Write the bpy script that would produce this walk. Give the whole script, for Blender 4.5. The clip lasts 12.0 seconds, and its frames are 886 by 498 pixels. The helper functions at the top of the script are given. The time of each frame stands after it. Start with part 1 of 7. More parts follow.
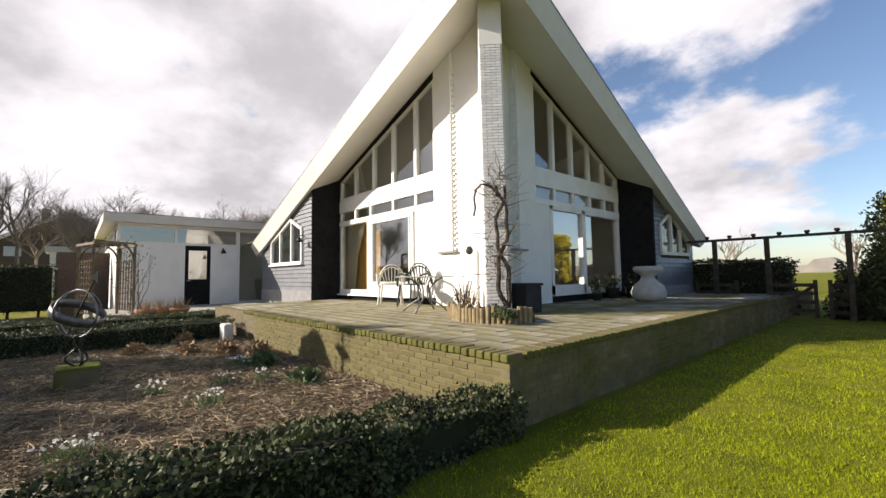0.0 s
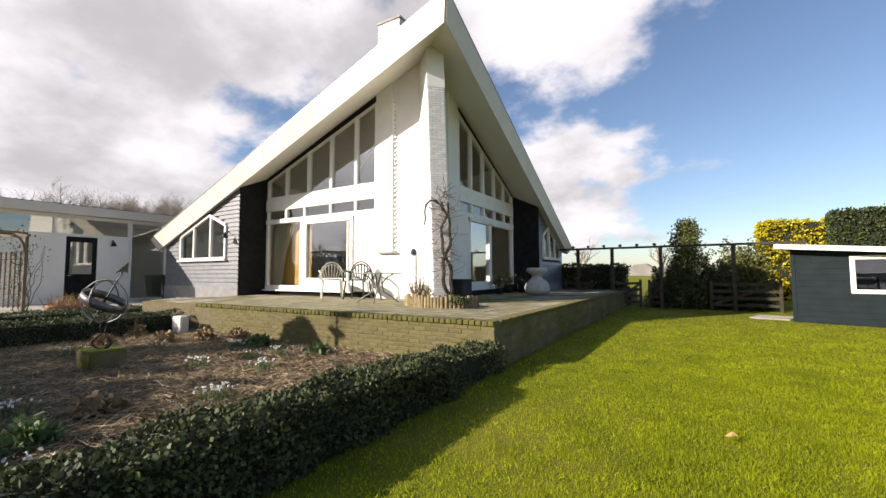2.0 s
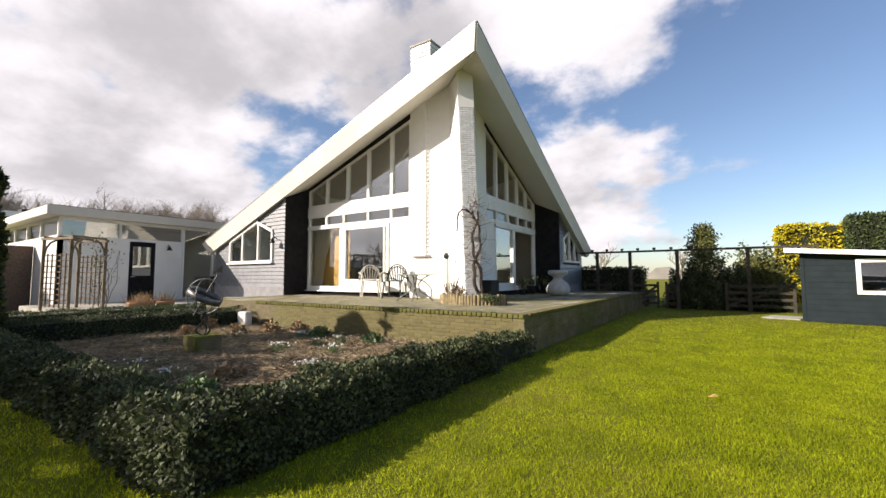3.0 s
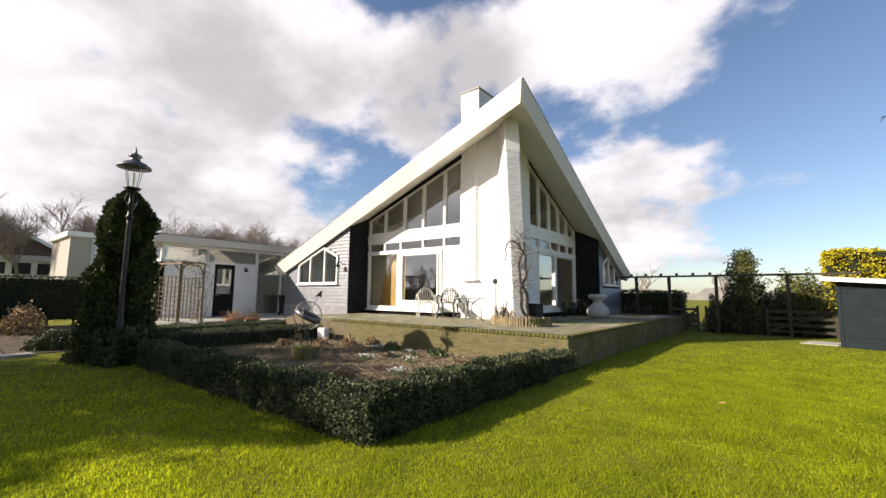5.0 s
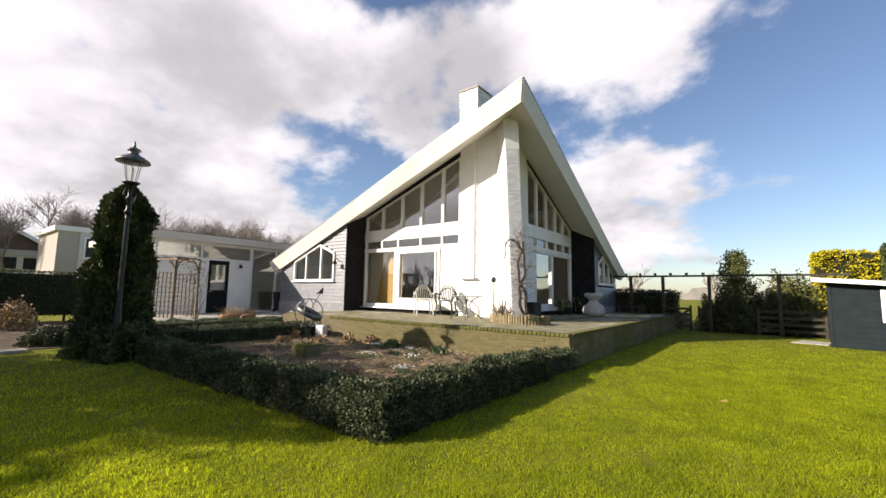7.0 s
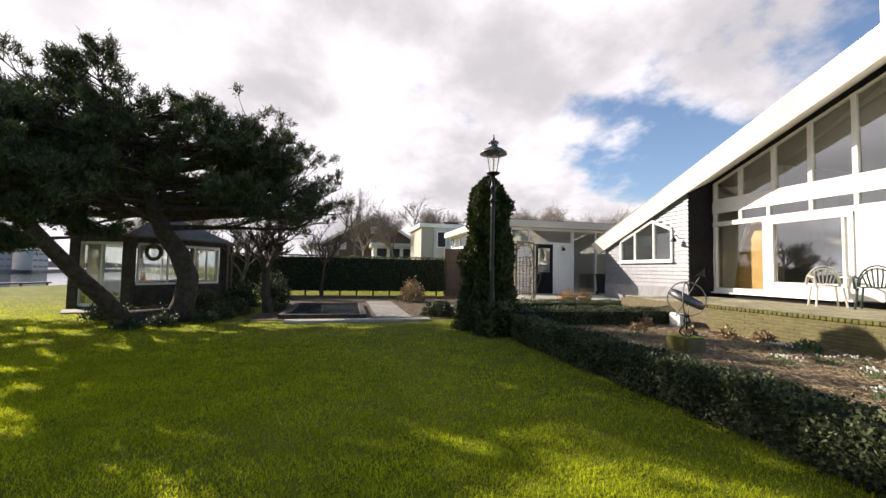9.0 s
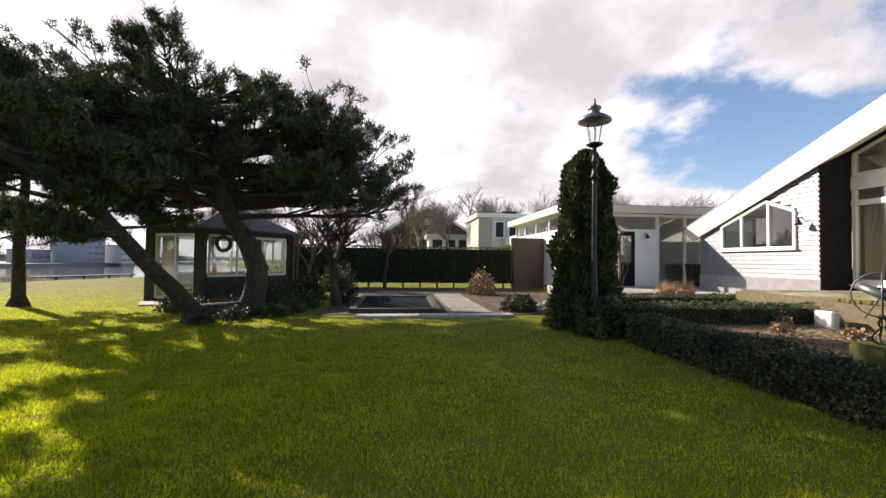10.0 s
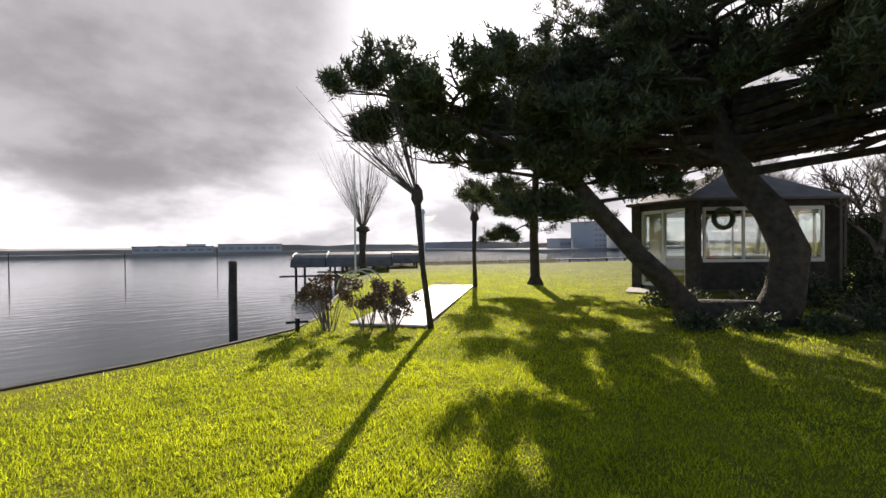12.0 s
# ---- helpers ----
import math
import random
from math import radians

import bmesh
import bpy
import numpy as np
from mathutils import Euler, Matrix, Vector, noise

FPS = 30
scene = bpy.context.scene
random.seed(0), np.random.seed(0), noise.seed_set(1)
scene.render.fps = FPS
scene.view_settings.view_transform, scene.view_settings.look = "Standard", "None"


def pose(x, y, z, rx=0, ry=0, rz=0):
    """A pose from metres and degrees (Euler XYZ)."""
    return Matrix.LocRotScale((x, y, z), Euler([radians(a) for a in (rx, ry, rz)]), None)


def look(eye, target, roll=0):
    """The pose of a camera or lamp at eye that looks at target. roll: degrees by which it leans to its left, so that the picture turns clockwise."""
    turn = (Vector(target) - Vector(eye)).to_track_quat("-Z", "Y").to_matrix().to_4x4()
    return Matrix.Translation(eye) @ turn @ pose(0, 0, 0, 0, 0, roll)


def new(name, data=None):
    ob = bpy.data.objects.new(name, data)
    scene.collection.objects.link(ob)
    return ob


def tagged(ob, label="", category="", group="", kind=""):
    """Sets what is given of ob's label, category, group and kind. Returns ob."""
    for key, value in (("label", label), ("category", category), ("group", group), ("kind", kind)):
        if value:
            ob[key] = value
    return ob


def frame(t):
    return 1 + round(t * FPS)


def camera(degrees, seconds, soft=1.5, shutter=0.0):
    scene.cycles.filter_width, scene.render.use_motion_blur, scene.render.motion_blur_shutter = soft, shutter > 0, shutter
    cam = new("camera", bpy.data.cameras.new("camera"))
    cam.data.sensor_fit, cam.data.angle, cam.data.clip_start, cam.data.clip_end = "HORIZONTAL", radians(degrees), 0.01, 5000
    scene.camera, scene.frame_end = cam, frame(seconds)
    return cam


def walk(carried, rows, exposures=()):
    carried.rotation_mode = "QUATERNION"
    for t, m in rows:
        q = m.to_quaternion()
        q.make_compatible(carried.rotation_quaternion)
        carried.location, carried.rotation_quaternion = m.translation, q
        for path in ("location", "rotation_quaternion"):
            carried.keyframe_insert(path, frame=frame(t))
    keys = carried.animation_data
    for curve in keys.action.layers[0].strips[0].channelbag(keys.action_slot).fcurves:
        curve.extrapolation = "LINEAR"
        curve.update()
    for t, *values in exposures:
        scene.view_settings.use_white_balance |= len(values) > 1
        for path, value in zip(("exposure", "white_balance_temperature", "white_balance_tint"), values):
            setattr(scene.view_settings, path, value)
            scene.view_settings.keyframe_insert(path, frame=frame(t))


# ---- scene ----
cam = camera(94.1, 12.0)
PATH = [
    (0, (-0.287, 0.064, 1.384), (-1.778, 1.391, 1.514), -0.9),
    (0.5, (-0.245, -0.591, 1.362), (-1.438, 1.007, 1.511), -0.7),
    (1, (-0.288, -1.218, 1.352), (-1.308, 0.497, 1.493), -0.7),
    (1.5, (-0.302, -1.766, 1.36), (-1.342, -0.062, 1.482), -0.4),
    (2, (-0.259, -2.427, 1.339), (-1.292, -0.718, 1.462), -0.2),
    (2.5, (-0.135, -3.033, 1.312), (-1.187, -1.335, 1.418), -0.2),
    (3, (0.049, -3.584, 1.295), (-1.056, -1.923, 1.433), -0.1),
    (3.2, (0.096, -3.803, 1.309), (-1.064, -2.178, 1.422), 0.0),
    (4.8, (0.594, -5.042, 1.467), (-0.725, -3.551, 1.664), 0.6),
    (5, (0.597, -5.138, 1.447), (-0.647, -3.587, 1.67), 0.6),
    (5.5, (0.573, -5.234, 1.45), (-0.504, -3.563, 1.669), 0.5),
    (6, (0.549, -5.23, 1.448), (-0.547, -3.572, 1.666), 0.7),
    (6.5, (0.514, -5.237, 1.448), (-0.625, -3.608, 1.664), 0.8),
    (7, (0.429, -5.293, 1.449), (-0.784, -3.717, 1.662), 1.0),
    (7.5, (0.199, -5.33, 1.426), (-1.203, -3.917, 1.621), 1.1),
    (7.7, (0.015, -5.326, 1.427), (-1.543, -4.087, 1.615), 1.1),
    (9.3, (-1.458, -5.964, 1.397), (-3.411, -5.541, 1.493), 1.1),
    (9.5, (-1.681, -6.077, 1.391), (-3.622, -5.604, 1.488), 1.1),
    (10, (-2.486, -6.318, 1.352), (-4.474, -6.107, 1.410), 0.8),
    (10.5, (-3.235, -6.539, 1.338), (-5.229, -6.69, 1.378), 0.5),
    (11, (-3.887, -6.794, 1.32), (-5.759, -7.497, 1.333), 0.3),
    (11.5, (-4.5, -7.133, 1.279), (-6.096, -8.339, 1.260), -0.3),
    (12, (-5.065, -7.603, 1.25), (-6.209, -9.243, 1.228), -0.6),
]
walk(cam, [(t, look(eye, target, roll)) for t, eye, target, roll in PATH], [(0.0, 0.75, 6800, 16), (7.7, 0.75, 6800, 16), (9.3, 0.95, 6800, 16), (11.2, 1.0, 6800, 16), (12.0, 0.85, 6800, 16)])

# ---- world and sun ----
SUN = Vector((-0.570, -0.699, 0.432)).normalized()
world = bpy.data.worlds.new("world")
scene.world = world
world.use_nodes = True
wn, wl = world.node_tree.nodes, world.node_tree.links
wn.clear()


def wnode(kind, **kw):
    n = wn.new(kind)
    for k, v in kw.items():
        n.inputs[k].default_value = v
    return n


def wmath(op, a, b=None, clamp=False):
    n = wn.new("ShaderNodeMath")
    n.operation, n.use_clamp = op, clamp
    for i, v in enumerate((a, b)):
        if v is None:
            continue
        if isinstance(v, (int, float)):
            n.inputs[i].default_value = v
        else:
            wl.new(v, n.inputs[i])
    return n.outputs[0]


def wrange(v, a, b, c, d):
    n = wn.new("ShaderNodeMapRange")
    n.interpolation_type = "SMOOTHSTEP"
    wl.new(v, n.inputs[0])
    for i, x in enumerate((a, b, c, d)):
        n.inputs[i + 1].default_value = x
    return n.outputs[0]


sky = wn.new("ShaderNodeTexSky")
sky.sky_type, sky.sun_disc = "NISHITA", False
sky.sun_elevation = math.asin(SUN.z)
sky.sun_rotation = math.atan2(SUN.x, SUN.y)
sky.air_density, sky.dust_density, sky.ozone_density = 1.0, 0.6, 3.0
coords = wn.new("ShaderNodeTexCoord")
sep = wn.new("ShaderNodeSeparateXYZ")
wl.new(coords.outputs["Generated"], sep.inputs[0])
height = wmath("ADD", wmath("MAXIMUM", sep.outputs[2], 0.0), 0.38)
flat = wn.new("ShaderNodeCombineXYZ")
wl.new(wmath("DIVIDE", sep.outputs[0], height), flat.inputs[0])
wl.new(wmath("DIVIDE", sep.outputs[1], height), flat.inputs[1])


def cloud_noise(scale, detail, rough, shift):
    m = wn.new("ShaderNodeMapping")
    m.inputs["Location"].default_value = shift
    wl.new(flat.outputs[0], m.inputs[0])
    n = wnode("ShaderNodeTexNoise", Scale=scale, Detail=detail, Roughness=rough)
    wl.new(m.outputs[0], n.inputs["Vector"])
    return n.outputs[0]


sunward = wn.new("ShaderNodeVectorMath")
sunward.operation = "DOT_PRODUCT"
wl.new(coords.outputs["Generated"], sunward.inputs[0])
sunward.inputs[1].default_value = SUN
toward = sunward.outputs["Value"]
west = wn.new("ShaderNodeVectorMath")
west.operation = "DOT_PRODUCT"
wl.new(coords.outputs["Generated"], west.inputs[0])
west.inputs[1].default_value = Vector((-0.93, -0.37, 0.0))
cover = wmath("ADD", cloud_noise(1.25, 9.0, 0.56, (3.1, 1.7, 0.0)), wmath("MULTIPLY", west.outputs["Value"], 0.23))
bank = wn.new("ShaderNodeVectorMath")
bank.operation = "DOT_PRODUCT"
wl.new(coords.outputs["Generated"], bank.inputs[0])
bank.inputs[1].default_value = Vector((0.12, -0.93, 0.36)).normalized()
over = wmath("ADD", cover, wrange(bank.outputs["Value"], 0.72, 0.93, 0.0, 0.2))
over = wmath("SUBTRACT", over, wrange(sep.outputs[2], 0.54, 0.78, 0.0, 0.32))
mask = wrange(over, 0.475, 0.565, 0.0, 1.0)
dim = wrange(wmath("ADD", bank.outputs["Value"], wmath("MULTIPLY", cloud_noise(1.7, 6.0, 0.5, (1.0, 4.0, 0.0)), 0.14)), 0.93, 1.04, 0.0, 0.48)
lift = wrange(wmath("ADD", sep.outputs[2], wmath("MULTIPLY", cloud_noise(2.6, 5.0, 0.5, (2.0, 0.5, 0.0)), 0.14)), 0.15, 0.24, 0.0, 1.0)
gloom = wmath("SUBTRACT", 1.0, wmath("MULTIPLY", dim, lift))
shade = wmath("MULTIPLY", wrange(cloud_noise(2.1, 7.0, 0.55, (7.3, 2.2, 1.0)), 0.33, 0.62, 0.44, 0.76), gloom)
glow = wmath("POWER", wmath("MAXIMUM", toward, 0.0), 60.0)
bright = wmath("ADD", shade, wmath("MULTIPLY", glow, 2.0))
cloud = wn.new("ShaderNodeVectorMath")
cloud.operation = "SCALE"
cloud.inputs[0].default_value = (0.94, 0.95, 1.0)
wl.new(bright, cloud.inputs["Scale"])
blue = wn.new("ShaderNodeVectorMath")
blue.operation = "SCALE"
wl.new(sky.outputs[0], blue.inputs[0])
blue.inputs["Scale"].default_value = 0.11
mixed = wn.new("ShaderNodeMix")
mixed.data_type = "RGBA"
wl.new(mask, mixed.inputs["Factor"])
wl.new(blue.outputs[0], mixed.inputs["A"])
wl.new(cloud.outputs[0], mixed.inputs["B"])
bg = wn.new("ShaderNodeBackground")
wl.new(mixed.outputs["Result"], bg.inputs[0])
bg.inputs[1].default_value = 0.86
wl.new(bg.outputs[0], wn.new("ShaderNodeOutputWorld").inputs[0])

sun_data = bpy.data.lights.new("sun", "SUN")
sun_data.energy, sun_data.angle, sun_data.color = 5.0, radians(0.5), (1.0, 0.93, 0.82)
new("sun", sun_data).matrix_basis = look(SUN * 50, (0, 0, 0))

# ---- materials ----


def surf(name, c1, c2, scale=4.0, rough=0.7, bump=0.15, bscale=40.0, metal=0.0, c3=None, patch=0.6, spec=0.4, jitter=0.0, trans=0.0, bdist=0.01, amount=0.5):
    """A surface with colour grain at two scales, fine relief, and jitter from piece to piece."""
    m = bpy.data.materials.new(name)
    m.use_nodes = True
    n, l = m.node_tree.nodes, m.node_tree.links
    n.clear()
    out = n.new("ShaderNodeOutputMaterial")
    b = n.new("ShaderNodeBsdfPrincipled")
    b.inputs["Roughness"].default_value = rough
    b.inputs["Metallic"].default_value = metal
    b.inputs["Specular IOR Level"].default_value = spec
    tc = n.new("ShaderNodeTexCoord")
    pos = tc.outputs["Object"]
    n1 = n.new("ShaderNodeTexNoise")
    n1.inputs["Scale"].default_value, n1.inputs["Detail"].default_value = scale, 6.0
    l.new(pos, n1.inputs["Vector"])
    r = n.new("ShaderNodeMapRange")
    r.inputs[1].default_value, r.inputs[2].default_value = 0.3, 0.7
    l.new(n1.outputs[0], r.inputs[0])
    mx = n.new("ShaderNodeMix")
    mx.data_type = "RGBA"
    mx.inputs["A"].default_value, mx.inputs["B"].default_value = (*c1, 1), (*c2, 1)
    l.new(r.outputs[0], mx.inputs["Factor"])
    col = mx.outputs["Result"]
    if c3:
        n3 = n.new("ShaderNodeTexNoise")
        n3.inputs["Scale"].default_value, n3.inputs["Detail"].default_value = scale * 0.23, 4.0
        l.new(pos, n3.inputs["Vector"])
        r3 = n.new("ShaderNodeMapRange")
        r3.inputs[1].default_value, r3.inputs[2].default_value = patch - 0.08, patch + 0.1
        l.new(n3.outputs[0], r3.inputs[0])
        m3 = n.new("ShaderNodeMix")
        m3.data_type = "RGBA"
        m3.inputs["B"].default_value = (*c3, 1)
        l.new(col, m3.inputs["A"])
        l.new(r3.outputs[0], m3.inputs["Factor"])
        col = m3.outputs["Result"]
    if jitter:
        info = n.new("ShaderNodeObjectInfo")
        geo = n.new("ShaderNodeNewGeometry")
        add = n.new("ShaderNodeMath")
        add.operation = "ADD"
        l.new(info.outputs["Random"], add.inputs[0])
        l.new(geo.outputs["Random Per Island"], add.inputs[1])
        fr = n.new("ShaderNodeMath")
        fr.operation = "FRACT"
        l.new(add.outputs[0], fr.inputs[0])
        rj = n.new("ShaderNodeMapRange")
        rj.inputs[3].default_value, rj.inputs[4].default_value = 1 - jitter, 1 + jitter
        l.new(fr.outputs[0], rj.inputs[0])
        hsv = n.new("ShaderNodeHueSaturation")
        l.new(rj.outputs[0], hsv.inputs["Value"])
        l.new(col, hsv.inputs["Color"])
        col = hsv.outputs[0]
    l.new(col, b.inputs["Base Color"])
    if bump:
        nb = n.new("ShaderNodeTexNoise")
        nb.inputs["Scale"].default_value, nb.inputs["Detail"].default_value = bscale, 4.0
        l.new(pos, nb.inputs["Vector"])
        bp = n.new("ShaderNodeBump")
        bp.inputs["Strength"].default_value, bp.inputs["Distance"].default_value = bump, bdist
        l.new(nb.outputs[0], bp.inputs["Height"])
        l.new(bp.outputs[0], b.inputs["Normal"])
    if trans:
        t = n.new("ShaderNodeBsdfTranslucent")
        l.new(col, t.inputs[0])
        ms = n.new("ShaderNodeMixShader")
        ms.inputs[0].default_value = trans
        l.new(b.outputs[0], ms.inputs[1])
        l.new(t.outputs[0], ms.inputs[2])
        l.new(ms.outputs[0], out.inputs[0])
    else:
        l.new(b.outputs[0], out.inputs[0])
    return m


def glass_mat(name, tint, clear):
    """Thin window glass: mirror gloss over a clear pane."""
    m = bpy.data.materials.new(name)
    m.use_nodes = True
    n, l = m.node_tree.nodes, m.node_tree.links
    n.clear()
    out, ms = n.new("ShaderNodeOutputMaterial"), n.new("ShaderNodeMixShader")
    ms.inputs[0].default_value = clear
    t, g = n.new("ShaderNodeBsdfTransparent"), n.new("ShaderNodeBsdfGlossy")
    t.inputs[0].default_value = (*tint, 1)
    g.inputs["Roughness"].default_value = 0.01
    l.new(t.outputs[0], ms.inputs[1])
    l.new(g.outputs[0], ms.inputs[2])
    l.new(ms.outputs[0], out.inputs[0])
    return m


GLASS = glass_mat("window_glass", (0.9, 0.93, 0.92), 0.17)
DOORGLASS = glass_mat("door_glass", (0.88, 0.91, 0.9), 0.34)
LANTERN_GLASS = glass_mat("lantern_glass", (0.95, 0.96, 0.95), 0.02)
LAWN = surf("lawn", (0.1, 0.115, 0.013), (0.2, 0.215, 0.016), 2.2, 0.9, 0.9, 60.0, c3=(0.2, 0.19, 0.03), patch=0.56, bdist=0.03, spec=0.1)
BLADE = surf("grass_blade", (0.3, 0.35, 0.014), (0.5, 0.55, 0.02), 1.6, 0.6, 0.0, jitter=0.42, trans=0.68, spec=0.2)
SOIL = surf("soil", (0.03, 0.02, 0.012), (0.11, 0.078, 0.045), 14.0, 0.95, 1.0, 45.0, c3=(0.16, 0.115, 0.06), patch=0.55, bdist=0.03)
STALK = surf("dry_stalk", (0.16, 0.115, 0.065), (0.42, 0.33, 0.2), 5.0, 0.8, 0.0, jitter=0.5)
WHITE = surf("white_paint", (0.74, 0.73, 0.69), (0.82, 0.81, 0.77), 3.0, 0.5, 0.1, 25.0, c3=(0.68, 0.67, 0.62), patch=0.66)
CREAM = surf("cream_fascia", (0.62, 0.58, 0.49), (0.68, 0.64, 0.56), 2.0, 0.5, 0.06, 18.0, c3=(0.56, 0.52, 0.42), patch=0.64)
SOFFIT = surf("soffit_paint", (0.66, 0.63, 0.56), (0.72, 0.69, 0.62), 1.5, 0.6, 0.05, 18.0)
WBRICK = surf("whitewashed_brick", (0.72, 0.72, 0.71), (0.82, 0.82, 0.8), 6.0, 0.75, 0.5, 60.0, jitter=0.1, c3=(0.6, 0.6, 0.6), patch=0.6)
MORTAR = surf("pale_mortar", (0.4, 0.4, 0.4), (0.5, 0.5, 0.49), 20.0, 0.9, 0.5, 90.0)
RENDER = surf("white_render", (0.76, 0.75, 0.71), (0.82, 0.81, 0.77), 2.0, 0.85, 0.3, 70.0)
BLACK = surf("black_stain", (0.010, 0.010, 0.011), (0.019, 0.019, 0.02), 5.0, 0.85, 0.2, 40.0, spec=0.12)
BOARD = surf("grey_weatherboard", (0.11, 0.12, 0.135), (0.17, 0.18, 0.195), 5.0, 0.42, 0.2, 50.0, jitter=0.08, spec=0.55)
PLINTH = surf("grey_plinth", (0.2, 0.2, 0.21), (0.27, 0.27, 0.27), 6.0, 0.8, 0.3, 50.0)
ROOFING = surf("dark_roofing", (0.05, 0.05, 0.05), (0.09, 0.09, 0.09), 8.0, 0.85, 0.4, 60.0)
MBRICK = surf("mossy_brick", (0.125, 0.102, 0.056), (0.205, 0.168, 0.098), 4.0, 0.92, 0.6, 70.0, jitter=0.14, c3=(0.105, 0.105, 0.026), patch=0.5, spec=0.2)
DMORTAR = surf("dark_mortar", (0.105, 0.087, 0.048), (0.165, 0.137, 0.08), 12.0, 0.95, 0.6, 90.0)
PAVER = surf("terrace_paver", (0.2, 0.175, 0.12), (0.42, 0.39, 0.32), 5.0, 0.88, 0.7, 60.0, jitter=0.16, c3=(0.14, 0.13, 0.04), patch=0.47)
GROUT = surf("paving_joint", (0.14, 0.13, 0.07), (0.2, 0.18, 0.1), 9.0, 0.95, 0.4, 80.0)
LEAF = surf("hedge_leaf", (0.02, 0.03, 0.012), (0.1, 0.12, 0.052), 3.0, 0.6, 0.0, jitter=0.65, trans=0.12, spec=0.25)
# near-black fill: the shade deep inside foliage, put into the colour
INNERSHADE = surf("foliage_inner_shade", (0.008, 0.012, 0.005), (0.02, 0.025, 0.01), 9.0, 0.9, 0.5, 50.0)
CYPRESS = surf("cypress_spray", (0.02, 0.035, 0.008), (0.07, 0.085, 0.018), 2.0, 0.6, 0.0, jitter=0.5, trans=0.12)
NEEDLE = surf("pine_needle", (0.04, 0.056, 0.022), (0.09, 0.11, 0.045), 2.0, 0.55, 0.0, jitter=0.5, trans=0.25)
BARK = surf("dark_bark", (0.032, 0.024, 0.018), (0.085, 0.066, 0.048), 9.0, 0.9, 0.9, 22.0, bdist=0.03)
TWIG = surf("bare_twig", (0.1, 0.08, 0.065), (0.19, 0.16, 0.13), 6.0, 0.85, 0.3, 40.0)
# paler copy of the bare twig, with distance haze in its colour
HAZETWIG = surf("hazy_distant_twig", (0.2, 0.165, 0.135), (0.3, 0.25, 0.2), 2.0, 0.9, 0.0)
IRON = surf("black_iron", (0.02, 0.021, 0.02), (0.04, 0.042, 0.04), 14.0, 0.4, 0.2, 60.0, metal=0.7)
RUST = surf("grey_weathered_steel", (0.11, 0.11, 0.11), (0.2, 0.2, 0.2), 12.0, 0.45, 0.2, 60.0, metal=0.7)
STONE = surf("concrete_stone", (0.32, 0.3, 0.26), (0.45, 0.43, 0.38), 7.0, 0.9, 0.5, 60.0, c3=(0.25, 0.24, 0.16), patch=0.6)
MOSS = surf("moss", (0.1, 0.12, 0.01), (0.2, 0.22, 0.02), 14.0, 0.95, 0.9, 60.0, bdist=0.02)
WOOD = surf("weathered_wood", (0.11, 0.085, 0.055), (0.22, 0.175, 0.11), 7.0, 0.85, 0.5, 45.0, jitter=0.2)
LOG = surf("log_edging", (0.17, 0.13, 0.07), (0.33, 0.27, 0.15), 9.0, 0.85, 0.6, 40.0, jitter=0.25)
DARKWOOD = surf("dark_wood", (0.03, 0.025, 0.02), (0.07, 0.06, 0.045), 7.0, 0.8, 0.4, 45.0)
SHED = surf("dark_green_shed_paint", (0.006, 0.013, 0.016), (0.011, 0.02, 0.024), 4.0, 0.7, 0.2, 40.0, spec=0.2)
CHAIRG = surf("dark_green_plastic", (0.02, 0.035, 0.028), (0.03, 0.05, 0.04), 6.0, 0.4, 0.05, 40.0)
TAN = surf("tan_cushion", (0.36, 0.33, 0.28), (0.43, 0.4, 0.35), 12.0, 0.9, 0.3, 90.0)
ALU = surf("pale_metal_tube", (0.6, 0.58, 0.5), (0.68, 0.66, 0.58), 8.0, 0.4, 0.0, metal=0.4)
TABLETOP = surf("grey_green_tabletop", (0.3, 0.33, 0.3), (0.38, 0.41, 0.37), 8.0, 0.35, 0.1, 30.0)
CURTAIN = surf("cream_curtain", (0.74, 0.69, 0.56), (0.8, 0.75, 0.63), 3.0, 0.9, 0.2, 60.0, trans=0.3)
OCHRE = surf("ochre_door_wood", (0.55, 0.33, 0.1), (0.64, 0.4, 0.13), 4.0, 0.5, 0.1, 30.0)
ROOMW = surf("room_plaster", (0.6, 0.56, 0.48), (0.66, 0.62, 0.54), 2.0, 0.9, 0.1, 40.0)
ROOMF = surf("room_floor", (0.25, 0.18, 0.11), (0.32, 0.24, 0.15), 4.0, 0.4, 0.1, 30.0)
GOLD = surf("golden_foliage", (0.42, 0.36, 0.01), (0.62, 0.53, 0.02), 2.0, 0.6, 0.0, jitter=0.35, trans=0.25)
OLIVE = surf("olive_foliage", (0.07, 0.085, 0.022), (0.17, 0.175, 0.05), 2.0, 0.6, 0.0, jitter=0.4, trans=0.15)
THUJA = surf("green_thuja_foliage", (0.03, 0.05, 0.015), (0.08, 0.11, 0.03), 2.0, 0.6, 0.0, jitter=0.4, trans=0.12)
STRAW = surf("dry_shrub", (0.26, 0.17, 0.08), (0.4, 0.28, 0.15), 3.0, 0.8, 0.0, jitter=0.4)
DRYHEAD = surf("dry_flower_head", (0.11, 0.07, 0.04), (0.22, 0.15, 0.09), 3.0, 0.85, 0.0, jitter=0.4)
PETAL = surf("white_petal", (0.75, 0.76, 0.7), (0.84, 0.85, 0.8), 9.0, 0.6, 0.0, trans=0.25)
FLEAF = surf("flower_leaf", (0.06, 0.11, 0.04), (0.12, 0.19, 0.07), 5.0, 0.5, 0.0, jitter=0.3, trans=0.2)
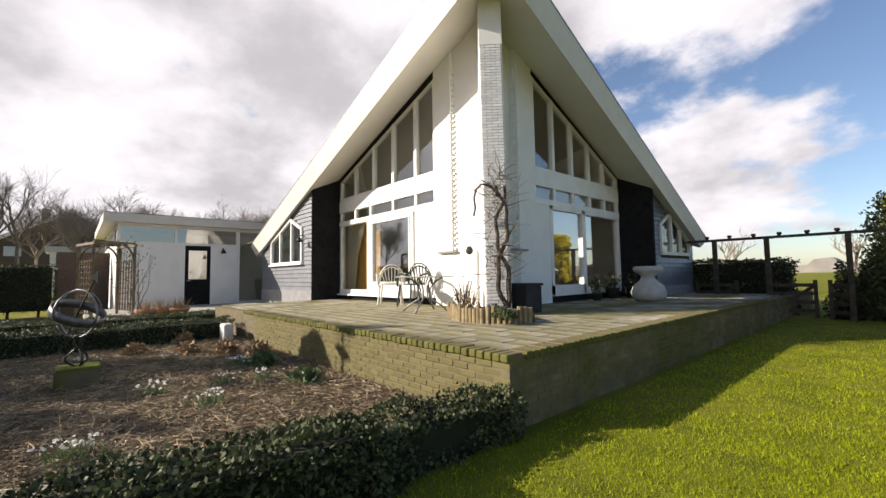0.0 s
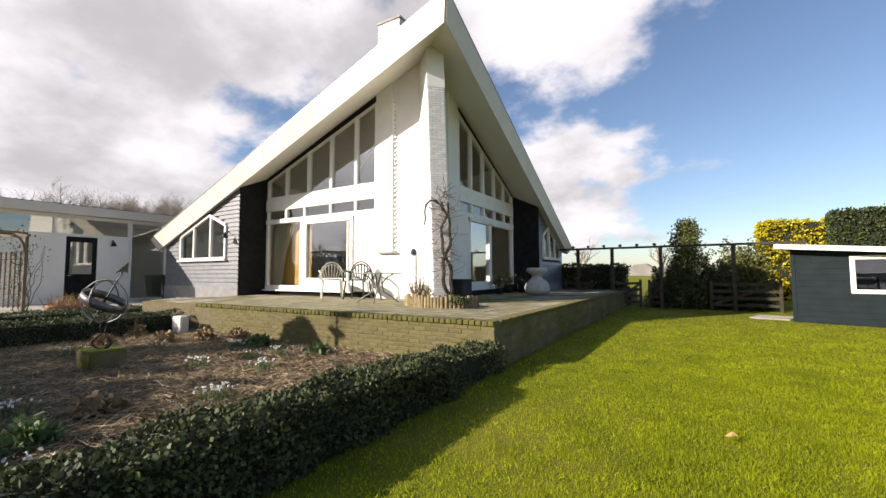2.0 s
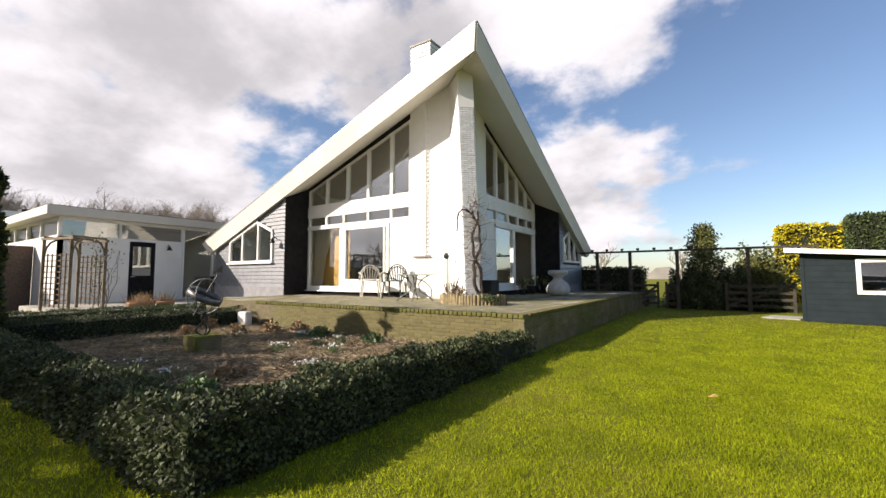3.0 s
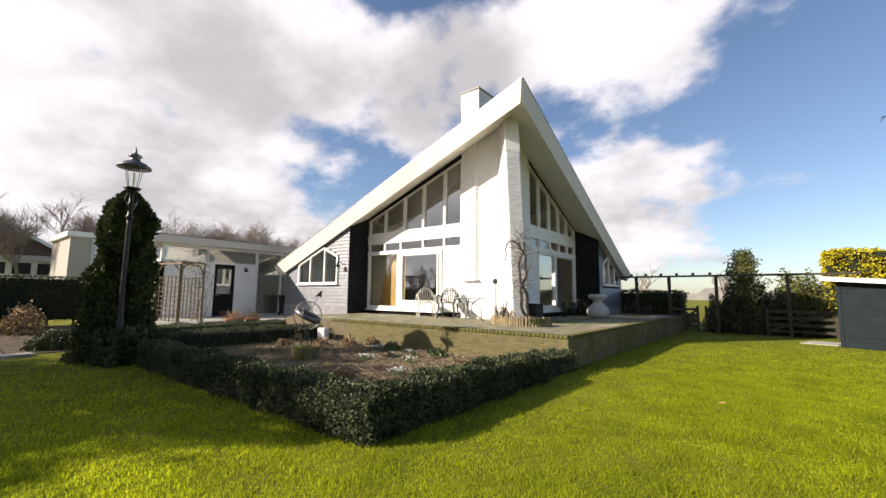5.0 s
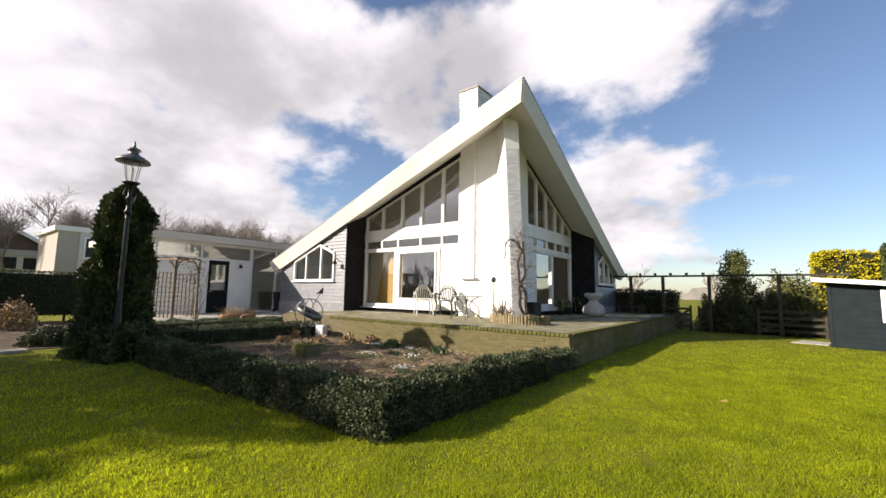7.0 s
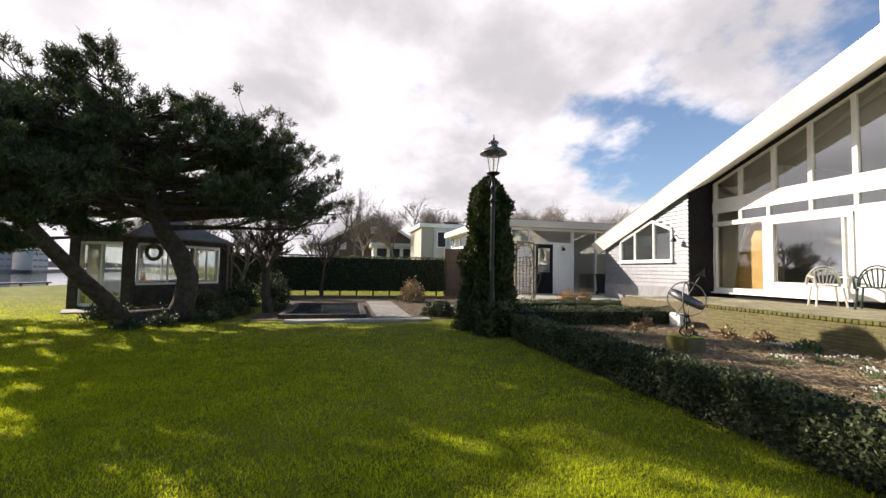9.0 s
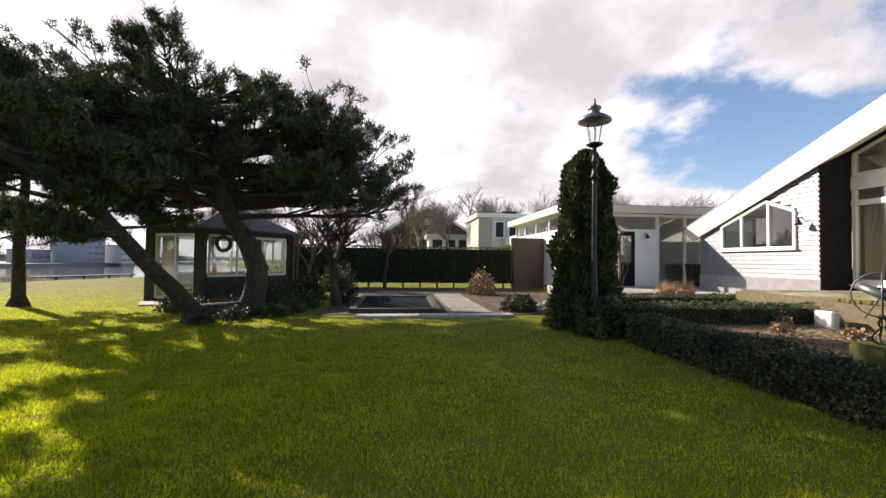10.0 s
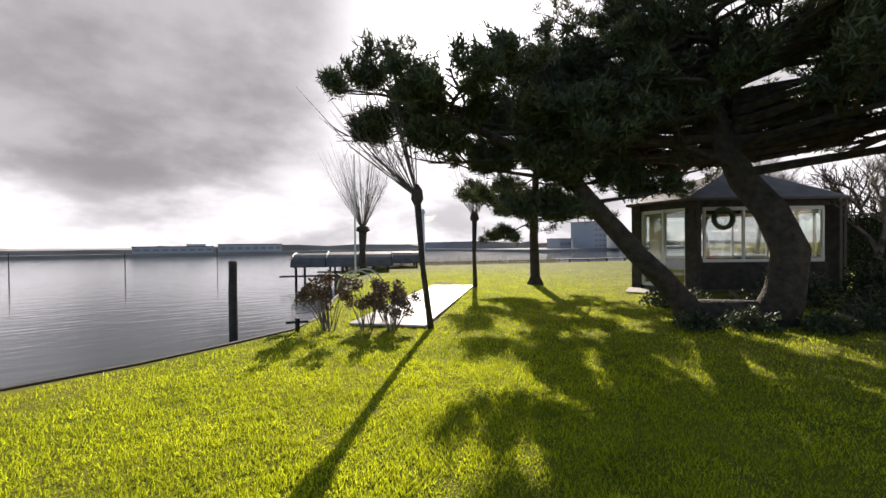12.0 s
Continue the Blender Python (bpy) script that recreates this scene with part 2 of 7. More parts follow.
TERRACOTTA = surf("terracotta", (0.32, 0.15, 0.08), (0.42, 0.22, 0.12), 8.0, 0.85, 0.3, 50.0)
GREYPOT = surf("grey_stone_urn", (0.4, 0.4, 0.38), (0.52, 0.52, 0.5), 7.0, 0.85, 0.4, 60.0)
DECK = surf("grey_decking", (0.2, 0.18, 0.15), (0.32, 0.3, 0.26), 4.0, 0.75, 0.4, 40.0, jitter=0.15)
CONCRETE = surf("wet_concrete", (0.4, 0.39, 0.37), (0.52, 0.51, 0.48), 3.0, 0.3, 0.2, 30.0)
BRICKH = surf("brown_house_brick", (0.09, 0.06, 0.045), (0.14, 0.1, 0.075), 12.0, 0.85, 0.3, 60.0)
# far shore greys lightened: the haze over the lake is painted in
HAZEGREY = surf("hazy_distant_grey", (0.34, 0.34, 0.35), (0.44, 0.44, 0.45), 0.05, 0.9, 0.0)
HAZETREE = surf("hazy_distant_trees", (0.19, 0.18, 0.165), (0.29, 0.275, 0.25), 0.1, 0.95, 0.0)
PALE = surf("pale_concrete", (0.5, 0.5, 0.48), (0.6, 0.6, 0.58), 0.5, 0.9, 0.0)
REED = surf("reed", (0.33, 0.28, 0.15), (0.45, 0.39, 0.24), 3.0, 0.8, 0.0, jitter=0.3)
TARP = surf("grey_boat_cover", (0.085, 0.08, 0.072), (0.14, 0.132, 0.12), 3.0, 0.6, 0.15, 20.0, spec=0.25)
INSIDE = surf("brown_ceiling_boards", (0.2, 0.17, 0.13), (0.27, 0.23, 0.18), 3.0, 0.8, 0.1, 30.0)
DARK = surf("dark_void", (0.015, 0.015, 0.016), (0.03, 0.03, 0.03), 3.0, 0.7, 0.0)

water = bpy.data.materials.new("lake_water")
water.use_nodes = True
_n, _l = water.node_tree.nodes, water.node_tree.links
_b = _n["Principled BSDF"]
_b.inputs["Base Color"].default_value = (0.05, 0.06, 0.065, 1)
_b.inputs["Roughness"].default_value = 0.09
_b.inputs["IOR"].default_value = 1.33
_tc, _mp, _w1, _bp = _n.new("ShaderNodeTexCoord"), _n.new("ShaderNodeMapping"), _n.new("ShaderNodeTexNoise"), _n.new("ShaderNodeBump")
_mp.inputs["Scale"].default_value = (0.8, 2.4, 1.0)
_mp.inputs["Rotation"].default_value = (0, 0, radians(25))
_w1.inputs["Scale"].default_value, _w1.inputs["Detail"].default_value = 1.3, 3.0
_bp.inputs["Strength"].default_value, _bp.inputs["Distance"].default_value = 0.16, 0.08
_l.new(_tc.outputs["Object"], _mp.inputs[0])
_l.new(_mp.outputs[0], _w1.inputs["Vector"])
_l.new(_w1.outputs[0], _bp.inputs["Height"])
_l.new(_bp.outputs[0], _b.inputs["Normal"])

# ---- mesh helpers ----


class Mesh:
    """Collects vertices and faces in world metres."""

    def __init__(self):
        self.v, self.f = [], []

    def add(self, verts, faces):
        k = len(self.v)
        self.v += [tuple(p) for p in verts]
        self.f += [tuple(i + k for i in f) for f in faces]
        return self

    def box(self, x0, x1, y0, y1, z0, z1):
        x0, x1, y0, y1, z0, z1 = min(x0, x1), max(x0, x1), min(y0, y1), max(y0, y1), min(z0, z1), max(z0, z1)
        v = [(x, y, z) for z in (z0, z1) for x, y in ((x0, y0), (x1, y0), (x1, y1), (x0, y1))]
        return self.add(v, [(3, 2, 1, 0), (4, 5, 6, 7), (0, 1, 5, 4), (1, 2, 6, 5), (2, 3, 7, 6), (3, 0, 4, 7)])

    def prism(self, poly, off):
        """A polygon in space pushed along off."""
        n, o = len(poly), Vector(off)
        a = [Vector(p) for p in poly]
        v = a + [p + o for p in a]
        return self.add(v, [tuple(range(n - 1, -1, -1)), tuple(range(n, 2 * n))] + [(i, (i + 1) % n, n + (i + 1) % n, n + i) for i in range(n)])

    def beam(self, p, q, w, h, up=(0, 0, 1)):
        """A square bar from p to q, w across and h high."""
        p, q = Vector(p), Vector(q)
        d = (q - p).normalized()
        s = d.cross(Vector(up))
        s = s.normalized() if s.length > 1e-4 else Vector((1, 0, 0))
        u = s.cross(d).normalized()
        a = [p + s * i * w / 2 + u * j * h / 2 for i, j in ((-1, -1), (1, -1), (1, 1), (-1, 1))]
        return self.prism(a, q - p)

    def tube(self, pts, radii, n=8, cap=True):
        pts = [Vector(p) for p in pts]
        k = len(pts)
        radii = [radii] * k if isinstance(radii, (int, float)) else list(radii)
        rings, base = [], len(self.v)
        ref = None
        for i, p in enumerate(pts):
            d = (pts[min(i + 1, k - 1)] - pts[max(i - 1, 0)]).normalized()
            if ref is None:
                ref = Vector((0, 0, 1)) if abs(d.z) < 0.9 else Vector((1, 0, 0))
            s = d.cross(ref).normalized()
            ref = s.cross(d).normalized()
            self.v += [tuple(p + (s * math.cos(a) + ref * math.sin(a)) * radii[i]) for a in (2 * math.pi * j / n for j in range(n))]
        for i in range(k - 1):
            for j in range(n):
                a, b = base + i * n + j, base + i * n + (j + 1) % n
                self.f.append((a, b, b + n, a + n))
        if cap:
            self.f.append(tuple(base + n - 1 - j for j in range(n)))
            self.f.append(tuple(base + (k - 1) * n + j for j in range(n)))
        return self

    def lathe(self, c, prof, n=20):
        """Turns a profile of (radius, height) about the upright axis at c."""
        base = len(self.v)
        for r, z in prof:
            self.v += [(c[0] + r * math.cos(2 * math.pi * j / n), c[1] + r * math.sin(2 * math.pi * j / n), c[2] + z) for j in range(n)]
        for i in range(len(prof) - 1):
            for j in range(n):
                a, b = base + i * n + j, base + i * n + (j + 1) % n
                self.f.append((a, b, b + n, a + n))
        self.f.append(tuple(base + n - 1 - j for j in range(n)))
        self.f.append(tuple(base + (len(prof) - 1) * n + j for j in range(n)))
        return self

    def ring(self, c, r, thick, x=(1, 0, 0), y=(0, 0, 1), n=40, m=6, a0=0.0, a1=2 * math.pi):
        x, y, c = Vector(x).normalized(), Vector(y).normalized(), Vector(c)
        full = abs(a1 - a0 - 2 * math.pi) < 1e-6
        pts = [c + (x * math.cos(a) + y * math.sin(a)) * r for a in (a0 + (a1 - a0) * i / n for i in range(n + 1))]
        return self.tube(pts, thick, m, not full)


def world_of(ob):
    m = ob.matrix_basis.copy()
    while ob.parent:
        ob = ob.parent
        m = ob.matrix_basis @ m
    return m


def part(name, mesh, material, parent=None, label="", smooth=False, bevel=0.0):
    """Links a Mesh, given in world metres, as one mesh object under a thing or part."""
    me = bpy.data.meshes.new(name)
    inv = world_of(parent).inverted() if parent else Matrix()
    me.from_pydata([inv @ Vector(p) for p in mesh.v], [], mesh.f)
    if bevel:
        b = bmesh.new()
        b.from_mesh(me)
        bmesh.ops.bevel(b, geom=[e for e in b.edges if len(e.link_faces) == 2 and e.calc_face_angle(0) > 0.6], offset=bevel, segments=2, affect="EDGES", clamp_overlap=True)
        b.to_mesh(me)
        b.free()
    if smooth:
        me.shade_smooth()
    me.materials.append(material)
    me.validate()
    ob = new(name, me)
    ob.parent = parent
    if name in ("stems", "scrolls", "lantern_bars"):
        tagged(ob, kind="stuff")
    if label:
        tagged(ob, label)
    return ob


def thing(name, loc, label, category, group="", kind=""):
    ob = new(name)
    ob.empty_display_size = 0.2
    ob.matrix_basis = Matrix.Translation(loc)
    return tagged(ob, label, category, group, kind)


def single(name, mesh, material, label, category, group="", kind="", smooth=False, bevel=0.0):
    return tagged(part(name, mesh, material, None, "", smooth, bevel), label, category, group, kind)


def soup(name, verts, size, material, parent=None):
    """Many separate small faces of `size` corners from one array."""
    n = len(verts) // size
    me = bpy.data.meshes.new(name)
    v = np.asarray(verts, np.float32)
    if parent:
        v = v - np.array(world_of(parent).translation, np.float32)
    me.vertices.add(len(v))
    me.vertices.foreach_set("co", v.ravel())
    me.loops.add(len(v))
    me.loops.foreach_set("vertex_index", np.arange(len(v), dtype=np.int32))
    me.polygons.add(n)
    me.polygons.foreach_set("loop_start", np.arange(0, len(v), size, dtype=np.int32))
    me.polygons.foreach_set("loop_total", np.full(n, size, np.int32))
    me.materials.append(material)
    me.update(calc_edges=True)
    ob = new(name, me)
    ob.parent = parent
    return ob


rng = np.random.default_rng(5)


def unit(v):
    return v / np.maximum(np.linalg.norm(v, axis=1, keepdims=True), 1e-9)


def leaf_quads(c, length, width, lean=None):
    """Diamond leaves at the points c, turned at random; lean pulls their tips that way."""
    n = len(c)
    d = unit(rng.normal(size=(n, 3)))
    if lean is not None:
        d = unit(d + lean)
    s = unit(np.cross(d, rng.normal(size=(n, 3))))
    L = length * rng.uniform(0.6, 1.3, (n, 1))
    W = width * rng.uniform(0.6, 1.3, (n, 1))
    q = np.stack([c, c + d * L * 0.5 + s * W, c + d * L, c + d * L * 0.5 - s * W], 1)
    return q.reshape(-1, 3)


def sticks(c, d, length, width):
    """Thin triangles from the points c along d."""
    s = unit(np.cross(d, rng.normal(size=c.shape)))
    return np.stack([c + s * width, c - s * width, c + d * length], 1).reshape(-1, 3)

# ---- ground, lake and far shore ----
SHORE = [(1500, -13.0), (80, -13.0), (3, -12.4), (-3.9, -12.8), (-4.92, -13.07), (-5.91, -13.5), (-6.73, -13.9), (-7.4, -14.7), (-8.6, -17.2), (-10.2, -20.0), (-11.2, -23.5), (-12.0, -26.5), (-17.7, -29.0), (-30, -24.0), (-48, -20.0), (-75, -24.0), (-130, -60.0), (-260, -90), (-1500, -120)]
land = Mesh().prism([(x, y, 0) for x, y in SHORE + [(-1500, 1500), (1500, 1500)]][::-1], (0, 0, -2.5))
single("ground", land, LAWN, "bright green mown lawn reaching the fields beyond", "lawn", kind="structure")
single("water", Mesh().box(-1800, 1800, -1800, 200, -0.75, -0.6), water, "calm grey lake with light ripples", "lake", kind="structure")
single("lake_bed", Mesh().box(-1800, 1800, -1800, 1800, -4.0, -3.0), SOIL, "dark lake bed under the water", "ground", kind="structure")
edge = Mesh()
for (x0, y0), (x1, y1) in zip(SHORE[2:11], SHORE[3:12]):
    edge.beam((x0, y0 - 0.02, -0.06), (x1, y1 - 0.02, -0.06), 0.07, 0.16)
single("quay_edging", edge, DARKWOOD, "dark timber edging along the lawn above the lake", "edging", kind="structure")


def far_land(name, y, x0, x1, h, mat, label):
    m = Mesh()
    r = random.Random(name + str(y))
    x, prev = x0, h
    top = []
    while x < x1:
        top.append((x, y, prev))
        x += r.uniform(3, 9)
        prev = h * r.uniform(0.55, 1.25)
    m.prism([(x0, y, -1)] + top + [(x, y, -1)], (0, -25, 0))
    return single(name, m, mat, label, "treeline", kind="structure")


far_land("backdrop", -116, -240, 190, 1.35, HAZETREE, "distant bare treeline on the far lake shore")
far_land("backdrop", -92, -250, -73, 1.7, HAZETREE, "distant bare treeline on the western lake shore")
# banks take the hazy treeline colour instead of grass green
single("far_bank", Mesh().box(-900, 900, -1500, -111, -0.8, 0.0), HAZETREE, "low grassy bank on the far lake shore", "bank", kind="structure")
single("far_bank", Mesh().box(-900, -70, -111, -66, -0.8, -0.005), HAZETREE, "low grassy bank on the western lake shore", "bank", kind="structure")


def far_block(x, y, w, d, h, mat, label, rows=1):
    b = thing("distant_building", (x, y, 0), label, "building")
    part("wall", Mesh().box(x - w / 2, x + w / 2, y, y + d, -0.1, h), mat, b)
    part("roof", Mesh().box(x - w / 2 - 0.1, x + w / 2 + 0.1, y - 0.1, y + d + 0.1, h, h + 0.12), ROOFING, b)
    k = max(3, int(w / 1.6))
    for i in range(k):
        cx = x - w / 2 + (i + 0.5) * w / k
        for j in range(rows):
            z = h * (j + 0.35) / rows
            part("window", Mesh().box(cx - 0.5, cx + 0.5, y + d, y + d + 0.06, z, z + h * 0.3 / rows), PLINTH, b)
    return b


far_block(-8.4, -114, 14.5, 2, 1.35, HAZEGREY, "long low grey block on the far shore")
far_block(-23.5, -114, 13.5, 2, 1.75, HAZEGREY, "low grey office block across the water")
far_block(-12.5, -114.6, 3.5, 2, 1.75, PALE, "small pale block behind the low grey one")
far_block(-91, -72.5, 5, 6.5, 6.2, HAZEGREY, "tall pale grey tower block beyond the lake", 5)
far_block(-86, -76, 4.2, 4, 2.3, HAZEGREY, "pale grey block beyond the lake")
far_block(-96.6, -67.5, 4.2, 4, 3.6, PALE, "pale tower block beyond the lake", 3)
tower = thing("distant_chimney", (-61.4, -97.5, -0.6), "pale concrete power station chimney across the lake", "chimney")
part("shaft", Mesh().lathe((-61.4, -97.5, -1.2), [(0.68, 0), (0.58, 7), (0.52, 11.6)], 16), PALE, tower)
part("crown_ring", Mesh().lathe((-61.4, -97.5, 9.2), [(0.55, 0), (0.75, 0.15), (0.75, 0.65), (0.55, 0.75)], 16), HAZEGREY, tower)

# ---- terrace ----
TZ, TX, TY = 0.67, -2.67, 2.95
terrace = tagged(part("terrace", Mesh().box(-13.0, TX - 0.008, TY + 0.008, 20.5, -0.1, TZ - 0.03), DMORTAR), "raised mossy brick terrace paved with worn slabs", "terrace", kind="structure")
patio = tagged(part("patio", Mesh().box(-20.4, -13.55, 0.3, 14.0, -0.1, 0.33), STONE), "grey paved patio before the annexe", "patio", kind="structure")

# ---- house ----
CX, CY = -6.28, 6.85
AX, AY, AZ = -5.0, 5.6, 8.0
LX, RY = -18.7, 16.8


def sl(x, y):
    return 7.32 + 0.364 * (x + 5.0) + 0.445 * (y - 5.6)


def sr(x, y):
    return 7.32 - 0.453 * (y - 5.6) - 0.37 * (x + 5.0)


house = thing("house", (CX, CY, TZ), "white and black house with a sweeping folded pitched roof", "house")
top_a, top_l, top_r, top_b = (AX, AY, 8.0), (LX, AY, 2.78), (AX, RY, 2.52), (LX, RY, 8.0)
bot_a, bot_l, bot_r, bot_b = (AX - 0.1, AY + 0.1, 7.3), (LX + 0.45, AY + 0.1, 2.33), (AX - 0.1, RY - 0.4, 2.25), (LX + 0.3, RY - 0.3, 7.3)


def inset(p, k=0.05):
    return (p[0] + (-k if p[0] > -10 else k), p[1] + (k if p[1] < 10 else -k), p[2])


roof = Mesh()
ta, tl, tb, tr = [Vector(inset(p, 0.02)) + Vector((0, 0, 0.012)) for p in (top_a, top_l, top_b, top_r)]
dn = Vector((0, 0, -0.08))
roof.add([ta, tl, tb, ta + dn, tl + dn, tb + dn], [(0, 2, 1), (3, 4, 5), (0, 1, 4, 3), (1, 2, 5, 4), (2, 0, 3, 5)])
roof.add([ta, tb, tr, ta + dn, tb + dn, tr + dn], [(0, 2, 1), (3, 4, 5), (0, 1, 4, 3), (1, 2, 5, 4), (2, 0, 3, 5)])
part("roof", roof, ROOFING, house, "dark roofing felt")
for a, b, c, d in ((top_a, top_l, bot_l, bot_a), (top_r, top_a, bot_a, bot_r), (top_l, top_b, bot_b, bot_l), (top_b, top_r, bot_r, bot_b)):
    a, b, c, d = [Vector(p) for p in (a, b, c, d)]
    n = (b - a).cross(d - a).normalized() * 0.045
    fas = Mesh().add([a, b, c, d, a + n, b + n, c + n, d + n], [(0, 1, 2, 3), (7, 6, 5, 4), (0, 4, 5, 1), (1, 5, 6, 2), (2, 6, 7, 3), (3, 7, 4, 0)])
    part("fascia", fas, CREAM, house, "cream painted fascia board")
trimline = Mesh()
for a, b in ((top_a, top_l), (top_a, top_r)):
    trimline.beam(Vector(a) + Vector((0, 0, 0.03)), Vector(b) + Vector((0, 0, 0.03)), 0.08, 0.05)
part("roof_edge", trimline, RUST, house, "grey metal roof edge")
sof = Mesh().add([inset(bot_a, 0.0), inset(bot_l, 0.0), inset(bot_b, 0.0), inset(bot_r, 0.0)], [(0, 1, 2), (0, 2, 3)])
sof.add([(x, y, z + 0.03) for x, y, z in sof.v], [(0, 2, 1), (0, 3, 2)])
part("soffit", sof, SOFFIT, house, "cream painted soffit")

# chimney
ch = part("chimney", Mesh().box(-8.9, -8.05, 7.8, 9.0, 6.5, 9.6), WBRICK, house, "whitewashed brick chimney stack")
for i in range(9):
    g = 0.02 if i % 2 else 0.008
    part("brick_course", Mesh().box(-8.9 - g, -8.05 + g, 7.8 - g, 9.0 + g, 8.9 + i * 0.075, 8.965 + i * 0.075), WBRICK, ch)
part("chimney_cap", Mesh().box(-8.94, -8.01, 7.76, 9.04, 9.6, 9.66), STONE, ch)


def wall_xz(x0, x1, y0, y1, z0, z1=None):
    """A wall along x that ends at the soffit, or at z1."""
    a = z1 if z1 else sl(x0, y0) + 0.03
    b = z1 if z1 else sl(x1, y0) + 0.03
    return Mesh().prism([(x0, y0, z0), (x1, y0, z0), (x1, y0, b), (x0, y0, a)], (0, y1 - y0, 0))


def wall_yz(y0, y1, x0, x1, z0, z1=None):
    """A wall along y that ends at the soffit, or at z1."""
    a = z1 if z1 else sr(x0, y0) + 0.03
    b = z1 if z1 else sr(x0, y1) + 0.03
    return Mesh().prism([(x0, y0, z0), (x0, y1, z0), (x0, y1, b), (x0, y0, a)], (x1 - x0, 0, 0))


part("wall", wall_xz(-8.12, -7.5, 6.78, 7.1, 0.6), RENDER, house, "white rendered corner wall")
part("wall", wall_xz(-7.5, -6.3, 6.86, 7.2, 0.6), RENDER, house, "white rendered corner wall")
part("wall", wall_xz(-7.5, -6.75, 6.79, 6.86, 0.6, 1.95), RENDER, house, "white rendered low wall")
part("wall", wall_yz(7.2, 7.75, -6.42, -6.6, 0.6), RENDER, house, "white rendered corner wall")
part("wall", wall_yz(7.75, 8.34, -6.22, -6.5, 0.6), RENDER, house, "white rendered corner wall")
part("ledge", Mesh().box(-7.95, -7.3, 6.7, 6.79, 1.93, 1.975), PLINTH, house, "grey slate ledge")
part("ledge", Mesh().box(-6.14, -6.22, 7.3, 7.95, 1.93, 1.975), PLINTH, house, "grey slate ledge")

# toothed brick edges
tooth_l = part("toothed_edge", Mesh().box(-7.5, -7.47, 6.82, 6.86, 2.0, 6.6), RENDER, house)
tooth_r = part("toothed_edge", Mesh().box(-6.3, -6.42, 7.71, 7.75, 2.0, 6.3), RENDER, house)


def brick_mesh(l, w, h, c=0.006, name="brick"):
    """One brick with worn arrises, centred on its middle."""
    b = bmesh.new()
    bmesh.ops.create_cube(b, size=1.0)
    for v in b.verts:
        v.co = Vector((v.co.x * l, v.co.y * w, v.co.z * h))
    bmesh.ops.bevel(b, geom=list(b.edges), offset=c, segments=1, affect="EDGES")
    me = bpy.data.meshes.new(name)
    b.to_mesh(me)
    b.free()
    return me


def piece(name, me, mat, parent, m):
    """One repeated piece on shared mesh data, at a world pose."""
    if not me.materials:
        me.materials.append(mat)
    ob = new(name, me)
    ob.parent = parent
    ob.matrix_basis = world_of(parent).inverted() @ m
    return ob


# pillar at the corner, battered towards its foot
DG, SG = Vector((0.7071, -0.7071, 0)), Vector((0.7071, 0.7071, 0))


def fin(z):
    return Vector((CX, CY, 0)) + DG * (1.50 - 0.13 * (z - 0.66)) + Vector((0, 0, z))


pil = Mesh()
zs = [0.6, 6.12]
ring0 = []
for z in zs:
    f = fin(z) - DG * 0.02
    back = Vector((CX - 0.35, CY + 0.35, z))
    ring0.append([f - SG * 0.225, f + SG * 0.225, back + SG * 0.225, back - SG * 0.225])
pil.add(ring0[0] + ring0[1], [(3, 2, 1, 0), (4, 5, 6, 7), (0, 1, 5, 4), (1, 2, 6, 5), (2, 3, 7, 6), (3, 0, 4, 7)])
pillar = part("pillar", pil, MORTAR, house, "whitewashed brick corner pillar")
sides = Mesh()
for s in (-1, 1):
    a0, a1 = fin(0.6) + SG * s * 0.235 - DG * 0.015, fin(6.12) + SG * s * 0.235 - DG * 0.015
    b0, b1 = Vector((CX - 0.3, CY + 0.3, 0.6)) + SG * s * 0.235, Vector((CX - 0.3, CY + 0.3, 6.12)) + SG * s * 0.235
    o = SG * s * -0.02
    sides.add([a0, b0, b1, a1, a0 + o, b0 + o, b1 + o, a1 + o], [(0, 1, 2, 3), (7, 6, 5, 4), (0, 4, 5, 1), (1, 5, 6, 2), (2, 6, 7, 3), (3, 7, 4, 0)])
part("pillar_side", sides, RENDER, pillar)
f1, f2 = fin(6.12), fin(7.3)
bk = Vector((CX - 0.35, CY + 0.35, 0))
hd = Mesh().add([f1 - SG * 0.24, f1 + SG * 0.24, bk + SG * 0.24 + Vector((0, 0, 6.12)), bk - SG * 0.24 + Vector((0, 0, 6.12)), f2 - SG * 0.24, f2 + SG * 0.24, bk + SG * 0.24 + Vector((0, 0, 7.3)), bk - SG * 0.24 + Vector((0, 0, 7.3))], [(3, 2, 1, 0), (4, 5, 6, 7), (0, 1, 5, 4), (1, 2, 6, 5), (2, 3, 7, 6), (3, 0, 4, 7)])
part("pillar_head", hd, RENDER, pillar, "smooth white plastered pillar head", bevel=0.01)

# glazed gable towards the lake


def chunks(mesh):
    """The separate eight-cornered bars of a frame."""
    out = []
    for k in range(0, len(mesh.v), 8):
        m = Mesh()
        m.v = mesh.v[k : k + 8]
        m.f = [tuple(i - k for i in f) for f in mesh.f if k <= f[0] < k + 8]
        out.append(m)
    return out


def window(name, mesh, panes, label, mat=WHITE, shadow=False):
    bars = chunks(mesh)
    w = part(name, bars[0], mat, house, label, bevel=0.006)
    glass = DOORGLASS if name == "sliding_door" else GLASS
    for b in bars[1:]:
        part("frame_bar", b, mat, w, bevel=0.006)
    for p in panes:
        g = part("pane", p, glass, w)
        g.visible_shadow = shadow
    return w


def quad_pane(pts, off):
    return Mesh().prism(pts, off)


GY = 6.85


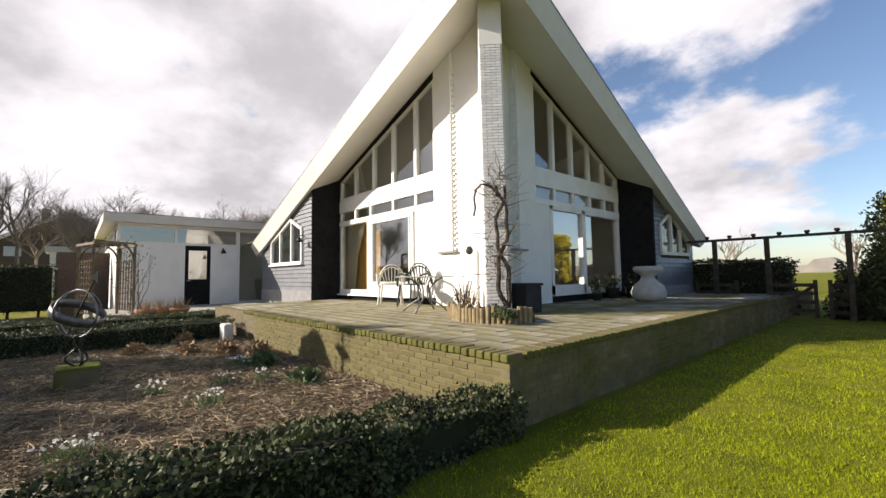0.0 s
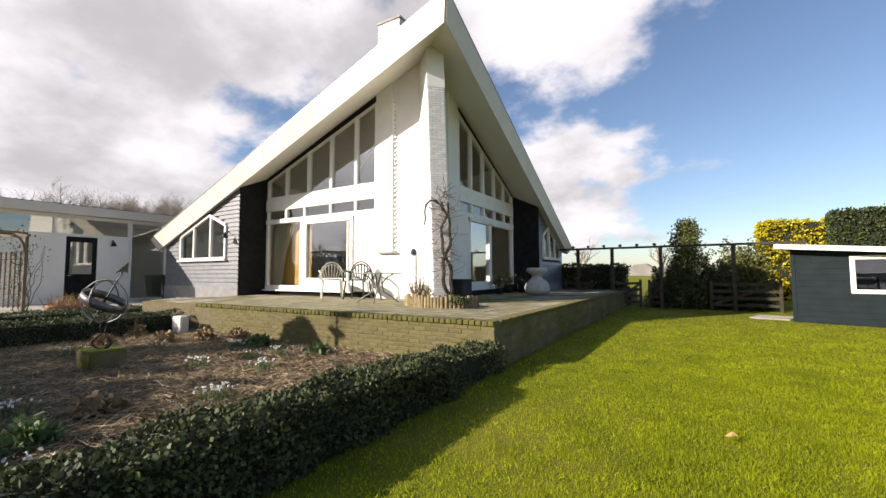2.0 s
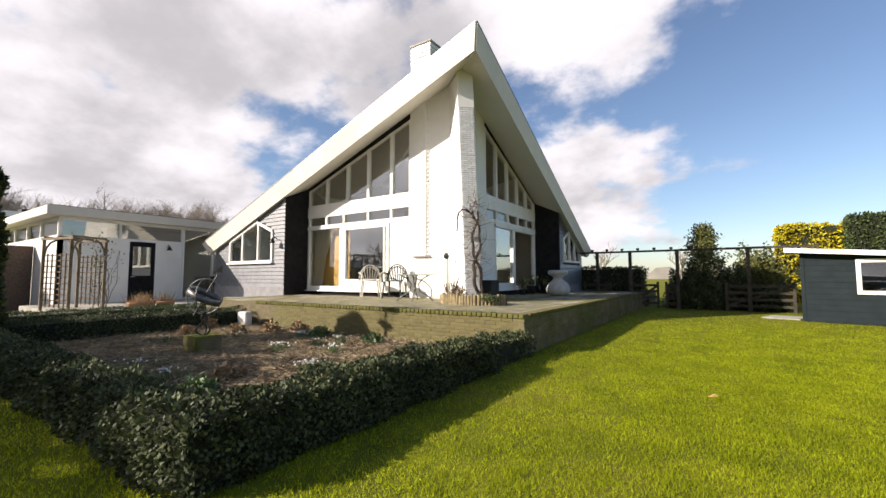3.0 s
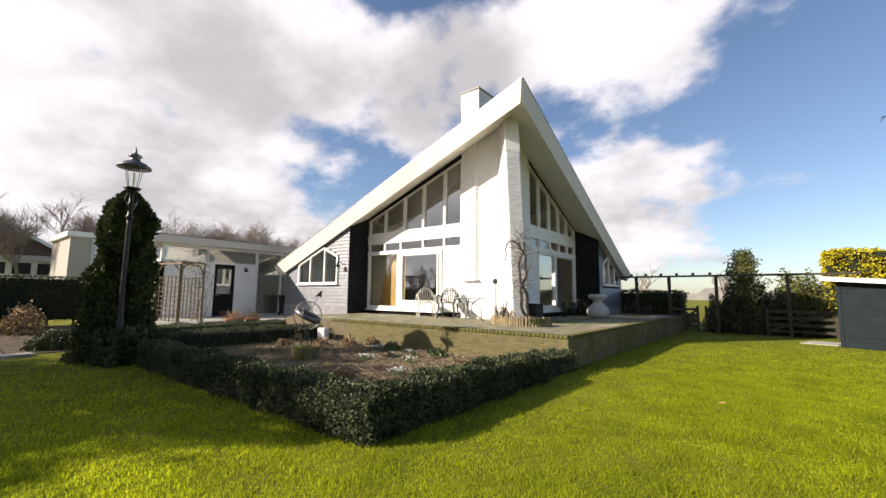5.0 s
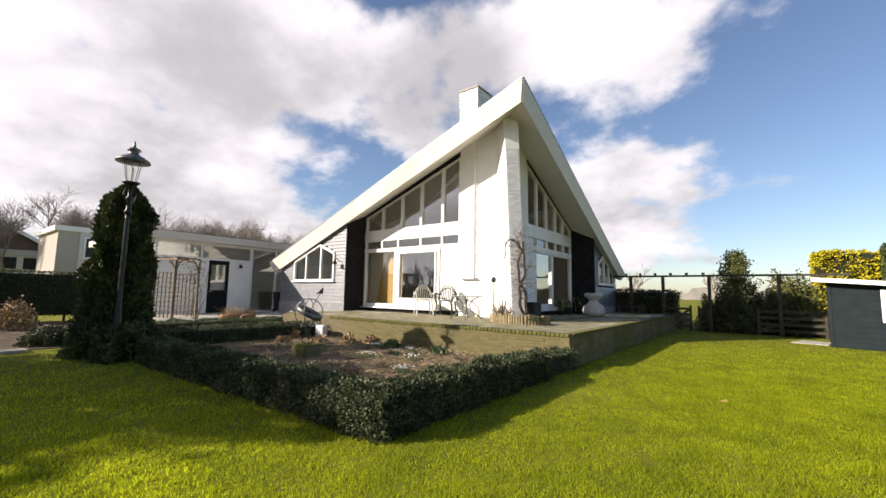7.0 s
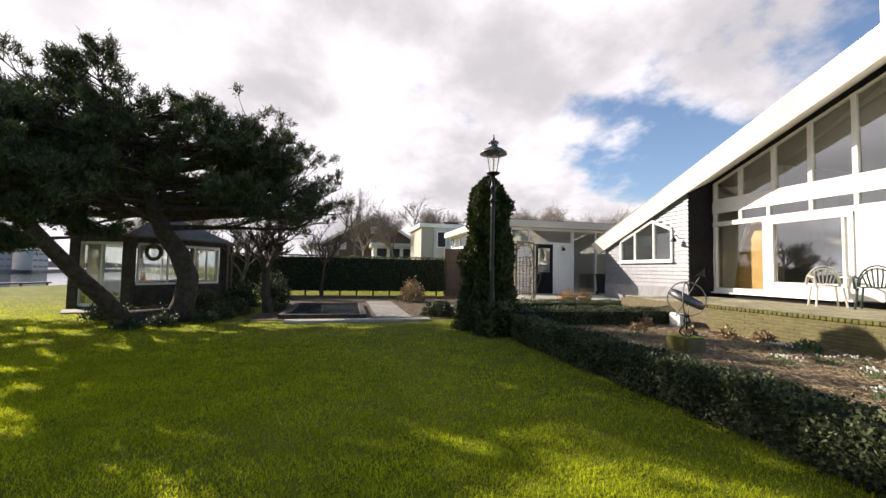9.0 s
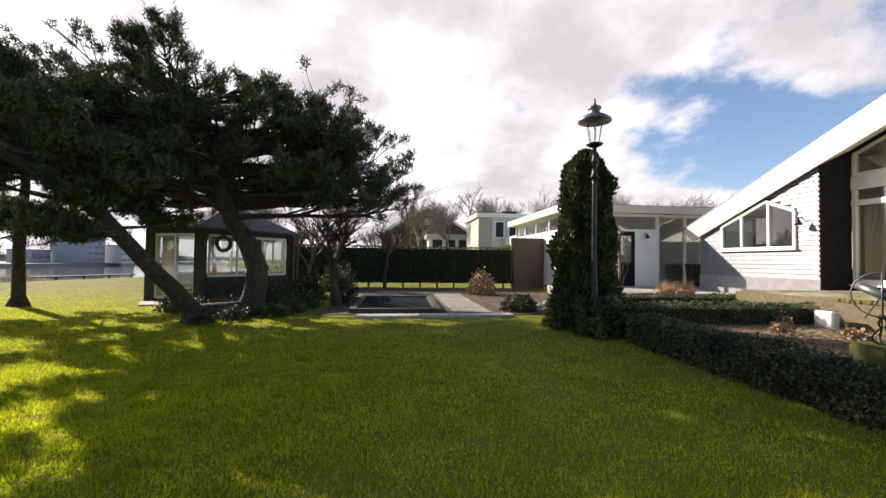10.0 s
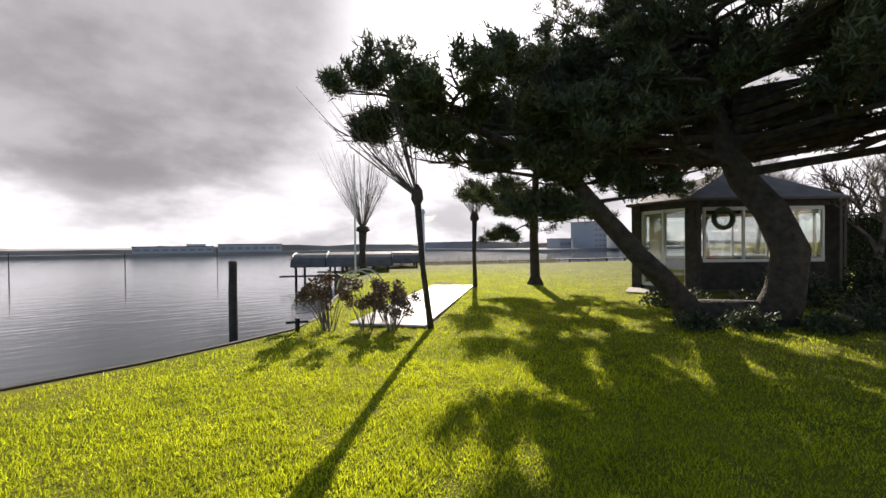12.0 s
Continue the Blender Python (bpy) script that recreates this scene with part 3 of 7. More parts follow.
def gt(x):
    return sl(x, GY) - 0.26


MX = [-13.1, -12.13, -11.03, -10.0, -8.94, -8.14]
up = Mesh()
for i, x in enumerate(MX):
    w = 0.06 if 0 < i < 5 else 0.05
    up.prism([(x - w, 6.8, 4.0), (x + w, 6.8, 4.0), (x + w, 6.8, gt(x + w)), (x - w, 6.8, gt(x - w))], (0, 0.12, 0))
for x0, x1 in zip(MX, MX[1:]):
    up.prism([(x0, 6.81, gt(x0) - 0.07), (x1, 6.81, gt(x1) - 0.07), (x1, 6.81, gt(x1)), (x0, 6.81, gt(x0))], (0, 0.1, 0))
    up.box(x0, x1, 6.81, 6.91, 3.98, 4.07)
window("window", up, [quad_pane([(x0 + 0.05, 6.87, 4.05), (x1 - 0.05, 6.87, 4.05), (x1 - 0.05, 6.87, gt(x1) - 0.05), (x0 + 0.05, 6.87, gt(x0) - 0.05)], (0, 0.012, 0)) for x0, x1 in zip(MX, MX[1:])], "tall white-framed raked gable window")
part("wall", Mesh().prism([(-13.2, 6.8, gt(-13.2)), (-8.12, 6.8, gt(-8.12)), (-8.12, 6.8, sl(-8.12, 6.8) + 0.03), (-13.2, 6.8, sl(-13.2, 6.8) + 0.03)], (0, 0.14, 0)), BLACK, house, "black stained board under the eaves")
part("band", Mesh().box(-13.18, -8.12, 6.79, 6.93, 3.58, 3.98), WHITE, house, "wide white painted band")
tr_ = Mesh().box(-13.18, -8.12, 6.785, 6.92, 3.12, 3.27)
TXS = [-13.1, -12.13, -11.2, -10.0, -8.94, -8.14]
for x in TXS:
    tr_.box(x - 0.05, x + 0.05, 6.8, 6.91, 3.27, 3.58)
window("transom_window", tr_, [Mesh().box(a + 0.05, b - 0.05, 6.86, 6.872, 3.27, 3.58) for a, b in zip(TXS, TXS[1:])], "row of small white-framed transom windows")
dl = Mesh().box(-13.16, -13.06, 6.8, 6.92, 0.85, 3.12).box(-13.16, -11.36, 6.79, 6.92, 0.83, 0.99)
window("window", dl, [Mesh().box(-13.06, -11.36, 6.87, 6.882, 0.99, 3.12)], "white-framed fixed pane with a cream curtain")
dr = Mesh().box(-11.38, -11.22, 6.78, 6.92, 0.85, 3.12).box(-11.2, -11.04, 6.76, 6.9, 0.85, 3.12).box(-9.12, -9.0, 6.76, 6.92, 0.85, 3.12).box(-11.2, -9.0, 6.77, 6.9, 0.83, 1.24).box(-11.2, -9.0, 6.77, 6.9, 3.0, 3.12)
dr.box(-9.28, -9.22, 6.8, 6.9, 1.24, 3.0)
window("sliding_door", dr, [Mesh().box(-11.04, -9.12, 6.84, 6.852, 1.24, 3.0)], "white-framed glass sliding door, closed")
part("door_track", Mesh().box(-13.18, -9.0, 6.7, 6.82, 0.8, 0.84), WHITE, house)
part("wall", Mesh().box(-9.0, -8.12, 6.8, 6.95, 0.84, 3.12), RENDER, house, "white rendered panel")
part("plinth", Mesh().box(-13.2, -8.1, 6.83, 7.0, 0.55, 0.8), BLACK, house, "black plinth under the windows")

# glazed gable towards the lawn


def gr(y):
    return sr(-6.28, y) - 0.2


MY = [8.4, 9.25, 10.15, 11.05, 11.9, 12.72]
up = Mesh()
for i, y in enumerate(MY):
    w = 0.055
    up.prism([(-6.23, y - w, 4.0), (-6.23, y + w, 4.0), (-6.23, y + w, gr(y + w)), (-6.23, y - w, gr(y - w))], (-0.12, 0, 0))
for a, b in zip(MY, MY[1:]):
    up.prism([(-6.24, a, gr(a) - 0.07), (-6.24, b, gr(b) - 0.07), (-6.24, b, gr(b)), (-6.24, a, gr(a))], (-0.1, 0, 0))
    up.box(-6.34, -6.24, a, b, 3.98, 4.06)
window("window", up, [quad_pane([(-6.3, a + 0.05, 4.05), (-6.3, b - 0.05, 4.05), (-6.3, b - 0.05, gr(b) - 0.05), (-6.3, a + 0.05, gr(a) - 0.05)], (-0.012, 0, 0)) for a, b in zip(MY, MY[1:])], "tall white-framed raked gable window")
part("wall", Mesh().prism([(-6.23, 8.34, gr(8.34)), (-6.23, 12.8, gr(12.8)), (-6.23, 12.8, sr(-6.23, 12.8) + 0.03), (-6.23, 8.34, sr(-6.23, 8.34) + 0.03)], (-0.14, 0, 0)), BLACK, house, "black stained board under the eaves")
part("band", Mesh().box(-6.36, -6.22, 8.34, 12.78, 3.58, 3.98), WHITE, house, "wide white painted band")
tr_ = Mesh().box(-6.35, -6.21, 8.34, 12.78, 3.12, 3.27)
for y in MY:
    tr_.box(-6.34, -6.23, y - 0.05, y + 0.05, 3.27, 3.58)
window("transom_window", tr_, [Mesh().box(-6.3, -6.288, a + 0.05, b - 0.05, 3.27, 3.58) for a, b in zip(MY, MY[1:])], "row of small white-framed transom windows")
part("wall", Mesh().box(-6.4, -6.22, 8.34, 8.98, 0.6, 3.12), RENDER, house, "white rendered panel")
dr = Mesh().box(-6.35, -6.2, 8.98, 9.1, 0.85, 3.12).box(-6.35, -6.2, 10.5, 10.68, 0.85, 3.12).box(-6.35, -6.22, 12.62, 12.76, 0.85, 3.12).box(-6.34, -6.2, 8.98, 10.6, 0.83, 1.1).box(-6.34, -6.22, 10.6, 12.7, 0.83, 0.98).box(-6.34, -6.2, 8.98, 12.7, 3.03, 3.12)
window("sliding_door", dr, [Mesh().box(-6.28, -6.268, 9.1, 10.5, 1.1, 3.03), Mesh().box(-6.3, -6.288, 10.68, 12.62, 0.98, 3.03)], "white-framed glass sliding door, closed")
part("plinth", Mesh().box(-6.4, -6.24, 8.98, 12.8, 0.55, 0.83), BLACK, house, "black plinth under the windows")

# black return walls and boarded wings
part("wall", Mesh().prism([(-13.197, 5.81, 0.55), (-13.197, 6.84, 0.55), (-13.197, 6.84, sl(-13.2, 6.84) + 0.03), (-13.197, 5.81, sl(-13.2, 5.81) + 0.03)], (-0.05, 0, 0)), BLACK, house, "black stained return wall")
part("wall", Mesh().prism([(-6.24, 12.8, 0.55), (-5.3, 12.98, 0.55), (-5.3, 12.98, sr(-5.3, 12.98) + 0.03), (-6.24, 12.8, sr(-6.24, 12.8) + 0.03)], (0, 0.12, 0)), BLACK, house, "black stained return wall")
WIN = [(-16.82, 1.92), (-13.95, 1.92), (-13.95, 3.06), (-14.95, 3.47), (-16.82, 2.78)]


def win_top(x):
    return 3.06 + (3.47 - 3.06) * (-13.95 - x) / 1.0 if x > -14.95 else 2.78 + 0.69 * (x + 16.82) / 1.87


wing = part("wall", Mesh().prism([(-18.0, 5.84, 0.3), (-16.86, 5.84, 0.3), (-16.86, 5.84, sl(-16.86, 5.84)), (-18.0, 5.84, sl(-18.0, 5.84))], (0, 0.15, 0)).prism([(-13.9, 5.84, 0.3), (-13.2, 5.84, 0.3), (-13.2, 5.84, sl(-13.2, 5.84)), (-13.9, 5.84, sl(-13.9, 5.84))], (0, 0.15, 0)).box(-16.86, -13.9, 5.84, 5.99, 0.3, 1.9).prism([(-16.86, 5.84, 2.8), (-14.95, 5.84, 3.5), (-13.9, 5.84, 3.08), (-13.9, 5.84, sl(-13.9, 5.84)), (-16.86, 5.84, sl(-16.86, 5.84))], (0, 0.15, 0)), DARKWOOD, house, "wall of overlapping grey weatherboards")
part("plinth", Mesh().box(-18.0, -13.2, 5.79, 5.84, 0.3, 0.96), PLINTH, house, "grey painted plinth")


def board_at(parent, p0, p1, z, h, out):
    """One lapped weatherboard from p0 to p1 in plan, out being the way it faces."""
    o = Vector(out)
    a, b = Vector((*p0, z)), Vector((*p1, z))
    t = Vector((0, 0, h))
    m = Mesh().add([a + o * 0.042, b + o * 0.042, b + o * 0.01 + t, a + o * 0.01 + t, a, b, b + t, a + t], [(0, 1, 2, 3), (7, 6, 5, 4), (0, 4, 5, 1), (1, 5, 6, 2), (2, 6, 7, 3), (3, 7, 4, 0)])
    return part("board", m, BOARD, parent)


z = 0.96
while z < 4.2:
    zt = z + 0.145
    left = max(-17.98, -5.0 + (zt - 7.32 - 0.445 * (5.8 - 5.6)) / 0.364)
    if left < -13.4:
        if zt < 1.9 or z > 3.47:
            spans = [(left, -13.21)]
        else:
            zz = min(max(z, 1.93), 3.46)
            wl_ = -16.86 if zz < 2.8 else -16.82 + 1.87 * (zz - 2.78) / 0.69 - 0.05
            wr_ = -13.9 if zz < 3.06 else -13.95 - (zz - 3.06) / 0.41 + 0.05
            spans = [(left, wl_), (wr_, -13.21)]
        for a, b in spans:
            if b - a > 0.06:
                board_at(wing, (a, 5.84), (b, 5.84), z, 0.155, (0, -1, 0))
    z += 0.145

wf = Mesh()
for (x0, z0), (x1, z1) in zip(WIN, WIN[1:] + WIN[:1]):
    wf.beam((x0, 5.8, z0), (x1, 5.8, z1), 0.1, 0.1, (0, 1, 0))
for x in (-15.93, -14.86):
    wf.box(x - 0.045, x + 0.045, 5.76, 5.86, 1.92, win_top(x))
wf.box(-16.95, -13.85, 5.7, 5.86, 1.84, 1.9)
window("window", wf, [quad_pane([(a + 0.04, 5.82, 1.95), (b - 0.04, 5.82, 1.95), (b - 0.04, 5.82, win_top(b) - 0.03), (a + 0.04, 5.82, win_top(a) - 0.03)], (0, 0.012, 0)) for a, b in ((-16.8, -15.93), (-15.93, -14.95), (-14.8, -13.97))], "white-framed window with a raked top")

wing2 = part("wall", Mesh().prism([(-5.38, 12.98, 0.3), (-5.38, 13.62, 0.3), (-5.38, 13.62, sr(-5.38, 13.62)), (-5.38, 12.98, sr(-5.38, 12.98))], (-0.15, 0, 0)).prism([(-5.38, 16.1, 0.3), (-5.38, 16.5, 0.3), (-5.38, 16.5, sr(-5.38, 16.5)), (-5.38, 16.1, sr(-5.38, 16.1))], (-0.15, 0, 0)).box(-5.53, -5.38, 13.62, 16.1, 0.3, 1.95).prism([(-5.38, 13.62, 2.9), (-5.38, 14.5, 3.32), (-5.38, 16.1, 2.4), (-5.38, 16.1, sr(-5.38, 16.1)), (-5.38, 13.62, sr(-5.38, 13.62))], (-0.15, 0, 0)), DARKWOOD, house, "wall of overlapping grey weatherboards")
z = 0.96
while z < 3.9:
    zt = z + 0.145
    far = min(16.5, 5.6 + (7.32 + 0.37 * 0.38 - zt) / 0.453)
    if far > 13.1:
        if zt < 1.95 or z > 3.3:
            spans = [(12.99, far)]
        else:
            zz = min(max(z, 1.96), 3.3)
            a_ = 13.62 if zz < 2.9 else 13.62 + 0.88 * (zz - 2.9) / 0.42
            b_ = 16.1 if zz < 2.4 else 16.1 - 1.6 * (zz - 2.4) / 0.92
            spans = [(12.99, a_), (b_, far)]
        for a, b in spans:
            if b - a > 0.06:
                board_at(wing2, (-5.38, a), (-5.38, b), z, 0.155, (1, 0, 0))
    z += 0.145
WIN2 = [(13.65, 1.98), (16.08, 1.98), (16.08, 2.4), (14.5, 3.3), (13.65, 2.9)]
wf = Mesh()
for (y0, z0), (y1, z1) in zip(WIN2, WIN2[1:] + WIN2[:1]):
    wf.beam((-5.34, y0, z0), (-5.34, y1, z1), 0.1, 0.1, (1, 0, 0))
wf.box(-5.4, -5.3, 14.45, 14.55, 1.98, 3.25).box(-5.4, -5.3, 15.25, 15.33, 1.98, 2.85)
window("window", wf, [quad_pane([(-5.37, a, 2.0), (-5.37, b, 2.0), (-5.37, b, zb), (-5.37, a, za)], (-0.012, 0, 0)) for a, b, za, zb in ((13.7, 14.45, 2.88, 3.22), (14.55, 15.25, 3.22, 2.83), (15.33, 16.04, 2.78, 2.4))], "white-framed window with a raked top")
part("plinth", Mesh().box(-5.38, -5.33, 12.98, 16.5, 0.3, 0.96), PLINTH, house, "grey painted plinth")
# back walls, floor and rooms
part("wall", Mesh().prism([(-18.0, 5.99, 0.0), (-18.0, 16.3, 0.0), (-18.0, 16.3, sl(-18.0, 16.3)), (-18.0, 5.99, sl(-18.0, 5.99))], (0.15, 0, 0)), RENDER, house)
part("wall", Mesh().prism([(-17.85, 16.2, 0.0), (-5.5, 16.2, 0.0), (-5.5, 16.2, sr(-5.5, 16.2)), (-17.85, 16.2, sr(-17.85, 16.2))], (0, 0.15, 0)), RENDER, house)
part("room_floor", Mesh().box(-17.9, -6.4, 7.0, 16.3, 0.6, 0.84), ROOMF, house)
part("room_wall", Mesh().box(-13.35, -13.22, 6.95, 12.0, 0.8, 4.6), ROOMW, house)
part("room_wall", Mesh().box(-13.3, -6.5, 12.9, 13.02, 0.84, 4.7), ROOMW, house)
part("room_divider", Mesh().box(-13.1, -11.25, 7.18, 7.24, 0.84, 3.2), OCHRE, house, "ochre varnished timber room divider")
L_ = [(-17.8, 7.05), (-6.77, 7.05), (-17.8, 16.06)]
R_ = [(-6.6, 7.3), (-6.6, 16.1), (-17.8, 16.06)]
part("room_ceiling", Mesh().prism([(x, y, sl(x, y) - 0.1) for x, y in L_], (0, 0, 0.04)), INSIDE, house, "brown boarded ceiling")
part("room_ceiling", Mesh().prism([(x, y, sr(x, y) - 0.1) for x, y in R_], (0, 0, 0.04)), INSIDE, house, "brown boarded ceiling")
cu = Mesh()
n = 34
top_, mid_, low_ = [], [], []
for i in range(n + 1):
    u = i / n
    w = 0.035 * math.sin(u * 40)
    top_.append((-13.05 + 1.1 * u, 7.06 + w, 3.15))
    mid_.append((-13.05 + 0.62 * u, 7.06 + w, 2.1))
    low_.append((-13.05 + 0.42 * u, 7.06 + w, 1.0))
cu.add(top_ + mid_ + low_, [(i + r * (n + 1), i + 1 + r * (n + 1), i + 1 + (r + 1) * (n + 1), i + (r + 1) * (n + 1)) for r in range(2) for i in range(n)])
single("curtain", cu, CURTAIN, "cream curtain gathered to the side behind the glass", "curtain", smooth=True)
cu2 = Mesh()
pts = [(-9.4 + 0.32 * i / 20, 7.08 + 0.03 * math.sin(i * 1.3)) for i in range(21)]
cu2.add([(x, y, 3.05) for x, y in pts] + [(x, y, 1.0) for x, y in pts], [(i, i + 1, 22 + i, 21 + i) for i in range(20)])
single("curtain", cu2, CURTAIN, "narrow cream curtain beside the sliding door", "curtain", smooth=True)
tb_ = thing("dining_table", (-10.6, 9.6, 0.84), "dark wooden table standing inside the room", "table")
part("tabletop", Mesh().box(-11.3, -9.9, 9.2, 10.0, 1.54, 1.59), DARKWOOD, tb_)
for dx in (-0.62, 0.62):
    for dy in (-0.33, 0.33):
        part("leg", Mesh().box(-10.6 + dx - 0.03, -10.6 + dx + 0.03, 9.6 + dy - 0.03, 9.6 + dy + 0.03, 0.84, 1.54), DARKWOOD, tb_)


def wall_lamp(x, y, z, out):
    o = Vector(out)
    w = thing("wall_lamp", (x, y, z), "small black swan-neck lamp on the wall", "lamp", "wall lamps")
    p = Vector((x, y, z))
    part("bracket", Mesh().tube([p, p + o * 0.12 + Vector((0, 0, 0.1)), p + o * 0.22 + Vector((0, 0, 0.04))], 0.015, 6), IRON, w)
    part("shade", Mesh().lathe(p + o * 0.22 + Vector((0, 0, -0.14)), [(0.11, 0), (0.09, 0.06), (0.03, 0.16), (0.02, 0.19)], 14), IRON, w, smooth=True)
    return w


wall_lamp(-13.62, 5.78, 2.72, (0, -1, 0))
wall_lamp(-20.28, 4.85, 2.65, (1, 0, 0))

# ---- annexe ----
annexe = thing("annexe", (-20.3, 1.2, 0.3), "white flat-roofed garden annexe with clerestory windows", "annexe")
AXF = -20.3
part("roof", Mesh().box(-29.0, AXF + 0.45, 0.75, 10.4, 3.62, 3.95), CREAM, annexe, "cream flat roof edge", bevel=0.01)
part("roof_felt", Mesh().box(-28.95, AXF + 0.4, 0.8, 10.35, 3.95, 3.975), ROOFING, annexe)
for y0, y1, z1 in ((1.2, 3.45, 2.85), (4.4, 5.5, 2.85), (8.1, 10.2, 3.62)):
    part("wall", Mesh().box(AXF - 0.15, AXF, y0, y1, 0.2, z1), RENDER, annexe, "white rendered wall")
part("wall", Mesh().box(-28.6, AXF, 1.2, 1.35, 0.2, 2.85), RENDER, annexe, "white rendered side wall")
part("wall", Mesh().box(-28.6, -28.45, 1.35, 10.2, 0.2, 3.62).box(-28.45, AXF, 10.05, 10.2, 0.2, 3.62), RENDER, annexe)
part("room_wall", Mesh().box(-23.6, -23.5, 1.4, 10.0, 0.2, 3.6), ROOMW, annexe)


def awin(mesh, panes, name="window", label="white-framed clerestory window", mat=WHITE):
    bars = chunks(mesh)
    w = part(name, bars[0], mat, annexe, label)
    for b in bars[1:]:
        part("frame_bar", b, mat, w)
    for p in panes:
        part("pane", p, GLASS, w).visible_shadow = False


fr = Mesh().box(AXF - 0.12, AXF + 0.02, 1.2, 8.1, 3.5, 3.62).box(AXF - 0.12, AXF + 0.02, 1.2, 5.5, 2.82, 2.92)
ys = [1.24, 3.1, 5.45]
for y in ys:
    fr.box(AXF - 0.12, AXF + 0.02, y - 0.04, y + 0.04, 2.9, 3.5)
awin(fr, [Mesh().box(AXF - 0.05, AXF - 0.04, a + 0.04, b - 0.04, 2.92, 3.5) for a, b in zip(ys, ys[1:])])
fr = Mesh()
xs = [-20.36, -22.6, -24.6, -26.6, -28.5]
for x in xs:
    fr.box(x - 0.04, x + 0.04, 1.18, 1.3, 2.9, 3.5)
fr.box(-28.55, AXF, 1.18, 1.3, 3.5, 3.62).box(-28.55, AXF, 1.18, 1.3, 2.82, 2.92)
awin(fr, [Mesh().box(b + 0.04, a - 0.04, 1.24, 1.25, 2.92, 3.5) for a, b in zip(xs, xs[1:])])
ys = [5.52, 6.85, 8.08]
fr = Mesh().box(AXF - 0.12, AXF + 0.02, 5.5, 8.1, 0.3, 0.4)
for y in ys:
    fr.box(AXF - 0.12, AXF + 0.03, y - 0.04, y + 0.04, 0.4, 3.5)
awin(fr, [Mesh().box(AXF - 0.05, AXF - 0.04, a + 0.04, b - 0.04, 0.4, 3.5) for a, b in zip(ys, ys[1:])], "window", "tall white-framed glass door front")
dw = part("door", Mesh().box(AXF - 0.08, AXF + 0.0, 3.45, 3.58, 0.33, 2.82).box(AXF - 0.08, AXF, 4.27, 4.4, 0.33, 2.82).box(AXF - 0.08, AXF, 3.58, 4.27, 2.62, 2.82).box(AXF - 0.08, AXF, 3.58, 4.27, 0.33, 1.4), BLACK, annexe, "black door with a glass upper pane")
part("pane", Mesh().box(AXF - 0.05, AXF - 0.04, 3.58, 4.27, 1.4, 2.62), GLASS, dw).visible_shadow = False
part("door_handle", Mesh().tube([(AXF + 0.04, 3.52, 1.35), (AXF + 0.04, 3.66, 1.35)], 0.012, 6), ALU, dw)
bin_ = thing("wheelie_bin", (-19.6, 6.9, 0.33), "black wheelie bin against the annexe", "bin")
part("body", Mesh().add([(-19.85, 6.62, 0.4), (-19.35, 6.62, 0.4), (-19.35, 7.18, 0.4), (-19.85, 7.18, 0.4), (-19.9, 6.55, 1.3), (-19.3, 6.55, 1.3), (-19.3, 7.25, 1.3), (-19.9, 7.25, 1.3)], [(3, 2, 1, 0), (4, 5, 6, 7), (0, 1, 5, 4), (1, 2, 6, 5), (2, 3, 7, 6), (3, 0, 4, 7)]), DARK, bin_, bevel=0.02)
part("lid", Mesh().box(-19.93, -19.26, 6.52, 7.28, 1.3, 1.37), DARK, bin_, bevel=0.02)
for y in (6.65, 7.15):
    part("wheel", Mesh().tube([(-19.88, y - 0.03, 0.43), (-19.88, y + 0.03, 0.43)], 0.1, 14), IRON, bin_)

# ---- garden shed ----
SU, SN = Vector((0.955, -0.297, 0)), Vector((-0.297, -0.955, 0))
S0 = Vector((2.1, 12.35, 0))


def sp(u, d, z):
    return S0 + SU * u - SN * d + Vector((0, 0, z))


def sbox(u0, u1, d0, d1, z0, z1):
    v = [sp(u, d, z) for z in (z0, z1) for u, d in ((u0, d0), (u1, d0), (u1, d1), (u0, d1))]
    return Mesh().add(v, [(3, 2, 1, 0), (4, 5, 6, 7), (0, 1, 5, 4), (1, 2, 6, 5), (2, 3, 7, 6), (3, 0, 4, 7)])


shed = thing("garden_shed", S0, "dark green boarded garden shed with white trim", "shed")


def roof_z(u):
    return 2.06 - 0.085 * u


def slab_u(u0, u1, d0, d1, z0, lift):
    """A shed wall piece whose top follows the falling roof, or a strip below it when z0 is None."""
    v = []
    for top in (0, 1):
        for u, d in ((u0, d0), (u1, d0), (u1, d1), (u0, d1)):
            v.append(sp(u, d, roof_z(u) + lift[1] if top else (roof_z(u) + lift[0] if z0 is None else z0)))
    return Mesh().add(v, [(3, 2, 1, 0), (4, 5, 6, 7), (0, 1, 5, 4), (1, 2, 6, 5), (2, 3, 7, 6), (3, 0, 4, 7)])


W0, W1 = 1.2, 2.12
sw = part("wall", slab_u(0, W0, 0, 0.1, 0, (0, -0.03)), SHED, shed, "dark green shed wall")
part("wall", sbox(W0, W1, 0, 0.1, 0, 0.86), SHED, shed)
part("wall", slab_u(W0, W1, 0, 0.1, 1.72, (0, -0.03)), SHED, shed)
part("wall", slab_u(W1, 5.2, 0, 0.1, 0, (0, -0.03)), SHED, shed)
part("wall", slab_u(0, 0.1, 0.1, 0.5, 0, (0, -0.03)), SHED, shed)
part("wall", slab_u(0, 0.1, 1.35, 3.0, 0, (0, -0.03)), SHED, shed)
part("wall", slab_u(5.1, 5.2, 0.1, 3.0, 0, (0, -0.03)), SHED, shed)
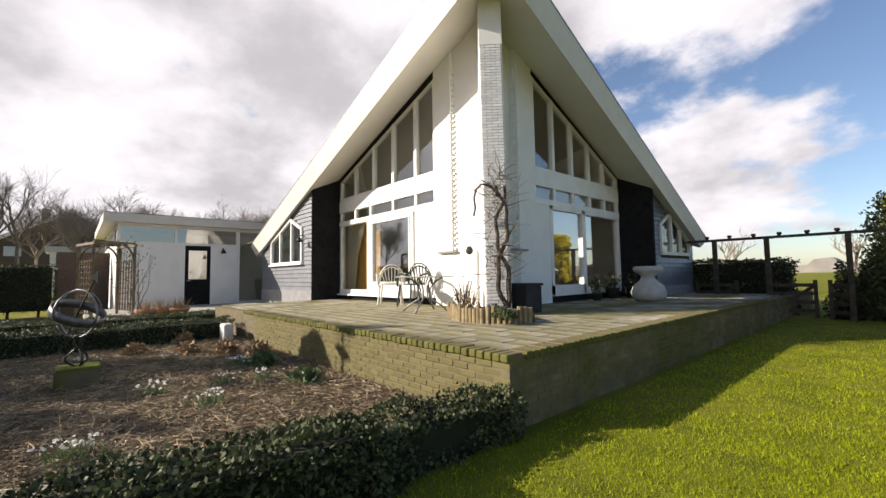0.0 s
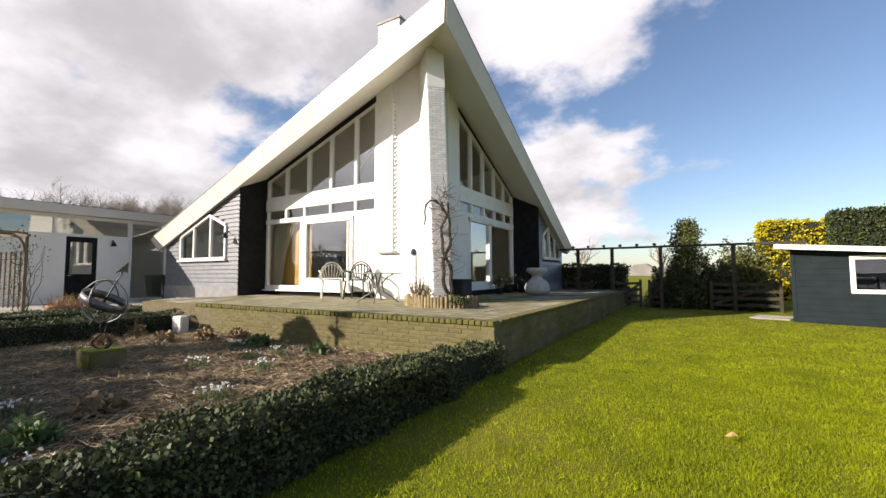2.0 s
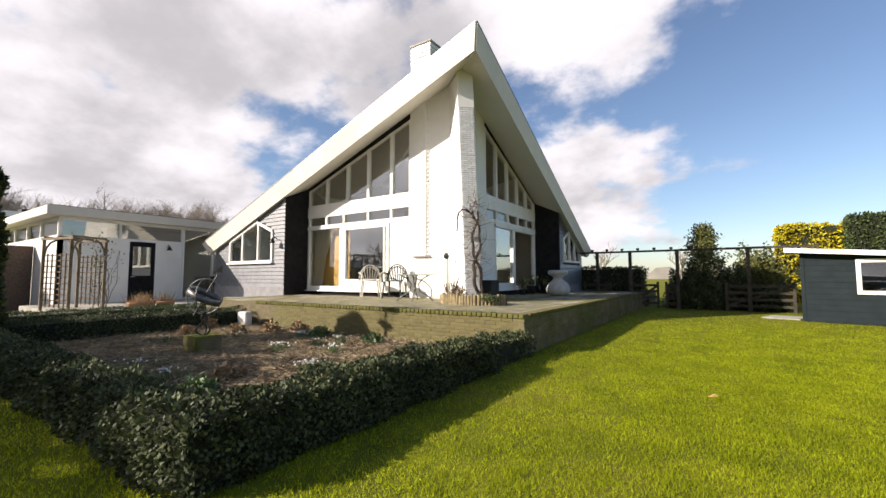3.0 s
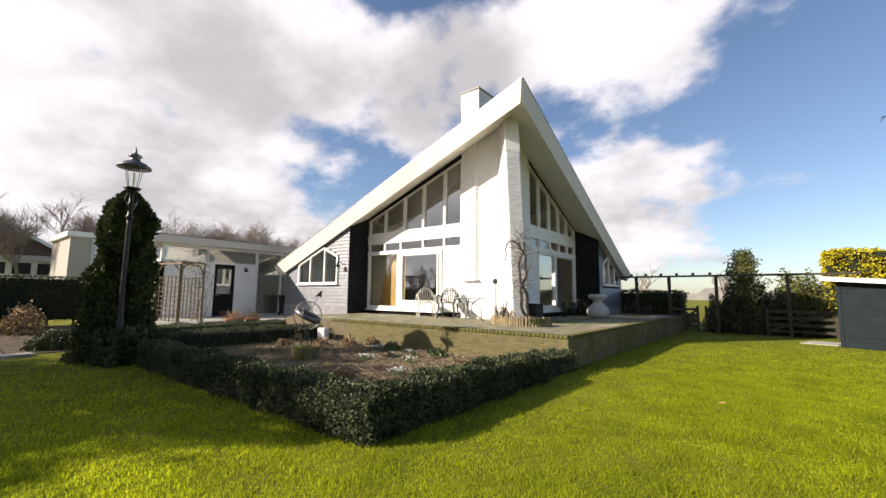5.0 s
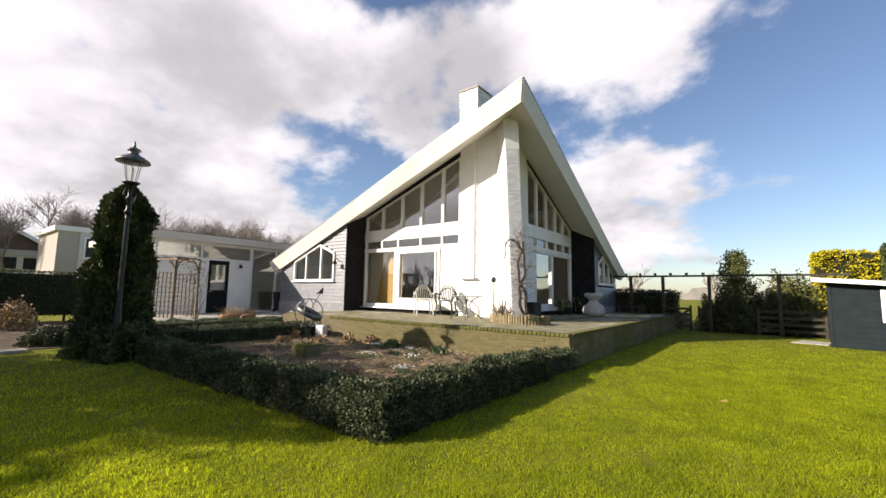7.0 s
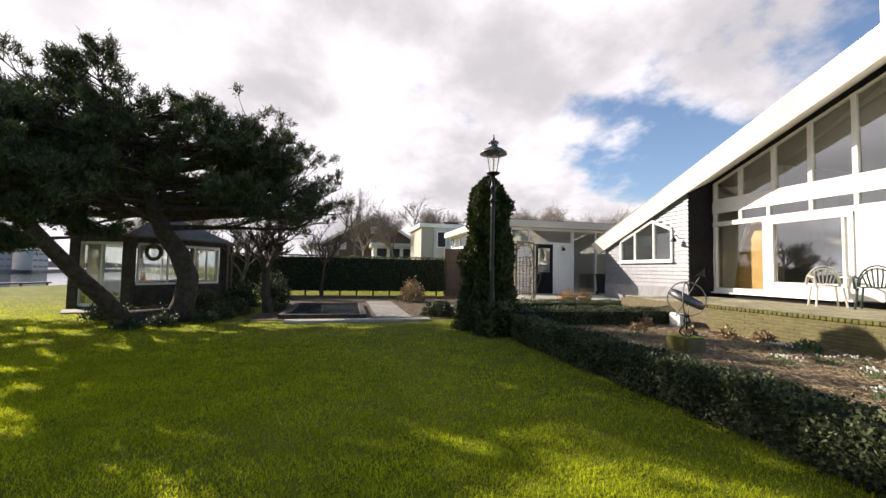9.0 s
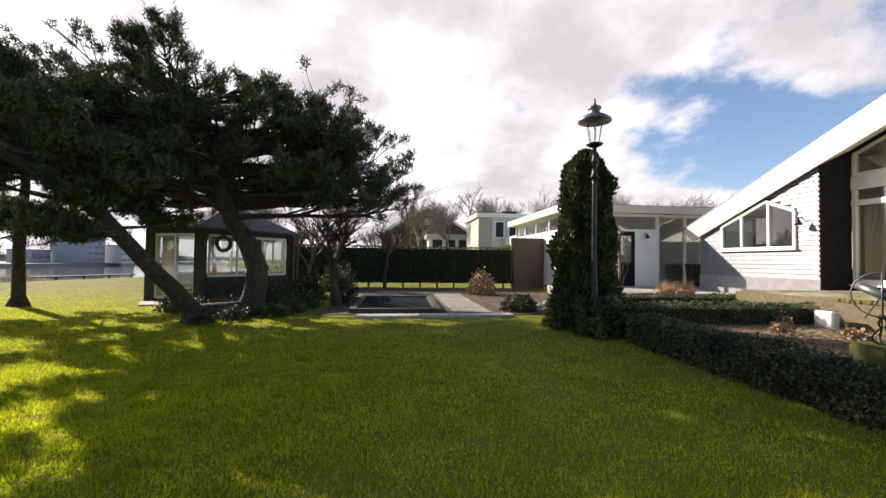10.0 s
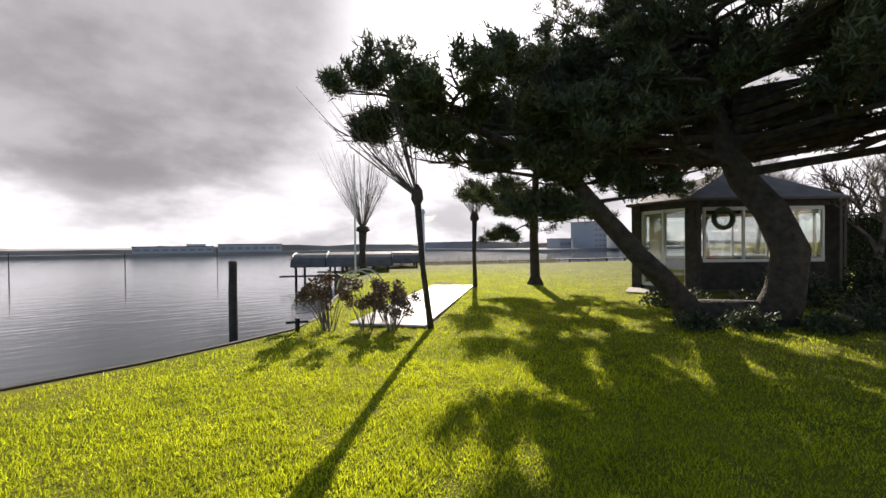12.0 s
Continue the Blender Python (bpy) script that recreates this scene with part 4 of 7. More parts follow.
part("wall", slab_u(0, 5.2, 2.9, 3.0, 0, (0, -0.03)), SHED, shed)
for z in np.arange(0.02, 1.95, 0.16):
    end = min(5.2, (2.0 - z - 0.15) / 0.085)
    for a, b in (((0.0, 5.2),) if z < 0.68 else ((0.0, W0 - 0.06), (W1 + 0.06, 5.2))):
        if min(b, end) - a > 0.2:
            part("board", sbox(a - 0.01, min(b, end), -0.016, 0.0, z, z + 0.155), SHED, sw)
part("corner_board", slab_u(-0.03, 0.06, -0.03, 0.0, 0, (0, -0.03)), SHED, shed)
sd = part("door", sbox(-0.03, 0.0, 0.5, 1.35, 0.05, 1.9), SHED, shed, "dark green plank door")
part("door_handle", Mesh().tube([sp(-0.06, 0.62, 1.0), sp(-0.06, 0.62, 1.15)], 0.012, 6), ALU, sd)
part("window", sbox(-0.05, -0.03, 0.65, 1.2, 1.05, 1.72), WHITE, sd, "white-framed door window")
for i in range(2):
    part("hinge", sbox(-0.045, -0.03, 1.1, 1.34, 0.4 + 1.1 * i, 0.44 + 1.1 * i), IRON, sd)
fb0 = None
for a, b, c, d in ((W0 - 0.06, W0 + 0.04, 0.82, 1.78), (W1 - 0.04, W1 + 0.06, 0.82, 1.78), (W0 + 0.04, W1 - 0.04, 0.82, 0.92), (W0 + 0.04, W1 - 0.04, 1.68, 1.78)):
    if fb0 is None:
        fb0 = part("window", sbox(a, b, -0.06, 0.03, c, d), WHITE, shed, "white-framed shed window", bevel=0.006)
    else:
        part("frame_bar", sbox(a, b, -0.06, 0.03, c, d), WHITE, fb0, bevel=0.006)
part("pane", sbox(W0 + 0.04, W1 - 0.04, 0.02, 0.03, 0.92, 1.68), GLASS, fb0).visible_shadow = False
# added dark sheet behind the window, standing in for the unlit interior
part("shade_sheet", sbox(0.2, 5.0, 1.4, 1.45, 0.1, 1.6), DARK, shed)
part("roof", slab_u(-0.3, 5.4, -0.3, 3.2, None, (0.03, 0.07)), ROOFING, shed, "dark felt roof")
part("fascia", slab_u(-0.32, 5.42, -0.33, -0.3, None, (-0.07, 0.06)), WHITE, shed, "white painted roof fascia")
part("fascia", slab_u(-0.33, -0.3, -0.3, 3.2, None, (-0.07, 0.06)), WHITE, shed, "white painted roof fascia")
single("stepping_slab", sbox(-1.1, -0.15, 0.3, 1.5, -0.02, 0.03), STONE, "pale stone slab before the shed door", "slab", kind="structure")

# ---- foliage builders ----


def tree_skeleton(base, height, r0, seed, levels=4, spread=0.6, up=0.25, trunk=0.3, kids=(3, 5), lean=(0, 0, 0), sides=5, shrink=0.68, thin=0.52):
    """A bare tree: tapered tubes that fork; returns the mesh and its twig tips."""
    r = random.Random(seed)
    m, tips = Mesh(), []

    def grow(p, d, length, rad, lev):
        pts, q = [p], p
        steps = 4 if lev < 2 else 3
        for i in range(steps):
            d = (d + Vector((r.gauss(0, 0.14), r.gauss(0, 0.14), r.gauss(0, 0.1) + up * 0.12))).normalized()
            q = q + d * (length / steps)
            pts.append(q)
        m.tube(pts, [rad * (1 - 0.45 * i / steps) for i in range(steps + 1)], max(3, sides - lev), False)
        if lev >= levels:
            tips.append((pts[-1], d))
            return
        for j in range(r.randint(*kids)):
            t = r.uniform(0.35, 1.0) if lev else r.uniform(0.75, 1.0)
            k = min(int(t * steps), steps - 1)
            o = pts[k].lerp(pts[k + 1], t * steps - k)
            side = Vector((r.gauss(0, 1), r.gauss(0, 1), r.gauss(0, 0.5)))
            nd = (d * (1 - spread) + side.normalized() * spread + Vector((0, 0, up))).normalized()
            grow(o, nd, length * shrink * r.uniform(0.75, 1.15), rad * thin, lev + 1)

    grow(Vector(base), (Vector((0, 0, 1)) + Vector(lean)).normalized(), height * trunk, r0, 0)
    return m, tips


def bare_tree(name, base, height, r0, seed, label, mat=TWIG, group="", **kw):
    t = thing(name, base, label, "tree", group)
    m, tips = tree_skeleton(base, height, r0, seed, **kw)
    part("crown", m, mat, t)
    return t


def on_box(x0, x1, y0, y1, z0, z1, n, puff=0.05):
    """Random points in a shell on a box's top and sides."""
    dx, dy, dz = x1 - x0, y1 - y0, z1 - z0
    areas = np.array([dx * dy, dx * dz, dx * dz, dy * dz, dy * dz])
    which = rng.choice(5, n, p=areas / areas.sum())
    p = rng.uniform(size=(n, 3)) * (dx, dy, dz) + (x0, y0, z0)
    p[which == 0, 2] = z1
    p[which == 1, 1] = y0
    p[which == 2, 1] = y1
    p[which == 3, 0] = x0
    p[which == 4, 0] = x1
    wave = np.array([noise.noise(Vector(q * 2.3)) for q in p[:, :3]])[:, None]
    nrm = np.zeros((n, 3))
    nrm[which == 0, 2], nrm[which == 1, 1], nrm[which == 2, 1], nrm[which == 3, 0], nrm[which == 4, 0] = 1, -1, 1, -1, 1
    return p + nrm * (wave * puff + rng.normal(size=(n, 1)) * 0.02), nrm


def hedge(name, box, n, label, leaf=0.035, mat=LEAF, puff=0.06):
    x0, x1, y0, y1, z0, z1 = box
    h = thing(name, ((x0 + x1) / 2, (y0 + y1) / 2, z0), label, "hedge")
    g = 0.05
    # solid near-black body, painted as the hedge's shaded inside
    part("core", Mesh().box(x0 + g, x1 - g, y0 + g, y1 - g, z0, z1 - g), INNERSHADE, h)
    p, nr = on_box(x0, x1, y0, y1, z0, z1, n, puff)
    soup("foliage", leaf_quads(p, leaf, leaf * 0.42, nr * 0.7), 4, mat, h)
    return h


def bush(name, c, r, h, n, label, mat, leaf=0.06, category="shrub"):
    t = thing(name, c, label, category)
    d = unit(rng.normal(size=(n, 3)))
    d[:, 2] = np.abs(d[:, 2])
    lump = 0.75 + 0.35 * np.array([noise.noise(Vector(q * 2.2) + Vector(c)) for q in d])[:, None]
    p = np.array(c) + d * (r, r, h) * lump * rng.uniform(0.55, 1.0, (n, 1))
    soup("foliage", leaf_quads(p, leaf, leaf * 0.4, d * 0.6), 4, mat, t)
    st = Mesh()
    q = random.Random(str(c))
    for i in range(7):
        a = q.uniform(0, 6.28)
        st.tube([c, (c[0] + math.cos(a) * r * 0.6, c[1] + math.sin(a) * r * 0.6, c[2] + h * 0.7)], [0.02, 0.006], 4, False)
    part("stems", st, TWIG, t)
    return t


# ---- flower bed ----
bed = Mesh()
gx, gy = np.linspace(-13.6, -2.8, 60), np.linspace(-2.2, 3.0, 34)
vs = [(x, y, 0.045 + 0.035 * noise.noise(Vector((x * 1.3, y * 1.3, 0))) + 0.02 * noise.noise(Vector((x * 6, y * 6, 3)))) for y in gy for x in gx]
bed.add(vs, [(j * 60 + i, j * 60 + i + 1, (j + 1) * 60 + i + 1, (j + 1) * 60 + i) for j in range(33) for i in range(59)])
flower_bed = single("flower_bed", bed, SOIL, "winter flower bed of dark soil and dry stalks", "flower bed", kind="structure", smooth=True)
n = 62000
c = np.stack([rng.uniform(-13.3, -2.9, n), rng.uniform(-1.9, 2.85, n), rng.uniform(0.03, 0.09, n)], 1)
d = unit(np.stack([rng.normal(size=n), rng.normal(size=n), rng.uniform(-0.1, 0.3, n)], 1))
soup("dry_stalks", sticks(c, d, rng.uniform(0.05, 0.3, (n, 1)) ** 1.2, 0.0045), 3, STALK)
tagged(bpy.data.objects["dry_stalks"], "dry fallen stalks strewn over the soil", "stalks", kind="stuff")


def snowdrops(x, y, n, flowers, tall=0.13):
    t = thing("flower_clump", (x, y, 0.07), "clump of white snowdrops in the soil", "flowers", "snowdrop clumps")
    c = np.stack([x + rng.normal(size=n) * 0.09, y + rng.normal(size=n) * 0.09, np.full(n, 0.07)], 1)
    d = unit(np.stack([rng.normal(size=n) * 0.35, rng.normal(size=n) * 0.35, np.ones(n)], 1))
    soup("leaves", sticks(c, d, rng.uniform(0.6, 1.1, (n, 1)) * tall, 0.006), 3, FLEAF, t)
    flowers = flowers // 2
    if flowers:
        tip = c[:flowers] + d[:flowers] * tall * 1.05
        tagged(soup("petals", leaf_quads(np.repeat(tip, 3, 0), 0.03, 0.012, np.array([0, 0, -1.0])), 4, PETAL, t), kind="stuff")


for x, y, n_, fl in ((-5.3, 1.14, 90, 45), (-4.52, 0.09, 90, 60), (-6.2, 0.8, 80, 40), (-7.2, 2.0, 120, 60), (-6.0, 1.95, 70, 25), (-3.6, -1.0, 60, 30), (-5.6, -1.2, 60, 28), (-6.6, -1.1, 60, 25), (-8.3, 1.2, 70, 20), (-6.1, 1.5, 70, 20), (-3.9, -1.55, 50, 26), (-8.9, 0.2, 60, 22)):
    snowdrops(x, y, n_, fl)
for x, y, m_, h_ in ((-6.9, 2.25, FLEAF, 0.26), (-5.5, 2.3, FLEAF, 0.2), (-8.4, 2.1, STRAW, 0.3), (-8.9, 1.6, STRAW, 0.25), (-10.5, 1.8, STRAW, 0.3), (-9.6, 0.9, STRAW, 0.25), (-7.9, 2.5, STRAW, 0.3), (-4.6, -1.3, FLEAF, 0.22), (-5.1, -0.7, STRAW, 0.15), (-10.8, 0.4, FLEAF, 0.22), (-11.4, 1.2, STRAW, 0.28), (-12.2, 0.5, STRAW, 0.26)):
    bush("garden_plant", (x, y, 0.07), 0.25, h_, 260, "low garden plant in the winter bed", m_, 0.07, "plant")

hedge("box_hedge", (-9.2, -2.52, -2.4, -2.0, 0.0, 0.46), 30000, "clipped dark green box hedge round the bed")
hedge("box_hedge", (-2.98, -2.54, -2.0, 1.5, 0.0, 0.45), 20000, "clipped dark green box hedge beside the lawn", puff=0.09)
hedge("box_hedge", (-2.96, -2.58, 1.5, 2.92, 0.0, 0.36), 5200, "thin uneven box hedge with dry leaves at the terrace corner", puff=0.16)
hedge("low_hedge", (-13.65, -13.05, -2.0, 4.3, 0.0, 0.48), 16000, "low clipped hedge along the patio", mat=THUJA)
hedge("low_hedge", (-11.25, -10.55, -1.9, 2.72, 0.0, 0.47), 16000, "low dark hedge between the bed and the patio", puff=0.08)
crate = thing("stone_block", (-10.2, 2.55, 0.06), "pale upright stone block against the terrace wall", "block")
part("block", Mesh().box(-10.4, -10.02, 2.46, 2.64, 0.04, 0.42), PALE, crate, bevel=0.02)

# armillary sundial
dial = thing("armillary_sundial", (-7.35, 0.12, 0.05), "steel armillary sundial on a mossy stone plinth", "sundial")
part("plinth", Mesh().box(-7.62, -7.18, -0.1, 0.34, 0.0, 0.29), MBRICK, dial, "weathered stone plinth", bevel=0.015)
part("moss", Mesh().box(-7.615, -7.185, -0.095, 0.335, 0.29, 0.315), MOSS, dial, "bright green moss", bevel=0.01)
DC = Vector((-7.35, 0.1, 0.98))
stand = Mesh()
for a in (0.3, 2.4, 4.5):
    o = Vector((math.cos(a), math.sin(a), 0))
    stand.tube([Vector((-7.37, 0.12, 0.31)) + o * (0.15 * abs(math.sin(s * 5.2)) * (1 - s) + 0.02) + Vector((0, 0, 0.38 * s)) for s in np.linspace(0, 1, 14)], 0.013, 6)
part("stand", stand, IRON, dial, "scrolled iron stand", smooth=True)
N_ = Vector((0.35, 0.3, 0.88)).normalized()
vx = Vector((0.8, 0.6, 0))
part("meridian_ring", Mesh().ring(DC, 0.3, 0.011, vx, (0, 0, 1)), RUST, dial, smooth=True)
side_ = N_.cross(Vector((0, 1, 0))).normalized()
eq = Mesh()
wide_ = N_.cross(side_)
rim_ = [side_ * math.cos(a) + wide_ * math.sin(a) for a in np.linspace(0, 2 * math.pi, 49)[:-1]]
eq.add([DC + d_ * q_ + N_ * k_ for d_ in rim_ for q_, k_ in ((0.288, -0.055), (0.288, 0.055), (0.278, 0.055), (0.278, -0.055))], [(i * 4 + j, i * 4 + (j + 1) % 4, (i + 1) % 48 * 4 + (j + 1) % 4, (i + 1) % 48 * 4 + j) for i in range(48) for j in range(4)])
part("hour_band", eq, RUST, dial, "broad hour band", smooth=True)
part("cross_ring", Mesh().ring(DC, 0.29, 0.01, vx.cross(Vector((0, 0, 1))), (0, 0, 1)), RUST, dial, smooth=True)
ar = Mesh().tube([DC - N_ * 0.36, DC + N_ * 0.5], 0.01, 6)
tip = DC + N_ * 0.5
ar.add([tip + N_ * 0.12, tip - N_ * 0.06 + vx * 0.08, tip - N_ * 0.02, tip - N_ * 0.06 - vx * 0.08, tip + N_ * 0.12 + Vector((0.01, -0.012, 0)), tip - N_ * 0.06 + vx * 0.08 + Vector((0.01, -0.012, 0)), tip - N_ * 0.02 + Vector((0.01, -0.012, 0)), tip - N_ * 0.06 - vx * 0.08 + Vector((0.01, -0.012, 0))], [(0, 1, 2, 3), (7, 6, 5, 4), (0, 4, 5, 1), (1, 5, 6, 2), (2, 6, 7, 3), (3, 7, 4, 0)])
part("arrow", ar, IRON, dial, "dark arrow gnomon")
part("collar", Mesh().lathe((-7.36, 0.11, 0.66), [(0.04, 0), (0.06, 0.02), (0.03, 0.05)], 12), IRON, dial)

# lamp post
LP = Vector((-10.2, -2.52, 0))
lamp = thing("lamp_post", LP, "tall ornate black lamp post with a glass lantern", "lamp post")
part("post", Mesh().lathe(LP, [(0.12, 0), (0.12, 0.5), (0.1, 0.55), (0.075, 0.7), (0.055, 1.1), (0.045, 2.9), (0.05, 3.0)], 14), IRON, lamp, smooth=True)
part("capital", Mesh().lathe(LP, [(0.05, 3.0), (0.085, 3.05), (0.05, 3.1), (0.045, 3.3), (0.08, 3.34), (0.04, 3.4), (0.04, 3.62), (0.13, 3.66), (0.17, 3.7), (0.05, 3.72)], 14), IRON, lamp, smooth=True)
sc = Mesh()
for s in (-1, 1):
    sc.tube([LP + Vector((0.6 * s * (0.05 + 0.12 * math.sin(t)), -0.8 * s * (0.05 + 0.12 * math.sin(t)), 3.2 + 0.14 * t)) for t in np.linspace(0, 2.6, 12)], 0.014, 6)
part("scrolls", sc, IRON, lamp, "scrolled iron arms")
part("glass", Mesh().lathe(LP, [(0.11, 3.73), (0.2, 4.16)], 16), LANTERN_GLASS, lamp).visible_shadow = False
bars = Mesh()
for i in range(4):
    a = 0.4 + i * math.pi / 2
    bars.tube([LP + Vector((0.11 * math.cos(a), 0.11 * math.sin(a), 3.72)), LP + Vector((0.2 * math.cos(a), 0.2 * math.sin(a), 4.16))], 0.006, 5)
part("lantern_bars", bars, IRON, lamp)
part("bulb", Mesh().lathe(LP, [(0.02, 3.74), (0.03, 3.85), (0.03, 4.0), (0.005, 4.05)], 10), PETAL, lamp)
part("hood", Mesh().lathe(LP, [(0.32, 4.14), (0.31, 4.18), (0.22, 4.25), (0.1, 4.31), (0.09, 4.38), (0.13, 4.4), (0.12, 4.43), (0.03, 4.48), (0.025, 4.54), (0.005, 4.62)], 20), RUST, lamp, "weathered metal lantern hood", smooth=True)

# columnar cypress


def cypress(base, h, r, n, mat, label):
    t = thing("cypress", base, label, "tree")
    b = Vector(base)
    part("trunk", Mesh().tube([b, b + Vector((0, 0, h * 0.9))], [0.09, 0.02], 8), BARK, t)
    s = rng.uniform(0, 1, n) ** 0.85
    ang = rng.uniform(0, 2 * math.pi, n)
    prof = np.interp(s, [0, 0.12, 0.45, 0.8, 0.93, 1.0], [0.9, 1.1, 1.0, 0.8, 0.6, 0.12]) * r
    lump = np.array([noise.noise(Vector((math.cos(a) * 2.2, math.sin(a) * 2.2, q * h * 1.5))) for a, q in zip(ang, s)])
    rad = prof * (0.92 + 0.5 * lump) * rng.uniform(0.7, 1.02, n)
    p = np.stack([b.x + rad * np.cos(ang), b.y + rad * np.sin(ang), b.z + s * h], 1)
    lean = np.stack([np.cos(ang) * 0.5, np.sin(ang) * 0.5, np.full(n, 1.2)], 1)
    soup("foliage", leaf_quads(p, 0.11, 0.03, lean), 4, mat, t)
    # near-black filling, shade between the sprays put into its colour
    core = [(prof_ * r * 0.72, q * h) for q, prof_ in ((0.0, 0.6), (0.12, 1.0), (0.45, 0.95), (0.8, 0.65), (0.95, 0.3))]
    part("core", Mesh().lathe(b, core, 14), INNERSHADE, t)
    return t


cypress((-10.93, -2.36, 0.0), 3.7, 0.6, 34000, CYPRESS, "dense columnar dark green cypress behind the lamp post")
for x, y, r_, h_ in ((-9.95, -2.5, 0.75, 0.95), (-10.85, -2.75, 0.7, 1.2)):
    bush("evergreen_bush", (x, y, 0.0), r_, h_, 9000, "dark evergreen bush at the cypress foot", CYPRESS, 0.07)

# ---- terrace furniture and pots ----


def garden_chair(name, x, y, turn, mat, label, seat_mat=None):
    c = thing(name, (x, y, TZ), label, "chair", "terrace chairs")
    m = Matrix.Translation((x, y, TZ)) @ Matrix.Rotation(turn, 4, "Z") @ Matrix.Scale(1.18, 4)

    def P(a, b, z):
        return m @ Vector((a, b, z))

    st = Mesh()
    ring_ = [P(0.23 * math.cos(a), 0.23 * math.sin(a), 0.43) for a in np.linspace(0, 2 * math.pi, 17)[:-1]]
    st.prism(ring_, (0, 0, 0.03))
    part("seat", st, seat_mat or mat, c, bevel=0.008)
    for a, b in ((0.22, 0.22), (-0.22, 0.22), (-0.22, -0.22), (0.22, -0.22)):
        part("leg", Mesh().tube([P(a * 1.15, b * 1.15, 0.0), P(a * 0.95, b * 0.95, 0.43)], 0.024, 8), mat, c)
    bk = Mesh()
    for r_ in (0.27, 0.3):
        bk.tube([P(-0.24 + 0.05 * math.sin(a), r_ * math.cos(a), 0.44 + (0.44 if r_ > 0.28 else 0.38) * math.sin(a)) for a in np.linspace(0, math.pi, 14)], 0.018, 6)
    part("back_frame", bk, mat, c)
    for k_ in (-0.21, -0.14, -0.07, 0.0, 0.07, 0.14, 0.21):
        part("slat", Mesh().tube([P(-0.22, k_ * 0.7, 0.45), P(-0.235, k_ * 1.05, 0.66), P(-0.2, k_ * 1.1, 0.44 + 0.4 * math.sqrt(1 - (k_ / 0.29) ** 2))], 0.017, 6), mat, c)
    for s in (-1, 1):
        part("armrest", Mesh().tube([P(-0.22, 0.27 * s, 0.62), P(0.0, 0.31 * s, 0.66), P(0.22, 0.27 * s, 0.62), P(0.24, 0.25 * s, 0.4)], 0.026, 6), mat, c)
    return c


garden_chair("garden_chair", -8.25, 6.2, -1.2, CHAIRG, "dark green garden chair with a rounded back")
garden_chair("garden_chair", -9.25, 6.2, -0.7, ALU, "pale metal tube chair with a tan seat", TAN)
table = thing("garden_table", (-6.85, 5.4, TZ), "round terrace table on curved metal legs", "table")
part("tabletop", Mesh().lathe((-6.85, 5.4, TZ), [(0.58, 0.685), (0.61, 0.7), (0.58, 0.715)], 36), TABLETOP, table)
for i in range(4):
    a = 0.5 + i * math.pi / 2
    o = Vector((math.cos(a), math.sin(a), 0))
    part("leg", Mesh().tube([Vector((-6.85, 5.4, TZ)) + o * r_ + Vector((0, 0, z)) for r_, z in ((0.5, 0.0), (0.36, 0.12), (0.14, 0.25), (0.1, 0.45), (0.22, 0.6), (0.38, 0.685))], 0.018, 6), RUST, table, smooth=True)

edging = thing("log_planter", (-5.0, 5.2, TZ), "planter edged with short upright logs", "planter")
PC = Vector((-4.95, 5.45, TZ))
arc = [(-5.75, 5.05), (-5.45, 4.78), (-5.0, 4.6), (-4.55, 4.62), (-4.2, 4.85), (-4.02, 5.2)]
logp = []
for (x0, y0), (x1, y1) in zip(arc, arc[1:]):
    k_ = max(1, int(math.hypot(x1 - x0, y1 - y0) / 0.075))
    logp += [(x0 + (x1 - x0) * i / k_, y0 + (y1 - y0) * i / k_) for i in range(k_)]
lr = random.Random(4)
for x, y in logp:
    part("log", Mesh().tube([(x, y, TZ - 0.02), (x + lr.uniform(-0.01, 0.01), y, TZ + 0.2 + lr.uniform(0, 0.07))], 0.037, 8), LOG, edging)
part("soil", Mesh().prism([(x, y, TZ) for x, y in arc] + [(-4.6, 5.6, TZ), (-5.4, 5.75, TZ)], (0, 0, 0.14)), SOIL, edging)
vine = thing("climbing_vine", (-5.15, 5.4, TZ), "bare twisted climbing vine against the pillar", "vine")
vr = random.Random(11)
for s in range(2):
    pts = []
    for i in range(19):
        z = 0.72 + i * 0.13
        f = fin(z) + DG * (0.08 + 0.03 * s)
        pts.append(f + SG * (0.09 + 0.11 * math.sin(i * 0.42 + s * 2.6) + 0.03 * math.sin(i * 1.3 + s)) + DG * vr.uniform(0, 0.05))
    part("stem", Mesh().tube(pts, [0.048 * (1 - 0.45 * i / 18) for i in range(19)], 7), BARK, vine, smooth=True)
vt = Mesh()
for i in range(90):
    z = vr.uniform(1.3, 3.3)
    o = fin(z) + DG * 0.12 + SG * vr.uniform(-0.25, 0.25)
    d = (SG * vr.uniform(-1, 1) + DG * vr.uniform(0.0, 0.7) + Vector((0, 0, vr.uniform(-0.3, 0.9)))).normalized()
    q = o + d * vr.uniform(0.15, 0.35)
    vt.tube([o, q, q + (d + Vector((vr.uniform(-1, 1), vr.uniform(-1, 1), vr.uniform(-0.4, 0.9)))).normalized() * vr.uniform(0.1, 0.35)], [0.009, 0.006, 0.002], 4, False)
hook = [fin(2.75) + DG * 0.12 + SG * s_ + Vector((0, 0, u_)) for s_, u_ in ((0.05, 0.1), (-0.02, 0.24), (-0.14, 0.33), (-0.27, 0.34), (-0.37, 0.24), (-0.41, 0.08), (-0.39, -0.1), (-0.42, -0.25))]
